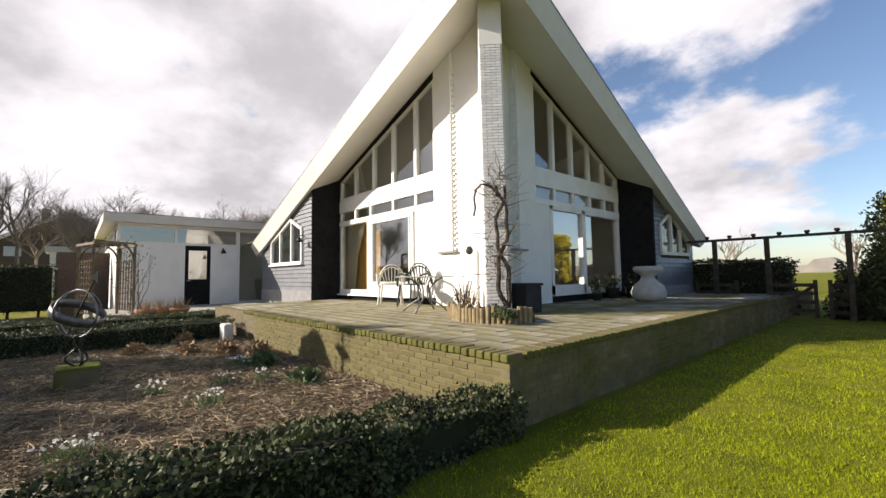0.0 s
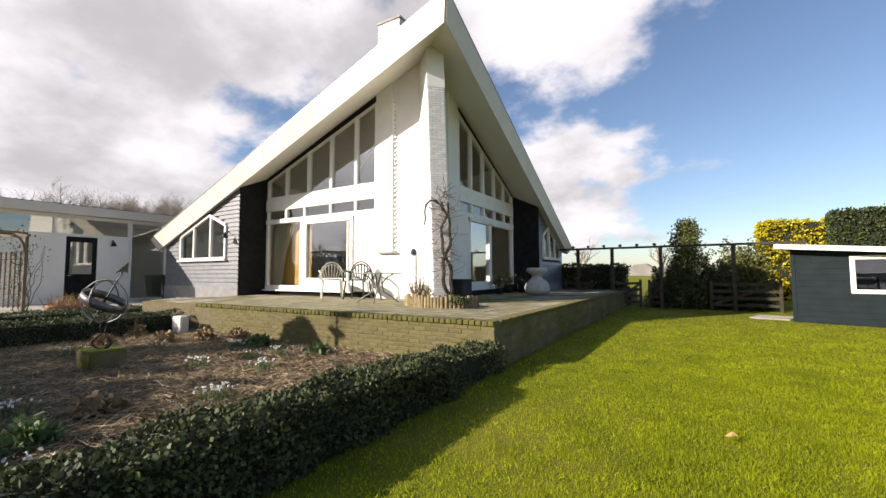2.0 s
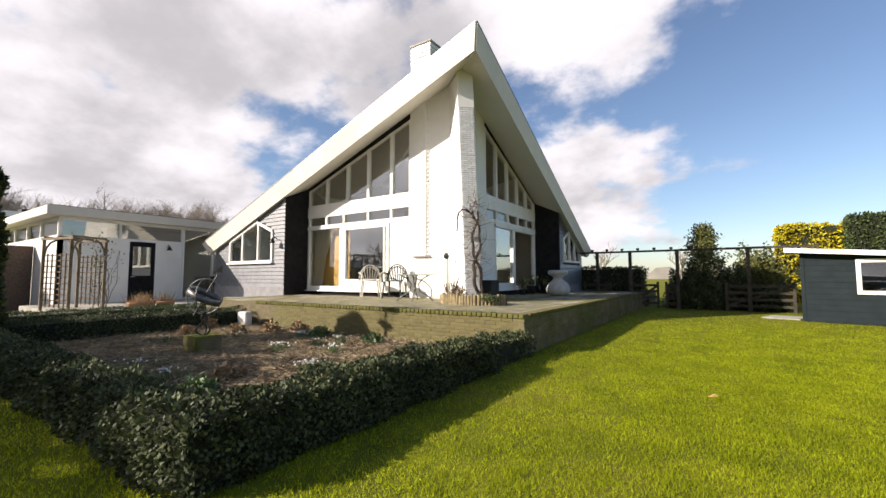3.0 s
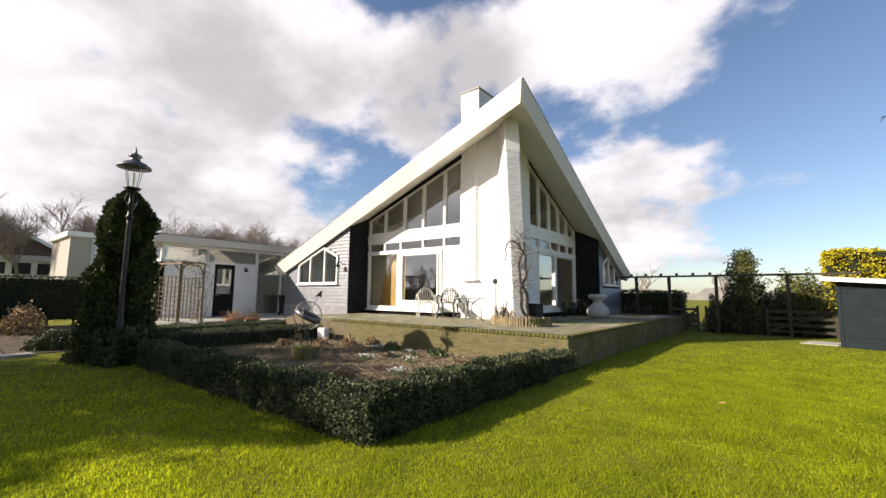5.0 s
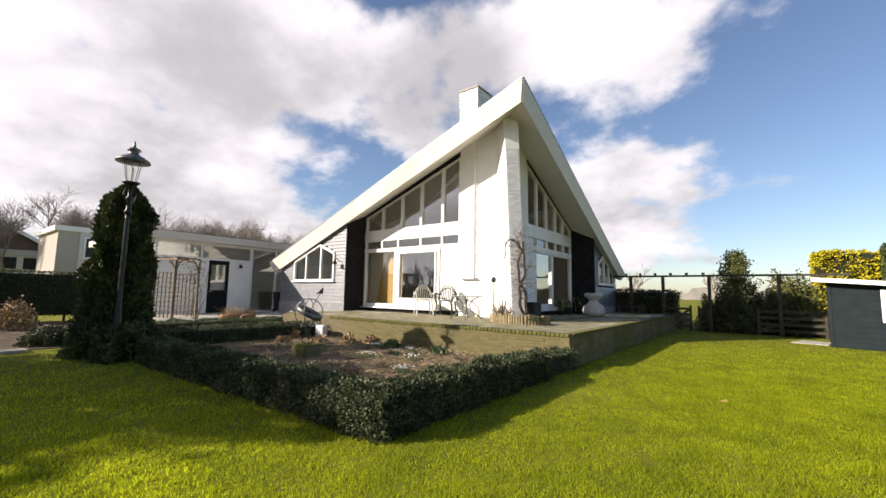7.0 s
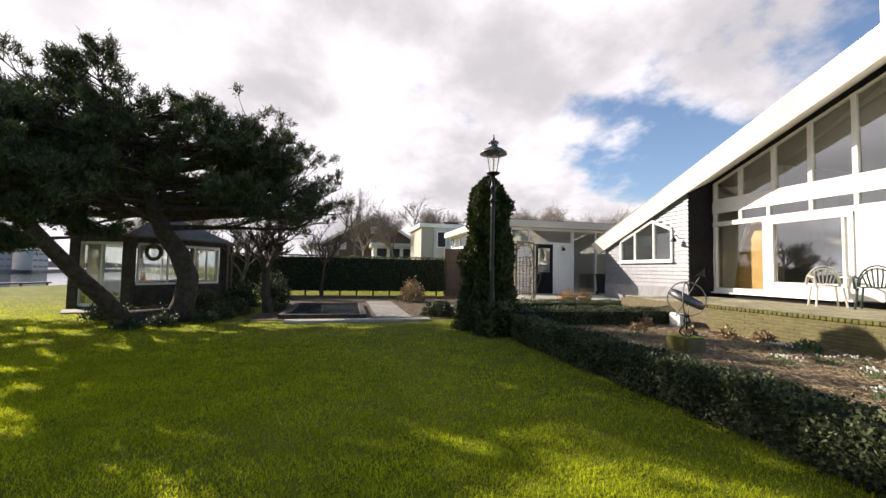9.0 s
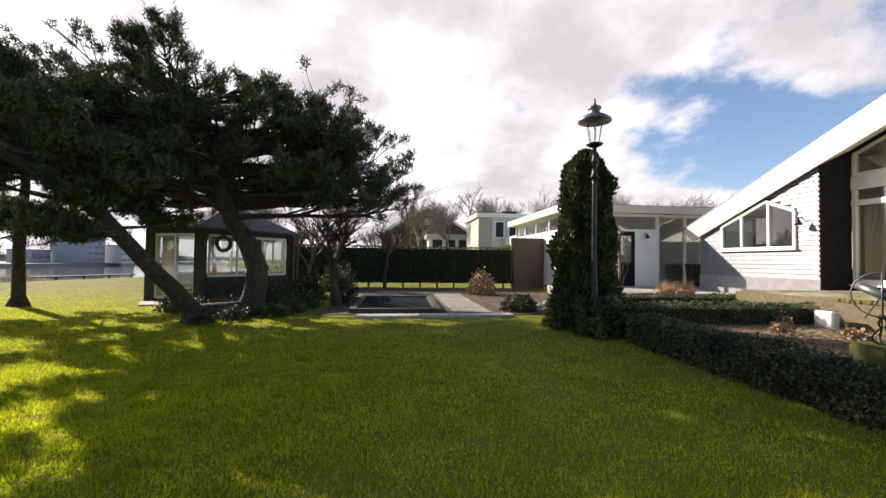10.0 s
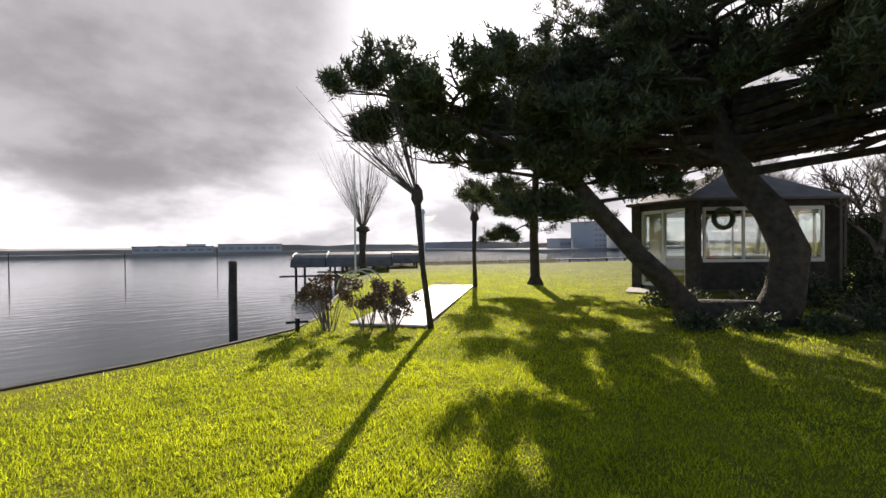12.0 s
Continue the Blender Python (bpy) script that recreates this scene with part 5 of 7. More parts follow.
part("stem", Mesh().tube([fin(2.9) + DG * 0.12] + hook, [0.03 * (1 - 0.05 * i) for i in range(len(hook) + 1)], 6), BARK, vine, smooth=True)
tagged(part("twig", vt, TWIG, vine), kind="stuff")
for x, y, h_, m_ in ((-5.45, 5.15, 0.75, STRAW), (-5.1, 4.95, 0.5, STRAW), (-4.5, 4.85, 0.22, THUJA), (-5.65, 5.25, 0.55, STRAW), (-4.2, 4.72, 0.18, THUJA)):
    bush("planter_shrub", (x, y, TZ + 0.1), 0.24, h_, 160 if m_ is STRAW else 500, "thin dry shrub in the log planter" if m_ is STRAW else "small green plant in the log planter", m_, 0.04, "plant")
blk = thing("storage_box", (-5.25, 6.5, TZ), "black storage box beside the pillar", "box")
part("body", Mesh().box(-5.55, -4.97, 6.25, 6.75, TZ, TZ + 0.5), DARK, blk, bevel=0.012)
part("lid", Mesh().box(-5.58, -4.94, 6.22, 6.78, TZ + 0.5, TZ + 0.55), DARK, blk, bevel=0.012)
hp = thing("hanging_pot", (-6.35, 6.25, 1.85), "small dark pot hanging on the white wall", "pot")
part("pot", Mesh().lathe((-6.35, 6.2, 1.82), [(0.03, 0), (0.075, 0.04), (0.08, 0.1), (0.05, 0.15), (0.045, 0.17)], 14), DARK, hp, smooth=True)
part("hook", Mesh().tube([(-6.35, 6.2, 1.98), (-6.35, 6.22, 2.12), (-6.4, 6.42, 2.15)], 0.006, 5), IRON, hp)
UP = (-4.75, 11.1, TZ)
single("stone_urn", Mesh().lathe(UP, [(0.3, 0), (0.4, 0.08), (0.42, 0.22), (0.36, 0.38), (0.2, 0.52), (0.16, 0.6), (0.2, 0.66), (0.33, 0.74), (0.36, 0.82), (0.3, 0.88), (0.2, 0.86)], 24), GREYPOT, "pale stone urn shaped like a tied sack", "urn", smooth=True)
for x, y, r_, h_ in ((-6.0, 11.7, 0.2, 0.5), (-5.7, 12.3, 0.22, 0.55), (-5.9, 10.6, 0.14, 0.3)):
    t_ = thing("plant_pot", (x, y, TZ), "dark pot with a plant by the glass door", "pot", "pots at the door")
    part("pot", Mesh().lathe((x, y, TZ), [(r_ * 0.7, 0), (r_, h_ * 0.55), (r_ * 1.05, h_ * 0.6), (r_ * 0.85, h_ * 0.58)], 16), DARK, t_, smooth=True)
    p_ = np.array((x, y, TZ + h_ * 0.6)) + rng.normal(size=(220, 3)) * (r_ * 0.5, r_ * 0.5, 0.12) + (0, 0, 0.15)
    soup("leaves", leaf_quads(p_, 0.08, 0.025), 4, LEAF, t_)
for x, y in ((-13.95, 1.5), (-14.4, 1.9), (-14.1, 2.3)):
    t_ = thing("terracotta_pot", (x, y, 0.33), "terracotta pot with dry grass on the patio", "pot", "patio pots")
    part("pot", Mesh().lathe((x, y, 0.33), [(0.16, 0), (0.24, 0.2), (0.26, 0.22), (0.25, 0.27), (0.21, 0.26)], 16), TERRACOTTA, t_, smooth=True)
    p_ = np.array((x, y, 0.55)) + rng.normal(size=(160, 3)) * (0.1, 0.1, 0.02)
    d_ = unit(rng.normal(size=(160, 3)) * (0.5, 0.5, 0.3) + (0, 0, 1))
    soup("dry_grass", sticks(p_, d_, rng.uniform(0.15, 0.45, (160, 1)), 0.007), 3, STRAW, t_)

# trellis arch
AM, AR, AL, AK = [Vector((x, y, 0.33)) for x, y in ((-15.7, 0.42), (-16.3, 1.42), (-16.95, 0.1), (-17.55, 1.1))]
arch = thing("trellis_arch", (-16.6, 0.75, 0.33), "weathered wooden garden arch with lattice sides", "garden arch")
for p in (AM, AR, AL, AK):
    part("post", Mesh().beam(p, p + Vector((0, 0, 2.12)), 0.075, 0.075, (1, 0, 0)), WOOD, arch, bevel=0.006)
for a, b in ((AM, AL), (AR, AK)):
    t = Vector((0, 0, 2.15))
    part("top_rail", Mesh().beam(a + t + (a - b) * 0.08, b + t + (b - a) * 0.08, 0.07, 0.07), WOOD, arch)
    for i in range(1, 6):
        p = a.lerp(b, i / 6)
        part("slat", Mesh().beam(p + Vector((0, 0, 0.1)), p + Vector((0, 0, 1.7)), 0.034, 0.016, b - a), WOOD, arch)
    side_way = (b - a).cross(Vector((0, 0, 1))).normalized() * 0.02
    for i in range(10):
        z = Vector((0, 0, 0.14 + i * 0.168))
        part("slat", Mesh().beam(a + z + side_way, b + z + side_way, 0.016, 0.034), WOOD, arch)
for a, b in ((AM, AR), (AL, AK)):
    for k_ in (0.0, 0.5):
        o = (AL - AM) * k_ * (1 if a is AM else 0)
        part("cross_rail", Mesh().beam(a + o + Vector((0, 0, 2.21)), b + o + Vector((0, 0, 2.21)), 0.06, 0.055), WOOD, arch)
    for p, q in ((a, b), (b, a)):
        part("brace", Mesh().tube([p.lerp(q, u) + Vector((0, 0, z)) for u, z in ((0.02, 1.68), (0.06, 1.88), (0.16, 2.05), (0.32, 2.15))], 0.03, 6), WOOD, arch, smooth=True)
rose = thing("climbing_rose", (-16.35, 1.3, 0.33), "bare climbing rose on the garden arch", "rose")
rr = random.Random(17)
for i in range(9):
    p = AR.lerp(AK, rr.uniform(0, 0.5)) + Vector((rr.uniform(-0.1, 0.1), rr.uniform(0, 0.15), 0))
    pts = [p]
    for k_ in range(7):
        p = p + Vector((rr.gauss(0.01, 0.07), rr.gauss(0.02, 0.07), 0.27))
        pts.append(p)
    part("stem", Mesh().tube(pts, [0.013 * (1 - 0.1 * k_) for k_ in range(8)], 4), TWIG, rose)
rq = np.array([(-16.45, 1.3, 1.9)]) + rng.normal(size=(160, 3)) * (0.3, 0.25, 0.45)
soup("leaves", leaf_quads(rq, 0.07, 0.025), 4, OLIVE, rose)

# ---- pine ----
pine = thing("pine_tree", (-12.6, -10.3, 0), "wide leaning pine with two dark trunks and layered needles", "tree")
trunk1 = [(-12.75, -9.9, -0.1), (-12.72, -9.72, 0.5), (-12.62, -9.62, 1.1), (-12.6, -9.85, 1.7), (-12.6, -10.2, 2.2), (-12.5, -10.45, 2.9), (-12.4, -10.6, 3.6), (-12.3, -10.9, 4.4), (-12.3, -11.2, 5.2)]
trunk2 = [(-12.35, -10.75, -0.1), (-12.0, -10.85, 0.3), (-11.6, -10.95, 0.68), (-11.15, -11.08, 1.05), (-10.6, -11.4, 1.74), (-10.15, -11.66, 2.34), (-9.4, -12.4, 2.9), (-8.7, -13.0, 3.4)]
tk = Mesh().tube(trunk1, [0.34, 0.26, 0.24, 0.22, 0.2, 0.17, 0.13, 0.09, 0.04], 12)
part("trunk", tk, BARK, pine, "thick curved dark trunk", smooth=True)
part("trunk", Mesh().tube(trunk2, [0.26, 0.19, 0.165, 0.15, 0.13, 0.11, 0.07, 0.03], 12), BARK, pine, "slender leaning dark trunk", smooth=True)
part("root", Mesh().tube([(-12.7, -9.9, 0.05), (-12.5, -10.3, 0.1), (-12.35, -10.7, 0.1), (-12.1, -11.0, 0.0)], [0.3, 0.24, 0.22, 0.12], 10), BARK, pine, smooth=True)
pr = random.Random(21)
limbs, tufts = Mesh(), []


def pine_limb(p, d, length, rad, lev):
    pts, q = [p], p
    for i in range(5):
        d = (d + Vector((pr.gauss(0, 0.12), pr.gauss(0, 0.12), pr.gauss(0, 0.06) + 0.005))).normalized()
        q = q + d * length / 5
        pts.append(q)
    limbs.tube(pts, [rad * (1 - 0.8 * i / 5) for i in range(6)], 5 if lev < 2 else 3, False)
    if lev < 2:
        for j in range(7 if lev == 0 else 5):
            t = pr.uniform(0.3, 1.0)
            k_ = min(int(t * 5), 4)
            o = pts[k_].lerp(pts[k_ + 1], t * 5 - k_)
            side = d.cross(Vector((0, 0, 1))).normalized() * pr.choice((-1, 1))
            nd = (d * 0.7 + side * pr.uniform(0.4, 0.9) + Vector((0, 0, pr.uniform(-0.05, 0.3) if lev == 0 else pr.uniform(0.1, 0.9)))).normalized()
            pine_limb(o, nd, length * 0.5 * pr.uniform(0.7, 1.2), rad * 0.45, lev + 1)
    else:
        for i in range(2, 6):
            tufts.append((pts[i], d))
            if i < 5:
                tufts.append((pts[i].lerp(pts[i + 1], 0.5), d))
    if lev == 1:
        for i in range(3, 6):
            tufts.append((pts[i], d))


specs = []
for i in range(28):
    z = 2.4 + 2.45 * (i / 27) ** 0.95
    a = i * 2.4 + pr.uniform(-0.4, 0.4)
    reach = (3.3 - 0.5 * (z - 2.4)) * pr.uniform(0.75, 1.1) * (1.0 - 0.22 * max(math.sin(a), 0) - 0.25 * max(math.cos(a), 0))
    specs.append((z, a, reach))
for z, a, reach in specs:
    k_ = min(max(int((z - 2.2) / 0.75) + 4, 4), 7)
    z0, z1 = trunk1[k_][2], trunk1[min(k_ + 1, 8)][2]
    o = Vector(trunk1[k_]).lerp(Vector(trunk1[min(k_ + 1, 8)]), min(max((z - z0) / max(z1 - z0, 0.1), 0), 1))
    stretch = 1.0 + 0.25 * abs(math.sin(a))
    pine_limb(o, Vector((math.cos(a), math.sin(a), 0.12)).normalized(), reach * stretch, 0.075, 0)
for a, z, reach in ((1.45, 2.3, 3.3), (1.75, 2.6, 3.2), (1.2, 3.1, 2.6)):
    pine_limb(Vector((-12.55, -10.2, z)), Vector((math.cos(a) * 0.4, math.sin(a), 0.05)).normalized(), reach, 0.08, 0)
for i in range(12):
    a = 1.2 + 1.25 * pr.random()
    pine_limb(Vector((-12.5, -10.3, 2.7 + 0.14 * i)), Vector((math.cos(a) * 0.8, math.sin(a), 0.1)).normalized(), pr.uniform(0.85, 1.05) * (3.6 - 0.16 * i), 0.07, 0)
for i in range(20):
    o = Vector(trunk2[4]).lerp(Vector(trunk2[6]), i / 11) if i < 12 else Vector(trunk2[6]).lerp(Vector(trunk2[7]), (i - 11) / 8)
    a = i * 2.3
    pine_limb(o, Vector((math.cos(a) + 0.15, math.sin(a) - 0.15, 0.12 if i % 2 else 0.0)).normalized(), pr.uniform(0.8, 1.5), 0.04, 0)
for i in range(11):
    a = -1.57 + pr.uniform(-0.75, 0.45)
    z = 2.7 + 0.19 * i
    pine_limb(Vector((-12.5 + 0.06 * i, -10.5, z)), Vector((math.cos(a), math.sin(a), 0.08)).normalized(), pr.uniform(2.5, 3.5), 0.07, 0)
# added boughs, mostly hidden behind the crown, placed to shade the lawn
for i in range(16):
    a = 4.25 + pr.uniform(-0.45, 0.45)
    pine_limb(Vector((-12.6, -10.6, 2.6 + 0.12 * i)), Vector((math.cos(a), math.sin(a), 0.06)).normalized(), pr.uniform(2.4, 3.6), 0.065, 0)
# more added boughs on the hidden west side, for lawn shade towards the pond
for i in range(9):
    a = 3.3 + pr.uniform(-0.7, 0.7)
    pine_limb(Vector((-12.6, -10.3, 2.7 + 0.2 * i)), Vector((math.cos(a), math.sin(a), 0.08)).normalized(), pr.uniform(2.4, 3.3), 0.065, 0)
for i in range(4):
    a = i * 1.6 + 0.3
    pine_limb(Vector((-12.3, -11.0, 4.9)), Vector((math.cos(a), math.sin(a), 0.3)).normalized(), pr.uniform(1.0, 1.5), 0.05, 0)
part("bough", limbs, BARK, pine)


def needle_tufts(tufts, per, length, mat, parent):
    P0 = np.array([t[0] for t in tufts])
    D0 = np.array([t[1] for t in tufts])
    c = np.repeat(P0, per, 0) + rng.normal(size=(len(tufts) * per, 3)) * (0.055, 0.055, 0.05)
    d = unit(np.repeat(D0, per, 0) * 0.45 + rng.normal(size=c.shape) * 0.8 + (0, 0, 0.5))
    soup("needles", sticks(c, d, length * rng.uniform(0.6, 1.2, (len(c), 1)), 0.0125), 3, mat, parent)


tufts = [q for q in tufts if noise.noise(q[0] * 1.7) > -0.06 and pr.random() < 0.66]
# half the tufts whose shadow would reach the box hedge are dropped to light it
tufts = [q for q in tufts if not (q[0].x + 1.32 * q[0].z > -5.4 and q[0].y + 1.62 * q[0].z > -3.0) or pr.random() < 0.5]
needle_tufts(tufts, 40, 0.125, NEEDLE, pine)

# ---- garden house ----
GC = Vector((-17.85, -12.25, 0))
summer = thing("summerhouse", GC, "dark wooden six-sided summerhouse with white glazed doors", "summerhouse")
cor = [Vector((x, y, 0)) for x, y in ((-16.1, -13.9), (-15.8, -12.35), (-18.4, -10.35), (-19.6, -10.5), (-20.3, -12.0), (-18.0, -14.4))]
GN = len(cor)
part("floor", Mesh().prism([c + Vector((0, 0, 0.02)) for c in cor], (0, 0, 0.1)), WOOD, summer)
UPV = Vector((0, 0, 1))
for i in range(GN):
    a, b = cor[i], cor[(i + 1) % GN]
    part("post", Mesh().beam(a, a + UPV * 2.25, 0.26, 0.26, (1, 0, 0)), DARKWOOD, summer)
    d = (b - a).normalized()
    out = Vector((d.y, -d.x, 0))
    part("lintel", Mesh().beam(a + UPV * 2.2, b + UPV * 2.2, 0.12, 0.22), DARKWOOD, summer)
    isdoor = i == 0
    low = 0.1 if isdoor else 0.75
    if not isdoor:
        part("panel", Mesh().beam(a + UPV * 0.42, b + UPV * 0.42, 0.08, 0.66), DARKWOOD, summer)
    fr = Mesh()
    for k_ in ((0.1, 0.5, 0.9) if isdoor else (0.08, 0.36, 0.64, 0.92)):
        p = a.lerp(b, k_)
        fr.beam(p + UPV * low, p + UPV * 2.08, 0.11 if isdoor else 0.06, 0.05, d)
    for z in (low + 0.03, 2.05):
        fr.beam(a.lerp(b, 0.08) + UPV * z, b.lerp(a, 0.08) + UPV * z, 0.05, 0.09)
    w_ = part("door" if isdoor else "window", fr, WHITE, summer, "white double glass door" if isdoor else "white-framed window")
    pn = part("pane", Mesh().beam(a.lerp(b, 0.09) + UPV * (low + 2.05) / 2, b.lerp(a, 0.09) + UPV * (low + 2.05) / 2, 0.01, 2.0 - low), GLASS, w_)
    pn.visible_shadow = False
rf = Mesh()
eav = [GC + (c - GC) * 1.14 + UPV * 2.3 for c in cor]
apx = GC + UPV * 3.25
rf.add(eav + [apx] + [e - UPV * 0.06 for e in eav] + [apx - UPV * 0.08], [(i, (i + 1) % GN, GN) for i in range(GN)] + [(GN + 1 + (i + 1) % GN, GN + 1 + i, 2 * GN + 1) for i in range(GN)] + [(i, GN + 1 + i, GN + 1 + (i + 1) % GN, (i + 1) % GN) for i in range(GN)])
part("roof", rf, TARP, summer, "grey faceted roof")
part("curtain", Mesh().prism([cor[0].lerp(cor[1], 0.12) * 0.94 + GC * 0.06 + UPV * 0.15, cor[0].lerp(cor[1], 0.4) * 0.94 + GC * 0.06 + UPV * 0.15, cor[0].lerp(cor[1], 0.4) * 0.94 + GC * 0.06 + UPV * 2.0, cor[0].lerp(cor[1], 0.12) * 0.94 + GC * 0.06 + UPV * 2.0], (0.01, 0, 0)), CURTAIN, summer)
sl_ = Mesh().prism([(-15.6, -13.9, 0.01), (-14.6, -13.4, 0.01), (-14.9, -12.0, 0.01), (-15.8, -12.2, 0.01)], (0, 0, 0.03))
single("stone_step", sl_, STONE, "pale stone slab before the summerhouse door", "slab", kind="structure")
wreath = Vector((-16.2, -11.85, 1.8))
single("wreath", Mesh().ring(wreath, 0.22, 0.06, (-0.8, 0.6, 0), (0, 0, 1), 24, 8), LEAF, "dark leafy wreath hanging on the summerhouse", "wreath")

# ---- pond, boardwalk and back garden ----
single("stone_edge", Mesh().prism([(-12.15, -7.3, 0.0), (-12.55, -7.3, 0.0), (-12.75, -3.5, 0.0), (-12.35, -3.5, 0.0)][::-1], (0, 0, 0.06)), STONE, "pale stone edging between lawn and pond", "edging", kind="structure")
single("gravel_bed", Mesh().box(-22.5, -12.78, -8.3, 0.25, -0.02, 0.018), SOIL, "dark gravelled ground between pond, hedge and patio", "gravel", kind="structure")
bw = thing("boardwalk", (-15.5, -4.5, 0), "grey weathered timber boardwalk", "boardwalk", kind="structure")
for i in range(46):
    x = -12.8 - i * 0.125
    part("plank", Mesh().box(x - 0.112, x, -4.95 + 0.02 * math.sin(i * 1.7), -3.95, 0.03, 0.075), DECK, bw)
pond = thing("garden_pond", (-14.9, -6.7, 0), "rectangular pond with a dark timber rim", "pond")
part("rim", Mesh().box(-17.0, -13.0, -5.35, -5.2, 0, 0.13).box(-17.0, -13.0, -7.55, -7.4, 0, 0.13).box(-13.15, -13.0, -7.4, -5.35, 0, 0.13).box(-17.0, -16.85, -7.4, -5.35, 0, 0.13), DARKWOOD, pond)
part("water", Mesh().box(-16.85, -13.15, -7.4, -5.35, 0.02, 0.08), water, pond)
bl = thing("block_hedge", (-23.2, -4.5, 0), "square clipped dark hedge raised on bare stems", "hedge")
# near-black body painted as the shade behind the leaves
part("core", Mesh().box(-23.55, -22.95, -11.4, -0.65, 0.26, 1.95), INNERSHADE, bl)
p, nr = on_box(-23.65, -22.85, -11.5, -0.55, 0.22, 2.02, 20000, 0.04)
# darker cypress leaves in place of hedge leaves: the hedge's shadow as colour
soup("foliage", leaf_quads(p, 0.06, 0.024, nr * 0.6), 4, CYPRESS, bl)
for i in range(13):
    part("stem", Mesh().tube([(-23.2, -11.2 + i * 0.85, 0), (-23.2, -11.2 + i * 0.85, 0.5)], 0.045, 6), BARK, bl)
gw = thing("garden_wall", (-23.4, 0.3, 0), "brown brick garden wall beside the annexe", "wall")
part("wall", Mesh().box(-23.5, -23.25, -0.55, 1.15, 0, 2.6), BRICKH, gw)
bush("dry_shrub", (-18.9, -3.0, 0), 0.75, 1.3, 1500, "dry brown winter shrub behind the boardwalk", STRAW, 0.09)
bush("evergreen_bush", (-13.6, -3.0, 0), 0.75, 0.62, 3500, "low dark evergreen bush beside the boardwalk", LEAF, 0.06)
bush("evergreen_bush", (-16.6, -9.3, 0), 0.8, 1.2, 3500, "dark evergreen shrub by the pond", LEAF, 0.07)
for x, y, r_, h_ in ((-12.0, -9.9, 0.45, 0.4), (-12.6, -9.2, 0.4, 0.35), (-11.5, -10.4, 0.4, 0.3), (-13.3, -9.0, 0.5, 0.45), (-13.3, -10.3, 0.6, 0.6)):
    bush("evergreen_bush", (x, y, 0), r_, h_, 1100, "low dark shrub at the pine's foot", LEAF, 0.05)
bush("evergreen_bush", (-14.4, -9.0, 0), 0.7, 0.6, 2200, "low dark shrub under the pine", LEAF, 0.06)
bush("evergreen_bush", (-15.3, -10.3, 0), 0.8, 0.9, 2600, "low dark shrub under the pine", LEAF, 0.06)
bush("evergreen_bush", (-13.4, -11.6, 0), 0.8, 0.5, 2000, "low dark shrub under the pine", LEAF, 0.06)
bush("evergreen_bush", (-20.6, -9.0, 0), 1.0, 1.5, 3000, "rounded green shrub beside the summerhouse", THUJA, 0.08)
bare_tree("bare_tree", (-14.7, -8.1, 0), 5.0, 0.17, 5, "dark bare garden tree with a thick low trunk", BARK, levels=4, spread=0.55, trunk=0.3, kids=(4, 5), thin=0.48)
bush("evergreen_bush", (-15.2, -7.9, 0), 0.5, 1.5, 2600, "dark evergreen shrub at the bare tree's foot", LEAF, 0.06)
bare_tree("bare_tree", (-17.6, -9.8, 0), 4.6, 0.1, 8, "bare garden tree with upright twigs", TWIG, levels=4, spread=0.5, trunk=0.3, kids=(3, 4))
for x, y in ((-14.3, -2.2), (-15.3, -1.6), (-16.1, -1.9)):
    single("garden_stone", Mesh().lathe((x, y, 0), [(0.1, 0), (0.12, 0.06), (0.08, 0.11), (0.02, 0.13)], 9), STONE, "small pale garden stone", "stone", "garden stones", smooth=True)

# ---- lake side ----


def pollard(name, base, trunk_h, r0, n, length, label, seed, lean=(0.0, 0.0)):
    t = thing(name, base, label, "tree")
    b, r = Vector(base), random.Random(seed)
    top = b + Vector((lean[0] * 0.3, lean[1] * 0.3, trunk_h))
    part("trunk", Mesh().tube([b, b.lerp(top, 0.5) + Vector((0.03, 0, 0)), top], [r0, r0 * 0.8, r0 * 1.1], 10), BARK, t, smooth=True)
    part("head", Mesh().lathe(top - Vector((0, 0, 0.12)), [(r0 * 0.9, 0), (r0 * 1.9, 0.1), (r0 * 1.6, 0.24), (r0 * 0.5, 0.32)], 9), BARK, t)
    w = Mesh()
    for i in range(n):
        a = r.uniform(0, 6.283)
        d = Vector((math.cos(a) * r.uniform(0.1, 0.8) + lean[0], math.sin(a) * r.uniform(0.1, 0.8) + lean[1], 1)).normalized()
        L = length * r.uniform(0.55, 1.1)
        q = top + d * L * 0.5
        e = q + (d + Vector((0, 0, 0.25))).normalized() * L * 0.5
        w.tube([top, q, e], [0.012, 0.007, 0.002], 4, False)
        for k_ in range(3):
            o = top.lerp(q, r.uniform(0.4, 1)) if k_ else q.lerp(e, r.uniform(0, 0.6))
            w.tube([o, o + (d + Vector((r.gauss(0, 0.5), r.gauss(0, 0.5), 0.3))).normalized() * L * r.uniform(0.15, 0.35)], [0.007, 0.002], 3, False)
    part("crown", w, TWIG, t)
    return t


pollard("pollard_willow", (-8.4, -12.72, 0), 1.95, 0.05, 26, 2.3, "young pollard willow with long bare whips leaning over the water", 3, (0.4, -0.5))
pollard("pollard_willow", (-12.68, -16.9, 0), 2.0, 0.07, 26, 1.6, "young pollard willow with long bare whips", 4)
pollard("pollard_willow", (-12.3, -23.9, -0.1), 2.0, 0.16, 60, 3.9, "old pollard willow at the water's edge", 6)
tree2 = thing("pine_tree", (-14.6, -16.35, 0), "small upright pine on the lawn", "tree")
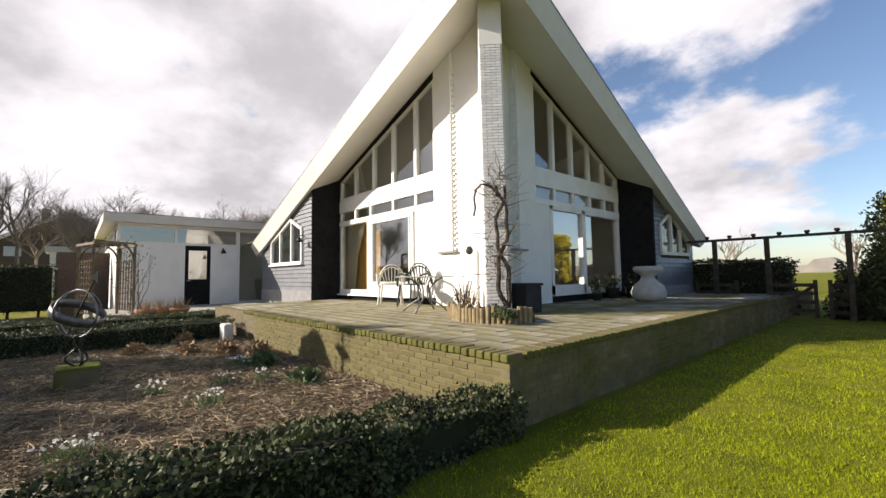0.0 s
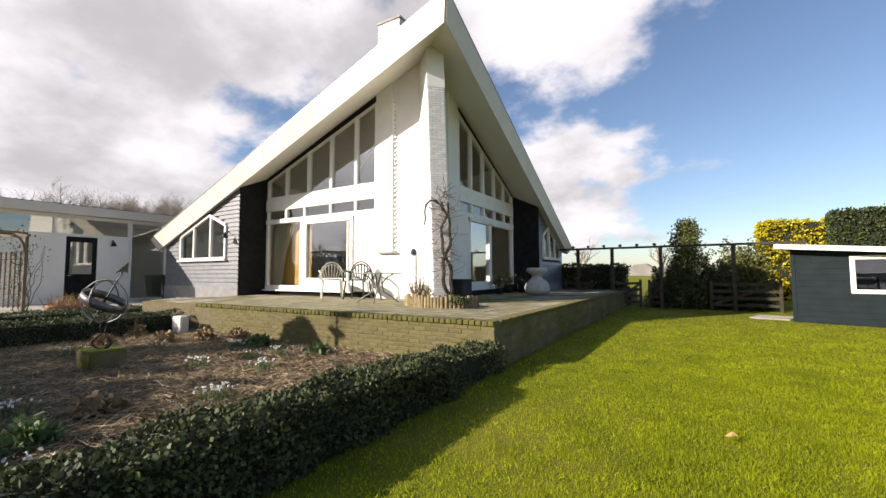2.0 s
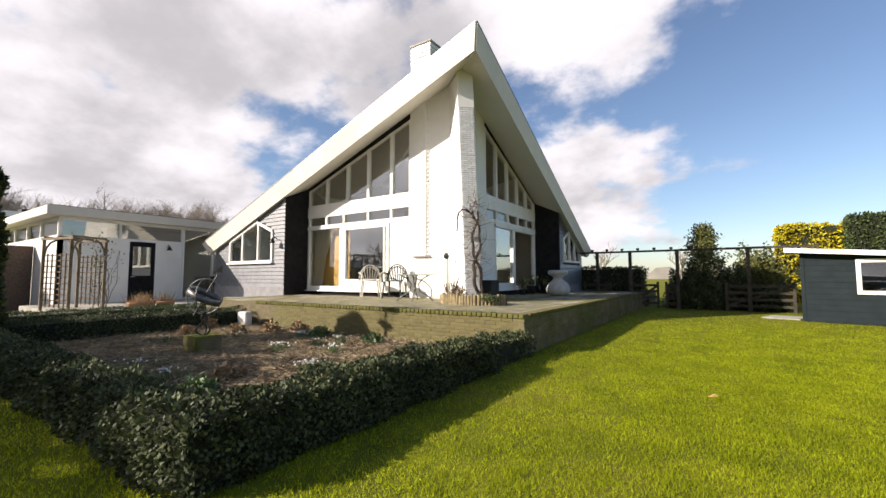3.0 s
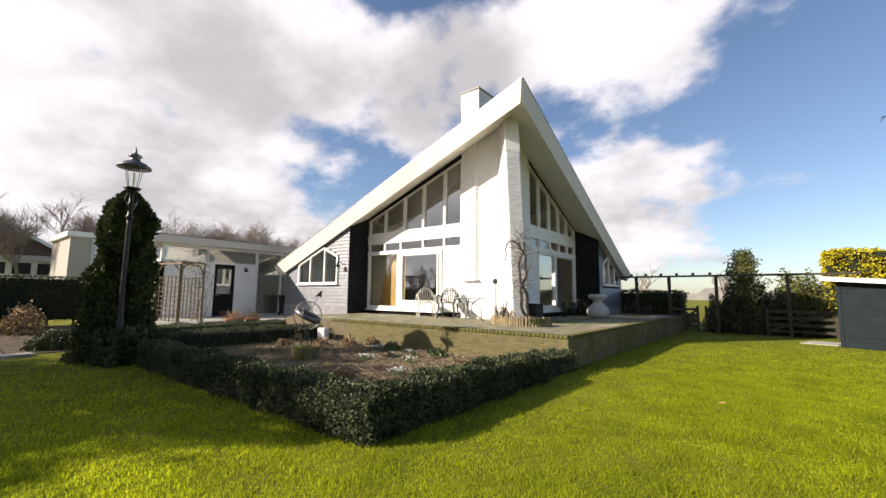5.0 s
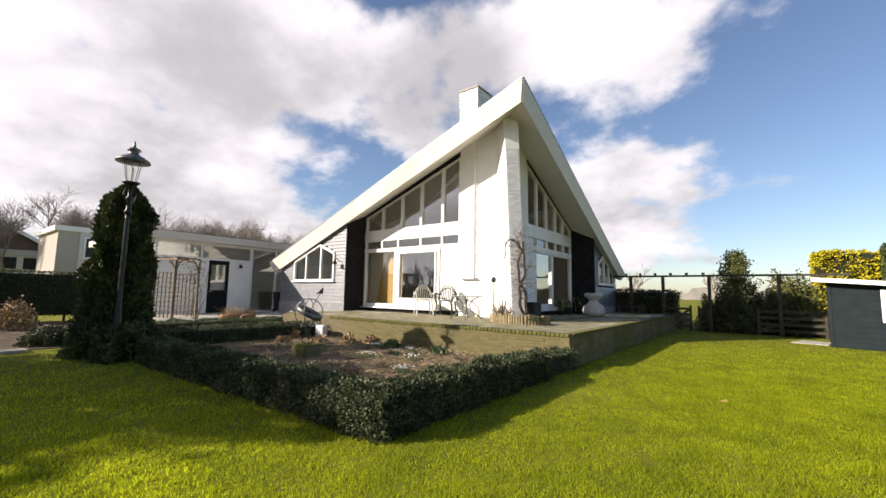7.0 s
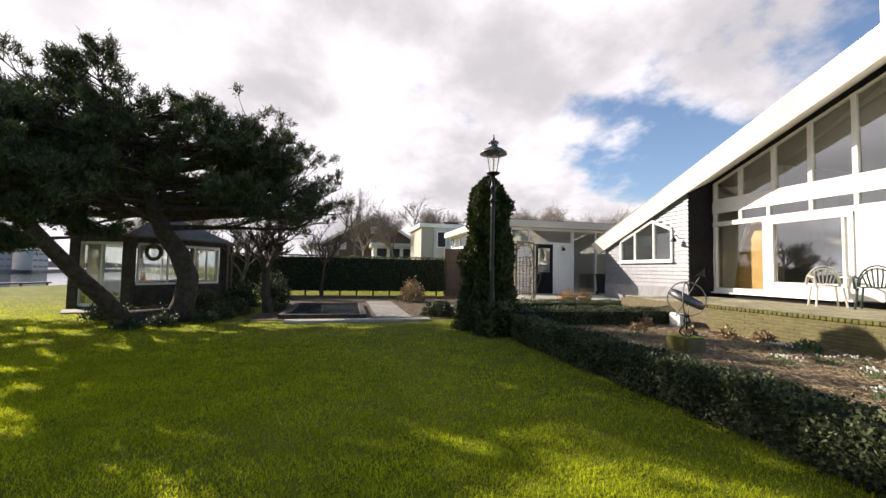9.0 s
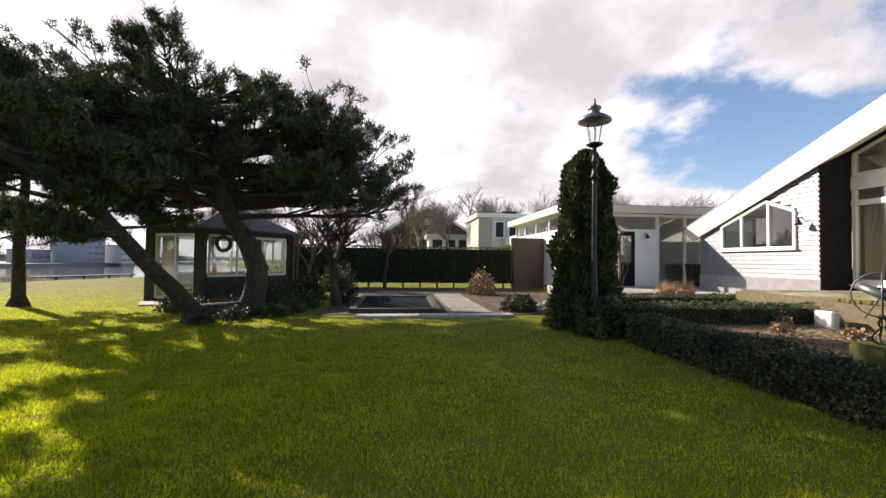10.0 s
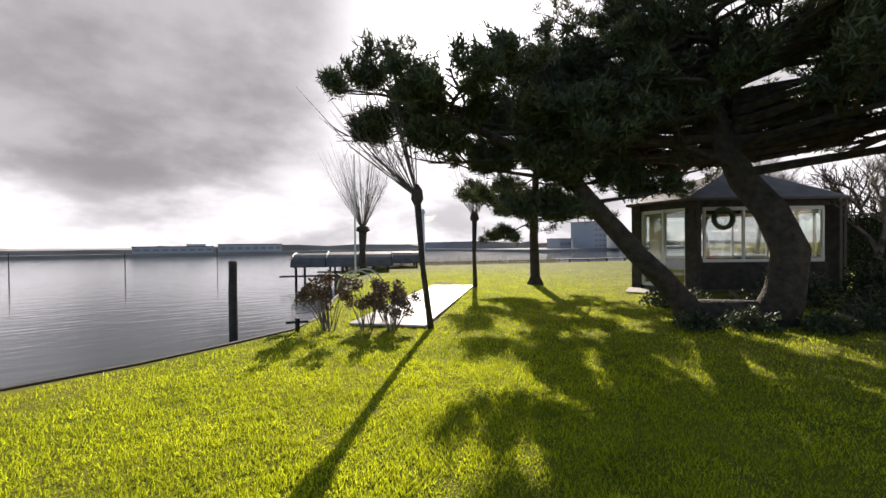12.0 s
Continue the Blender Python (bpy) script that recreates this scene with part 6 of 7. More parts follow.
part("trunk", Mesh().tube([(-14.6, -16.35, -0.05), (-14.6, -16.35, 0.25), (-14.55, -16.35, 1.5), (-14.6, -16.3, 3.2), (-14.6, -16.3, 4.8)], [0.28, 0.15, 0.13, 0.1, 0.03], 10), BARK, tree2, smooth=True)
limbs, tufts = Mesh(), []
for i in range(15):
    z = 1.9 + i * 0.2
    a = i * 2.4
    pine_limb(Vector((-14.58, -16.33, z)), Vector((math.cos(a), math.sin(a), -0.1)).normalized(), 1.6 * pr.uniform(0.6, 1.1), 0.035, 0)
part("bough", limbs, BARK, tree2)
needle_tufts(tufts[::2], 36, 0.11, NEEDLE, tree2)


def hydrangea(x, y, h, n):
    t = thing("hydrangea", (x, y, 0), "winter hydrangea with dry brown flower heads", "shrub", "hydrangeas")
    r = random.Random(x * 7 + y)
    st, heads = Mesh(), []
    for i in range(n):
        a = r.uniform(0, 6.28)
        e = Vector((x + math.cos(a) * r.uniform(0.05, 0.5), y + math.sin(a) * r.uniform(0.05, 0.5), h * r.uniform(0.5, 1.0)))
        st.tube([(x + math.cos(a) * 0.08, y + math.sin(a) * 0.08, 0), Vector((x, y, 0)).lerp(e, 0.6), e], [0.008, 0.006, 0.004], 4, False)
        heads.append(e)
    part("stems", st, TWIG, t)
    c = np.repeat(np.array([tuple(e) for e in heads]), 90, 0)
    c = c + unit(rng.normal(size=c.shape)) * 0.085 * rng.uniform(0.5, 1, (len(c), 1))
    soup("flower_heads", leaf_quads(c, 0.04, 0.018), 4, DRYHEAD, t)


for x, y, h_ in ((-7.15, -13.55, 0.75), (-7.6, -13.2, 0.7), (-8.05, -13.35, 0.65), (-7.3, -13.95, 0.8), (-7.9, -13.0, 0.55)):
    hydrangea(x, y, h_, 13)
path2 = thing("garden_path", (-10.3, -15.2, 0), "wet pale concrete slab path along the lawn", "path", kind="structure")
P0, P1 = Vector((-8.35, -12.78, 0.02)), Vector((-12.65, -16.95, 0.02))
d_ = (P1 - P0).normalized()
o_ = Vector((d_.y, -d_.x, 0)) * -1
if o_.y > 0:
    o_ = -o_
L_ = (P1 - P0).length
for i in range(10):
    for j in range(2):
        a = P0 + d_ * (L_ * i / 10 + 0.01) + o_ * (0.01 + j * 0.62)
        u_, v_ = d_ * (L_ / 10 - 0.02), o_ * 0.6
        part("slab", Mesh().prism([a, a + u_, a + u_ + v_, a + v_][::1], (0, 0, 0.03)), CONCRETE, path2)
mp = thing("mooring_post", (-6.3, -16.6, -1.5), "dark timber mooring post standing in the lake", "post")
part("post", Mesh().tube([(-6.3, -16.6, -2.0), (-6.3, -16.6, 0.3), (-6.31, -16.6, 0.92)], [0.085, 0.08, 0.075], 10), DARKWOOD, mp)
part("cap", Mesh().tube([(-6.31, -16.6, 0.92), (-6.31, -16.6, 0.97)], [0.09, 0.07], 10), DARKWOOD, mp)
cl = thing("mooring_cleat", (-6.75, -13.75, 0), "small metal mooring cleat on the quay", "cleat")
part("post", Mesh().tube([(-6.75, -13.75, -0.1), (-6.75, -13.75, 0.2)], 0.035, 8), IRON, cl)
part("bar", Mesh().tube([(-6.9, -13.7, 0.14), (-6.6, -13.8, 0.14)], 0.02, 6), IRON, cl)


def boat_shelter(c, w, l, turn):
    b = thing("boat_shelter", (c[0], c[1], -1.0), "low barrel-roofed grey boat shelter over the water", "boat shelter", "boat shelters")
    m = Matrix.Translation((c[0], c[1], 0)) @ Matrix.Rotation(turn, 4, "Z")
    n = 10
    for k_ in range(3):
        sh = Mesh()
        y0, y1 = -l / 2 + l * k_ / 3, -l / 2 + l * (k_ + 1) / 3 - 0.02
        prof = [(math.cos(a) * w / 2, 0.28 + math.sin(a) * 0.62) for a in np.linspace(math.pi, 0, n)]
        v = [m @ Vector((x, y, z)) for y in (y0, y1) for x, z in prof] + [m @ Vector((x * 0.97, y, z - 0.03)) for y in (y0, y1) for x, z in prof]
        f_ = [(i, i + 1, n + i + 1, n + i) for i in range(n - 1)] + [(2 * n + i + 1, 2 * n + i, 3 * n + i, 3 * n + i + 1) for i in range(n - 1)] + [(i + 1, i, 2 * n + i, 2 * n + i + 1) for i in range(n - 1)] + [(n + i, n + i + 1, 3 * n + i + 1, 3 * n + i) for i in range(n - 1)]
        part("roof_panel", sh.add(v, f_), TARP, b)
    for k_ in range(4):
        y = -l / 2 + l * k_ / 3 - 0.01
        part("rib", Mesh().tube([m @ Vector((math.cos(a) * w / 2 * 1.01, y, 0.28 + math.sin(a) * 0.63)) for a in np.linspace(math.pi, 0, 12)], 0.03, 5), IRON, b)
    for y in (-l / 2, l / 2 - 0.05):
        part("gable", Mesh().prism([m @ Vector((math.cos(a) * w / 2 * 0.96, y, 0.29 + math.sin(a) * 0.58)) for a in np.linspace(math.pi, 0, 12)], m.to_3x3() @ Vector((0, 0.02, 0))), TARP, b)
    for sx in (-1, 1):
        for y in (-l / 2 + 0.2, 0, l / 2 - 0.2):
            part("post", Mesh().tube([m @ Vector((sx * w / 2 * 0.95, y, -2)), m @ Vector((sx * w / 2 * 0.95, y, 0.3))], 0.06, 8), DARKWOOD, b)
    part("rail", Mesh().beam(m @ Vector((w / 2 + 0.3, -l / 2 - 0.4, -0.12)), m @ Vector((w / 2 + 0.3, l / 2, -0.12)), 0.4, 0.06), DARKWOOD, b)
    return b


boat_shelter((-12.7, -27.0), 2.2, 4.6, 1.1)
boat_shelter((-15.2, -28.9), 2.2, 5.0, 1.1)
jt = thing("jetty", (-24, -27.6, -1), "long low dark timber jetty along the lake", "jetty")
J0, J1 = Vector((-17.8, -30.5, 0.12)), Vector((-33, -24.6, 0.12))
part("deck", Mesh().beam(J0, J1, 0.7, 0.08), DARKWOOD, jt)
for i in range(12):
    p = J0.lerp(J1, i / 11)
    part("post", Mesh().tube([p - Vector((0, 0, 2)), p + Vector((0, 0, 0.05))], 0.07, 6), DARKWOOD, jt)
for i, (x, y, h_) in enumerate(((2.0, -42, 1.0), (-3.5, -40, 0.9), (-9, -44, 1.1), (4.5, -46, 1.2))):
    q = thing("fishing_stake", (x, y, -1), "thin stake standing in the lake", "stake", "stakes in the lake")
    part("stake", Mesh().tube([(x, y, -2), (x, y, h_)], 0.03, 6), DARKWOOD, q)
n = 6000
c = np.stack([rng.uniform(-27, -13, n), np.zeros(n), np.full(n, -0.7)], 1)
c[:, 1] = np.interp(c[:, 0], [-30, -17.7, -12], [-24.6, -29.6, -27.5]) + rng.normal(size=n) * 0.4
d = unit(rng.normal(size=(n, 3)) * 0.1 + (0, 0, 1))
soup("reeds", sticks(c, d, rng.uniform(0.6, 1.5, (n, 1)), 0.012), 3, REED)
tagged(bpy.data.objects["reeds"], "dry straw-coloured reeds along the shore", "reeds", kind="stuff")
hoop = thing("pool_ladder", (-9.3, -17.6, 0), "curved metal ladder rails at the water", "ladder")
for k_ in (0, 0.45):
    part("rail", Mesh().ring((-9.3 - k_, -17.6 - k_, 0.1), 0.5, 0.02, (0.8, -0.6, 0), (0, 0, 1), 20, 6, 0, math.pi), ALU, hoop)
pole = thing("flag_pole", (-11.1, -21.9, -0.1), "thin bare metal pole by the water", "pole")
part("pole", Mesh().tube([(-11.1, -21.9, -0.1), (-11.1, -21.9, 4.6)], [0.04, 0.025], 8), ALU, pole)

TW = ((0.825, -3.717, 1.89), (0.91, -3.738, 1.906), (0.979, -3.764, 1.932), (0.848, -3.755, 1.996), (0.911, -3.758, 1.967), (0.979, -3.776, 1.968))
over = thing("overhanging_tree", (4.2, -5.2, 0), "bare tree whose thin twigs hang over the lawn", "tree")
part("trunk", Mesh().tube([(4.2, -5.2, -0.05), (4.15, -5.15, 1.2), (4.0, -5.1, 2.4)], [0.12, 0.1, 0.07], 8), BARK, over, smooth=True)
part("branch", Mesh().tube([(4.0, -5.1, 2.4), (3.0, -4.7, 2.35), (2.0, -4.2, 2.2), (TW[2])], [0.05, 0.03, 0.01, 0.003], 6), BARK, over)
for a, b, c in (TW[:3], TW[3:]):
    part("twig", Mesh().tube([(2.0, -4.2, 2.2), c, b, a], [0.006, 0.0022, 0.0017, 0.001], 5), BARK, over)
    for k_ in range(6):
        o = Vector(a).lerp(Vector(c), k_ / 6 + 0.05)
        part("bud", Mesh().tube([o, o + Vector((-0.008, 0.006, 0.018 if k_ % 2 else -0.012))], [0.0018, 0.0008], 4), BARK, over)

# ---- fence and planting beyond the lawn ----
fence = thing("pergola_fence", (-1.5, 15.5, 0), "dark timber posts with a long top rail", "fence")
FX = [-4.4, -3.05, -1.3, 1.0]
for x in FX:
    part("post", Mesh().box(x - 0.06, x + 0.06, 15.44, 15.56, 0, 2.36), DARKWOOD, fence)
part("top_rail", Mesh().box(-5.2, 3.0, 15.46, 15.54, 2.34, 2.42), DARKWOOD, fence)
for i in range(7):
    x = -4.6 + i * 0.62
    t_ = Mesh().tube([(x, 15.5, 2.42), (x, 15.5, 2.47)], [0.03, 0.07], 8).tube([(x, 15.5, 2.47), (x, 15.5, 2.52)], [0.07, 0.05], 8)
    part("finial", t_, DARKWOOD, fence)


def gate(x0, x1, y, tilt):
    g = thing("field_gate", ((x0 + x1) / 2, y, 0), "low dark timber field gate", "gate", "field gates")
    for i in range(4):
        z = 0.2 + i * 0.25
        part("bar", Mesh().beam((x0, y, z), (x1, y + tilt, z), 0.04, 0.1), DARKWOOD, g)
    for x, yy in ((x0, y), (x1, y + tilt)):
        part("upright", Mesh().beam((x, yy - 0.03, 0.0), (x, yy - 0.03, 1.1), 0.09, 0.09, (1, 0, 0)), DARKWOOD, g)
    part("brace", Mesh().beam((x0, y + 0.03, 0.2), (x1, y + tilt + 0.03, 0.95), 0.03, 0.09), DARKWOOD, g)


gate(-3.05, -2.1, 15.7, 0.5)
gate(-1.75, -1.3, 15.9, -0.3)
gate(0.3, 2.3, 15.7, 0.0)
gate(-5.0, -3.9, 15.7, 0.0)
hedge("dark_hedge", (-5.6, -2.75, 16.4, 17.6, 0, 1.7), 5000, "dark rounded hedge behind the fence", 0.08, LEAF, 0.2)
fir = thing("conifer", (-0.45, 17.2, 0), "ragged olive-green conifer behind the fence", "tree")
part("trunk", Mesh().tube([(-0.45, 17.2, 0), (-0.4, 17.2, 1.8), (-0.42, 17.2, 3.4)], [0.1, 0.06, 0.01], 8), BARK, fir)
fr_ = random.Random(8)
fb, fp = Mesh(), []
for i in range(70):
    z = 0.9 + 2.45 * i / 70
    a = i * 2.4
    L = 0.95 * (1.12 - (max(z - 1.3, 0) / 2.1) ** 1.3 * 0.95) * fr_.uniform(0.4, 1.05)
    o = Vector((-0.43, 17.2, z))
    e = o + Vector((math.cos(a) * L, math.sin(a) * L, 0.3 * L))
    fb.tube([o, e], [0.018, 0.005], 4, False)
    for k_ in range(80):
        q = o.lerp(e, fr_.uniform(0.35, 1.08))
        fp.append((q.x + fr_.gauss(0, 0.12), q.y + fr_.gauss(0, 0.12), q.z + fr_.gauss(0.03, 0.11)))
part("bough", fb, BARK, fir)
soup("foliage", leaf_quads(np.array(fp), 0.1, 0.035, np.tile((0.0, 0.0, 0.8), (len(fp), 1))), 4, OLIVE, fir)
bush("olive_shrub", (1.5, 18.0, 0), 1.25, 3.3, 9000, "tall olive-green shrub behind the shed", OLIVE, 0.12)
bush("dark_shrub", (0.55, 16.7, 0), 0.95, 2.3, 7000, "dark evergreen shrub at the fence", LEAF, 0.09)
bush("dark_shrub", (-1.1, 16.6, 0), 1.0, 2.2, 9000, "dark evergreen shrub at the fence", LEAF, 0.09)
bush("dark_shrub", (-0.2, 16.4, 0), 1.0, 1.7, 8000, "dark evergreen shrub at the fence", LEAF, 0.09)
bush("dark_shrub", (1.4, 16.4, 0), 0.9, 1.1, 4000, "dark evergreen shrub at the fence", LEAF, 0.09)
hedge("golden_hedge", (2.7, 5.5, 23.6, 24.8, 0, 3.85), 9000, "bright golden-yellow clipped hedge", 0.13, GOLD, 0.3)
hedge("thuja_hedge", (5.1, 7.1, 21.8, 23.0, 0, 4.05), 7000, "tall clipped green thuja hedge", 0.11, THUJA, 0.12)
hedge("thuja_hedge", (7.15, 11.5, 21.6, 23.0, 0, 4.35), 9000, "tall clipped light green thuja hedge", 0.11, OLIVE, 0.12)
bush("garden_plant", (3.95, 11.5, 0), 0.25, 0.35, 300, "small grey-green tuft by the shed", OLIVE, 0.15, "plant")
bare_tree("bare_tree", (-7.7, 30, 0), 5.8, 0.14, 14, "bare tree behind the house", HAZETWIG, levels=4, spread=0.45, trunk=0.28, kids=(3, 4))
bare_tree("bare_tree", (-1.7, 26, 0), 5.0, 0.1, 15, "thin bare tree behind the conifer", HAZETWIG, levels=4, spread=0.4, trunk=0.3, kids=(3, 4))
far_land("field_treeline", 330, -500, 500, 7.0, HAZETREE, "distant treeline beyond the fields")

# ---- neighbours ----
gab = thing("neighbour_house", (-86, -0.6, 0), "dark brick neighbour house with a white-edged gable", "house")
part("wall", Mesh().prism([(-86, -9.6, 0), (-86, 8.4, 0), (-86, 8.4, 6.7), (-86, -0.6, 12.0), (-86, -9.6, 6.7)], (-14, 0, 0)), BRICKH, gab)
for s, ye, ze in ((1, 9.4, 6.2), (-1, -10.6, 6.2)):
    part("roof", Mesh().prism([(-85.4, -0.6, 12.1), (-85.4, ye, ze), (-85.4, ye, ze + 0.4), (-85.4, -0.6, 12.5)], (-16, 0, 0)), ROOFING, gab, "dark tiled roof")
    part("bargeboard", Mesh().prism([(-85.2, -0.6, 12.0), (-85.2, ye, ze - 0.1), (-85.2, ye, ze + 0.45), (-85.2, -0.6, 12.6)], (-0.15, 0, 0)), WHITE, gab, "white bargeboard")
part("window", Mesh().box(-86.0, -85.85, -1.3, 0.3, 8.6, 10.0), PALE, gab)
part("window", Mesh().box(-86.0, -85.85, -7.8, -6.0, 5.2, 6.6), PALE, gab)
part("chimney", Mesh().box(-90, -89, -4.2, -3.2, 8.0, 12.8), BRICKH, gab)
ext = thing("neighbour_extension", (-61, 1, 0), "white flat-roofed extension of the neighbour house", "house")
part("wall", Mesh().box(-66, -61.4, -2.1, 4.5, 0, 4.6), WHITE, ext)
part("roof", Mesh().box(-66.3, -61.1, -2.5, 4.9, 4.6, 5.2), PALE, ext)
for y in (-1.6, 0.3, 2.2):
    part("window", Mesh().box(-61.4, -61.3, y, y + 1.4, 3.2, 4.4), DARK, ext)
fl = thing("neighbour_house", (-48.6, 7, 0), "white flat-roofed neighbour house with wide windows", "house")
part("wall", Mesh().box(-57, -48.6, 2.6, 12.6, 0, 6.4), TAN, fl)
part("front", Mesh().box(-48.6, -48.5, 4.1, 12.6, 0, 6.4), PALE, fl)
part("roof", Mesh().box(-57.2, -48.3, 2.3, 12.9, 6.4, 6.85), WHITE, fl, "white flat roof edge")
for y0, y1 in ((4.4, 5.6), (6.0, 9.0), (9.5, 12.3)):
    w_ = part("window", Mesh().box(-48.5, -48.4, y0, y1, 4.0, 6.0), WHITE, fl)
    part("pane", Mesh().box(-48.4, -48.37, y0 + 0.15, y1 - 0.15, 4.15, 5.85), DARK, w_)
part("low_roof", Mesh().box(-48.4, -40, 5.6, 11.4, 3.2, 4.1), WHITE, fl)
part("roof_vent", Mesh().box(-51, -50, 5.7, 7.4, 6.85, 7.3), DARK, fl)
bare_tree("bare_tree", (-63, -4.6, 0), 25, 0.26, 61, "tall bare tree with upright stems", TWIG, levels=5, spread=0.42, trunk=0.26, kids=(3, 4), thin=0.5)
bare_tree("bare_tree", (-62, -7.6, 0), 25, 0.24, 63, "tall bare tree with upright stems", TWIG, levels=5, spread=0.42, trunk=0.26, kids=(3, 4), thin=0.5)
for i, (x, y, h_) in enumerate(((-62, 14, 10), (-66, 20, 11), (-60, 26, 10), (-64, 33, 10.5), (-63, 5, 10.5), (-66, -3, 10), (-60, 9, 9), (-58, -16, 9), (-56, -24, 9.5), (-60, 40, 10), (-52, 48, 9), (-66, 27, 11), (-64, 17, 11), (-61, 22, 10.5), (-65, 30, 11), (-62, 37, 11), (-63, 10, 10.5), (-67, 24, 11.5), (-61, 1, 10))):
    bare_tree("bare_tree", (x, y, 0), h_ * 2.2, 0.22, 100 + i, "tall bare winter tree behind the houses", HAZETWIG, "bare trees behind the houses", levels=4, spread=0.52, up=0.18, trunk=0.24, kids=(5, 7), sides=4, thin=0.5)
bare_tree("orchard_tree", (-24.5, 12.5, 0), 5.2, 0.14, 42, "gnarled bare fruit tree behind the annexe", TWIG, levels=4, spread=0.75, up=0.05, trunk=0.6, kids=(4, 5))
bare_tree("bare_tree", (-36, -8.5, 0), 7.5, 0.15, 44, "bare winter tree beside the neighbour house", TWIG, levels=4, spread=0.5, trunk=0.28, kids=(4, 5))
bare_tree("bare_tree", (-33, -14, 0), 7.5, 0.15, 45, "bare winter tree beyond the hedge", TWIG, levels=4, spread=0.5, trunk=0.28, kids=(4, 5))
bare_tree("bare_tree", (-28, -17, 0), 7.0, 0.15, 46, "bare winter tree beyond the summerhouse", TWIG, levels=4, spread=0.5, trunk=0.28, kids=(4, 5))
bare_tree("bare_tree", (-22.6, -7.0, 0), 5.6, 0.1, 52, "bare winter tree at the garden hedge", BARK, levels=4, spread=0.5, trunk=0.3, kids=(4, 5))
bare_tree("bare_tree", (-21.4, -9.2, 0), 5.2, 0.1, 53, "bare winter tree at the garden hedge", BARK, levels=4, spread=0.5, trunk=0.3, kids=(4, 5))
bare_tree("bare_tree", (-24.2, -10.9, 0), 7.0, 0.12, 54, "bare winter tree at the garden hedge", BARK, levels=4, spread=0.5, trunk=0.3, kids=(4, 5))
bare_tree("bare_tree", (-25, -13.5, 0), 6.5, 0.13, 47, "bare winter tree beyond the summerhouse", TWIG, levels=4, spread=0.5, trunk=0.28, kids=(4, 5))

# ---- bricks, slabs and grass ----
b_long, b_short = brick_mesh(0.205, 0.03, 0.052), brick_mesh(0.1, 0.03, 0.052)
tilt = math.atan(0.13)
row, z = 0, 0.7
while z < 6.08:
    offs = ((-0.115, b_long), (0.1, b_long)) if row % 2 else ((-0.175, b_short), (-0.01, b_long), (0.155, b_short))
    for s, me in offs:
        c = fin(z) + SG * s - DG * 0.008
        m = Matrix.Translation(c) @ Matrix.Rotation(radians(45), 4, "Z") @ Matrix.Rotation(-tilt, 4, "X")
        piece("brick", me, WBRICK, pillar, m)
    z += 0.0625
    row += 1
for i in range(34):
    z = 2.03 + i * 0.13
    piece("brick", b_short, WBRICK, tooth_l, Matrix.Translation((-7.45, 6.832, z)))
    if i < 30:
        piece("brick", b_short, WBRICK, tooth_r, Matrix.Translation((-6.3, 7.7, z)))
# terrace front: a soldier course on stretcher courses
r = random.Random(9)
t_long, t_cap = brick_mesh(0.2, 0.05, 0.058, 0.007), brick_mesh(0.088, 0.22, 0.07, 0.008)
i = 0
x = TX - 0.05
while x > -10.4:
    piece("coping_brick", t_cap, MBRICK, terrace, Matrix.Translation((x, TY + 0.09 + r.uniform(-0.006, 0.006), TZ - 0.03 + r.uniform(-0.005, 0.005))) @ Matrix.Rotation(r.uniform(-0.03, 0.03), 4, "Z"))
    x -= 0.1
y = TY + 0.28
while y < 13.0:
    piece("coping_brick", t_cap, MBRICK, terrace, Matrix.Translation((TX - 0.09, y, TZ - 0.03 + r.uniform(-0.005, 0.005))) @ Matrix.Rotation(radians(90) + r.uniform(-0.03, 0.03), 4, "Z"))
    y += 0.1
for row in range(8):
    z = TZ - 0.105 - row * 0.068
    x = TX - 0.1 - (0.105 if row % 2 else 0.0)
    while x > -9.6:
        piece("brick", t_long, MBRICK, terrace, Matrix.Translation((x, TY + 0.028 + r.uniform(-0.003, 0.003), z)) @ Matrix.Rotation(r.uniform(-0.012, 0.012), 4, "Z"))
        x -= 0.212
side = Mesh()
for row in range(9):
    z = TZ - 0.105 - row * 0.068
    y = TY + 0.1 + (0.105 if row % 2 else 0.0)
    while y < 19.5:
        side.box(TX - 0.05, TX - 0.003 - r.uniform(0, 0.004), y, y + 0.2, z - 0.029, z + 0.029)
        y += 0.212
tagged(part("side_bricks", side, MBRICK, terrace), kind="stuff")
slab_a, slab_b = brick_mesh(0.29, 0.29, 0.05, 0.01), brick_mesh(0.59, 0.29, 0.05, 0.01)
rest = Mesh()
cnt = 0
y, j = TY + 0.36, 0
while y < 19.5:
    x, first = TX - 0.215, True
    while x > -13.0:
        w = (0.3 if j % 2 else 0.6) if first else (0.6 if r.random() < 0.45 else 0.3)
        first = False
        inside = (y > 6.8 and x < -6.2) or (y > 5.7 and x < -13.2) or (y > 12.9 and x < -5.3)
        if not inside:
            dz = r.uniform(-0.003, 0.003)
            if cnt < 290 and y < 6.2 and x > -10.5:
                piece("paving_slab", slab_b if w > 0.5 else slab_a, PAVER, terrace, Matrix.Translation((x - w / 2, y, TZ - 0.03 + dz)) @ Matrix.Rotation(r.uniform(-0.008, 0.008), 4, "Z"))
                cnt += 1
            else:
                rest.box(x - w + 0.01, x, y - 0.145, y + 0.145, TZ - 0.06, TZ - 0.005 + dz)
        x -= w
    y += 0.3
    j += 1
tagged(part("paving", rest, PAVER, terrace), kind="stuff")


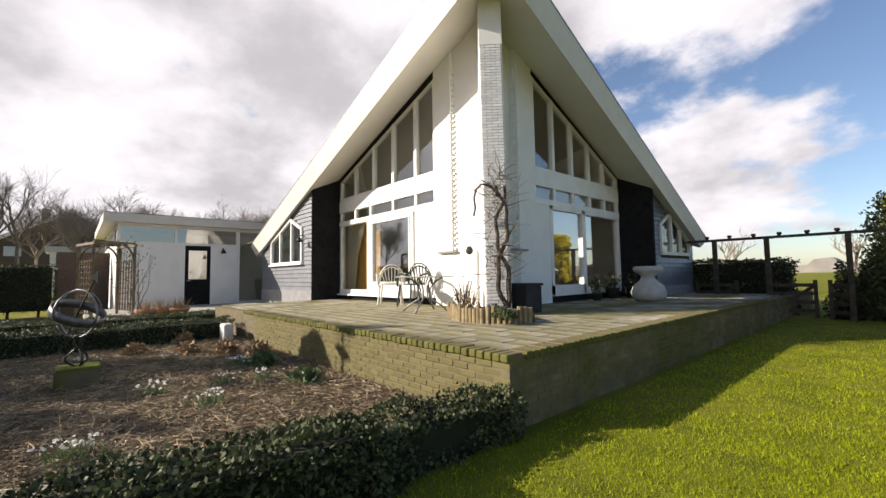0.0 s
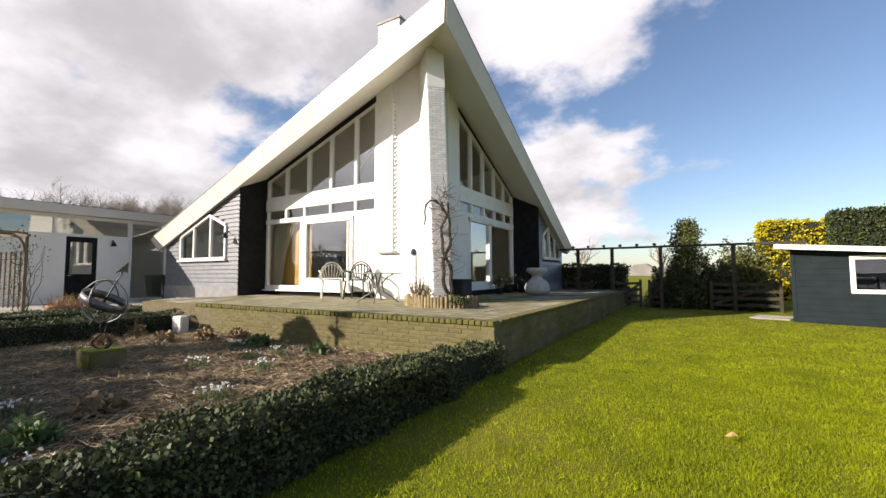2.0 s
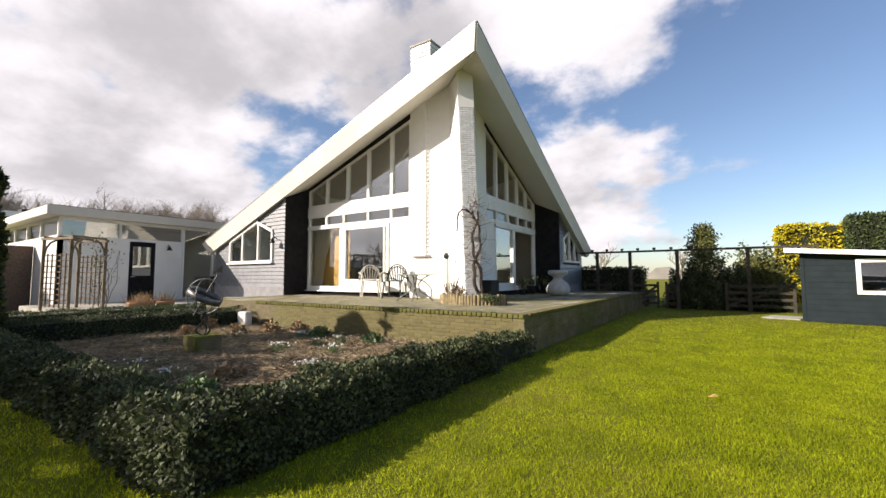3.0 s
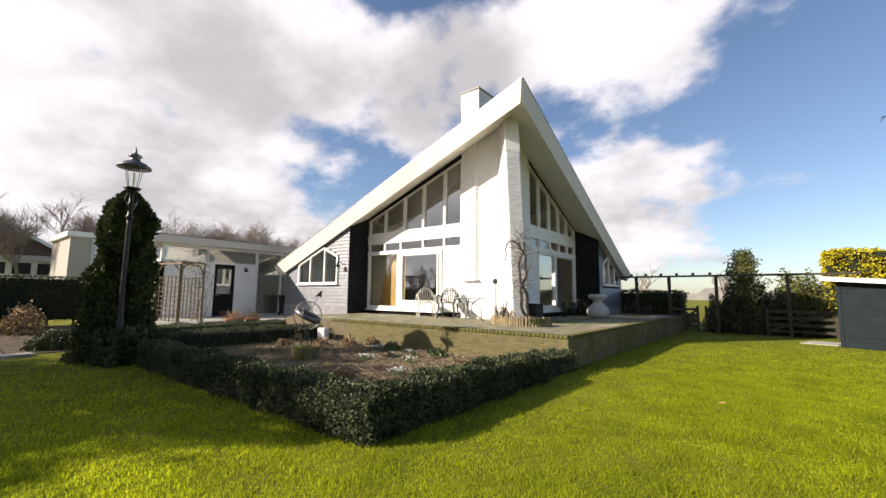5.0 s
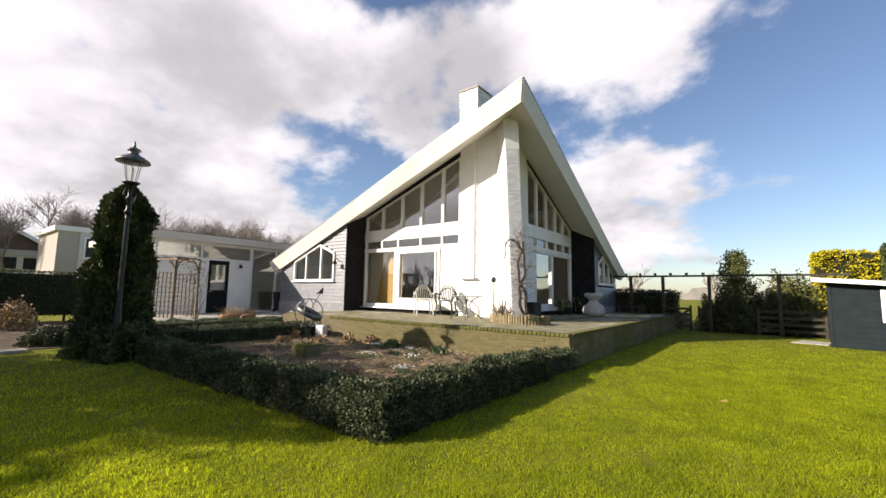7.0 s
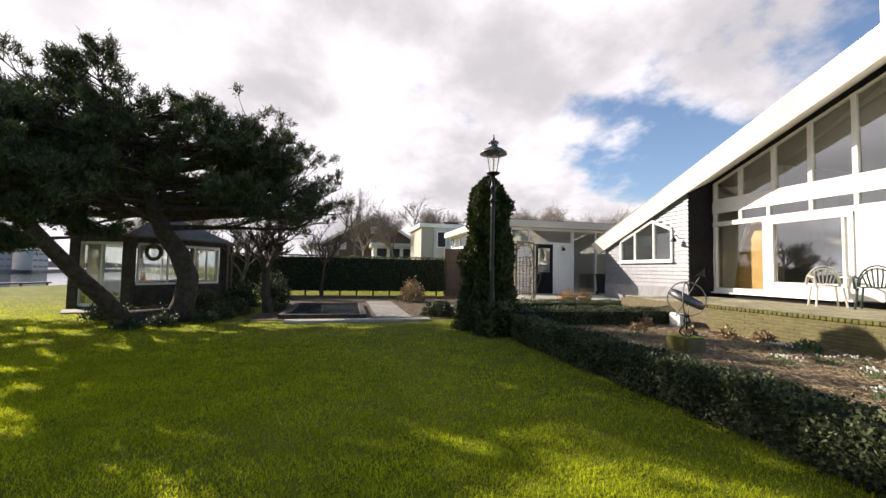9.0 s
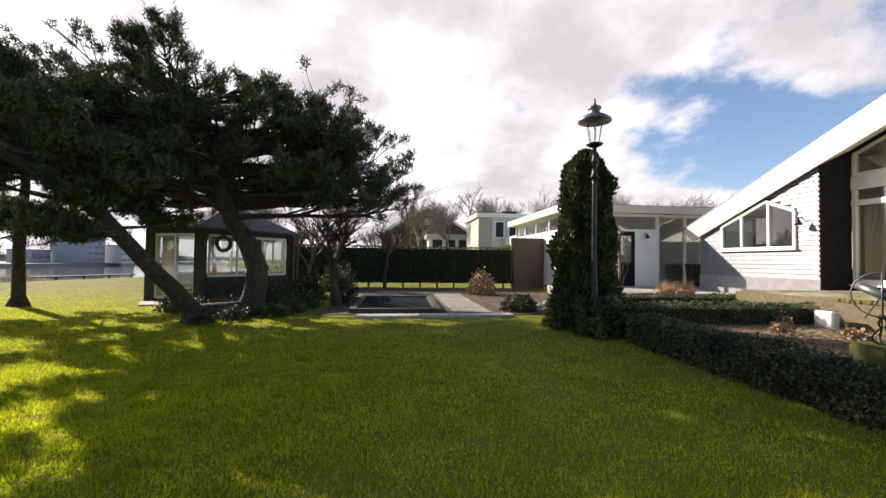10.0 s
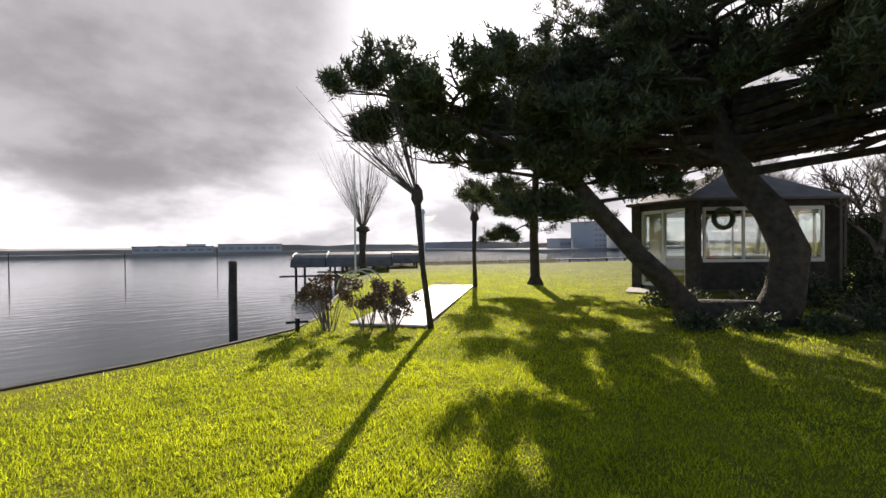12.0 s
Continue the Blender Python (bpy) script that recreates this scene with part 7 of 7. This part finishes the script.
def lawn_blades(n, zones, hgt, wid):
    """Grass blades in discs (x, y, radius, share), clear of beds and paving."""
    out = []
    tot = sum(q[3] for q in zones)
    for x, y, rad, share in zones:
        k_ = int(n * share / tot)
        out.append(np.array([x, y]) + rng.normal(size=(k_, 2)) * rad * 0.62)
    p = np.concatenate(out)
    X, Y = p[:, 0], p[:, 1]
    keep = ~((X < -2.6) & (X > -13.7) & (Y > -2.35)) & ~((X < -2.55) & (Y > 2.8)) & ~((X < -12.1) & (Y > -8.7))
    keep &= Y > np.interp(X, [-13, -8.6, -6.73, -4.92, -3.9, 3], [-24, -17.0, -13.75, -12.9, -12.65, -12.25])
    keep &= ~((X - Y < 6.2) & (X - Y > 4.35) & (X < -8.3) & (X > -13) & (Y < -12.6))
    keep &= ~((X > 2.0) & (Y > 11.0 + 0.0 * X) & (0.297 * (X - 2.1) + 0.955 * (Y - 12.35) > -0.05))
    p = p[keep]
    k_ = len(p)
    clump = np.array([noise.noise(Vector((q[0] * 3.1, q[1] * 3.1, 0))) for q in p])
    tuft = np.array([noise.noise(Vector((q[0] * 8.5, q[1] * 8.5, 4.0))) for q in p])
    h_ = hgt * rng.uniform(0.45, 1.15, k_) * (1.0 + 0.5 * clump + 0.55 * tuft)
    c = np.column_stack([p, np.full(k_, -0.003)])
    d = unit(np.column_stack([rng.normal(size=(k_, 2)) * 0.42, np.ones(k_)]))
    return sticks(c, d, h_[:, None], wid)


near = [(0.6, 0.0, 2.6, 5), (0.8, 3.0, 2.6, 4), (0.6, -3.0, 2.4, 4), (-1.5, -4.2, 2.2, 3), (-3.5, -4.8, 2.2, 3), (-5.5, -8.5, 2.4, 3), (-6.5, -10.5, 2.6, 3), (-4.2, -10.5, 2.4, 2.4), (-8.0, -8.0, 2.6, 1.6)]
g1 = soup("grass", lawn_blades(640000, near, 0.036, 0.0032), 3, BLADE)
tagged(g1, "short bright green lawn grass", "grass", kind="stuff")
wide = [(1.5, 7.0, 4.6, 2.5), (4.5, 3.0, 5.0, 2), (-6.0, -5.0, 4.5, 2), (-10.0, -12.5, 4.5, 2), (-3.0, -8.0, 5.0, 2), (-11.5, -16.5, 5.0, 1.2), (-14.0, -20.0, 5.0, 0.8), (3.0, -2.0, 5.0, 1)]
g2 = soup("grass", lawn_blades(380000, wide, 0.04, 0.006), 3, BLADE)
tagged(g2, "short bright green lawn grass", "grass", kind="stuff")
leafm = Mesh().add([(-0.09, 1.6, 0.05), (-0.05, 1.54, 0.07), (0.0, 1.62, 0.06), (-0.03, 1.67, 0.075), (-0.09, 1.6, 0.053), (-0.05, 1.54, 0.073), (0.0, 1.62, 0.063), (-0.03, 1.67, 0.078)], [(3, 2, 1, 0), (4, 5, 6, 7)])
single("fallen_leaf", leafm, OCHRE, "orange fallen leaf on the lawn", "leaf")
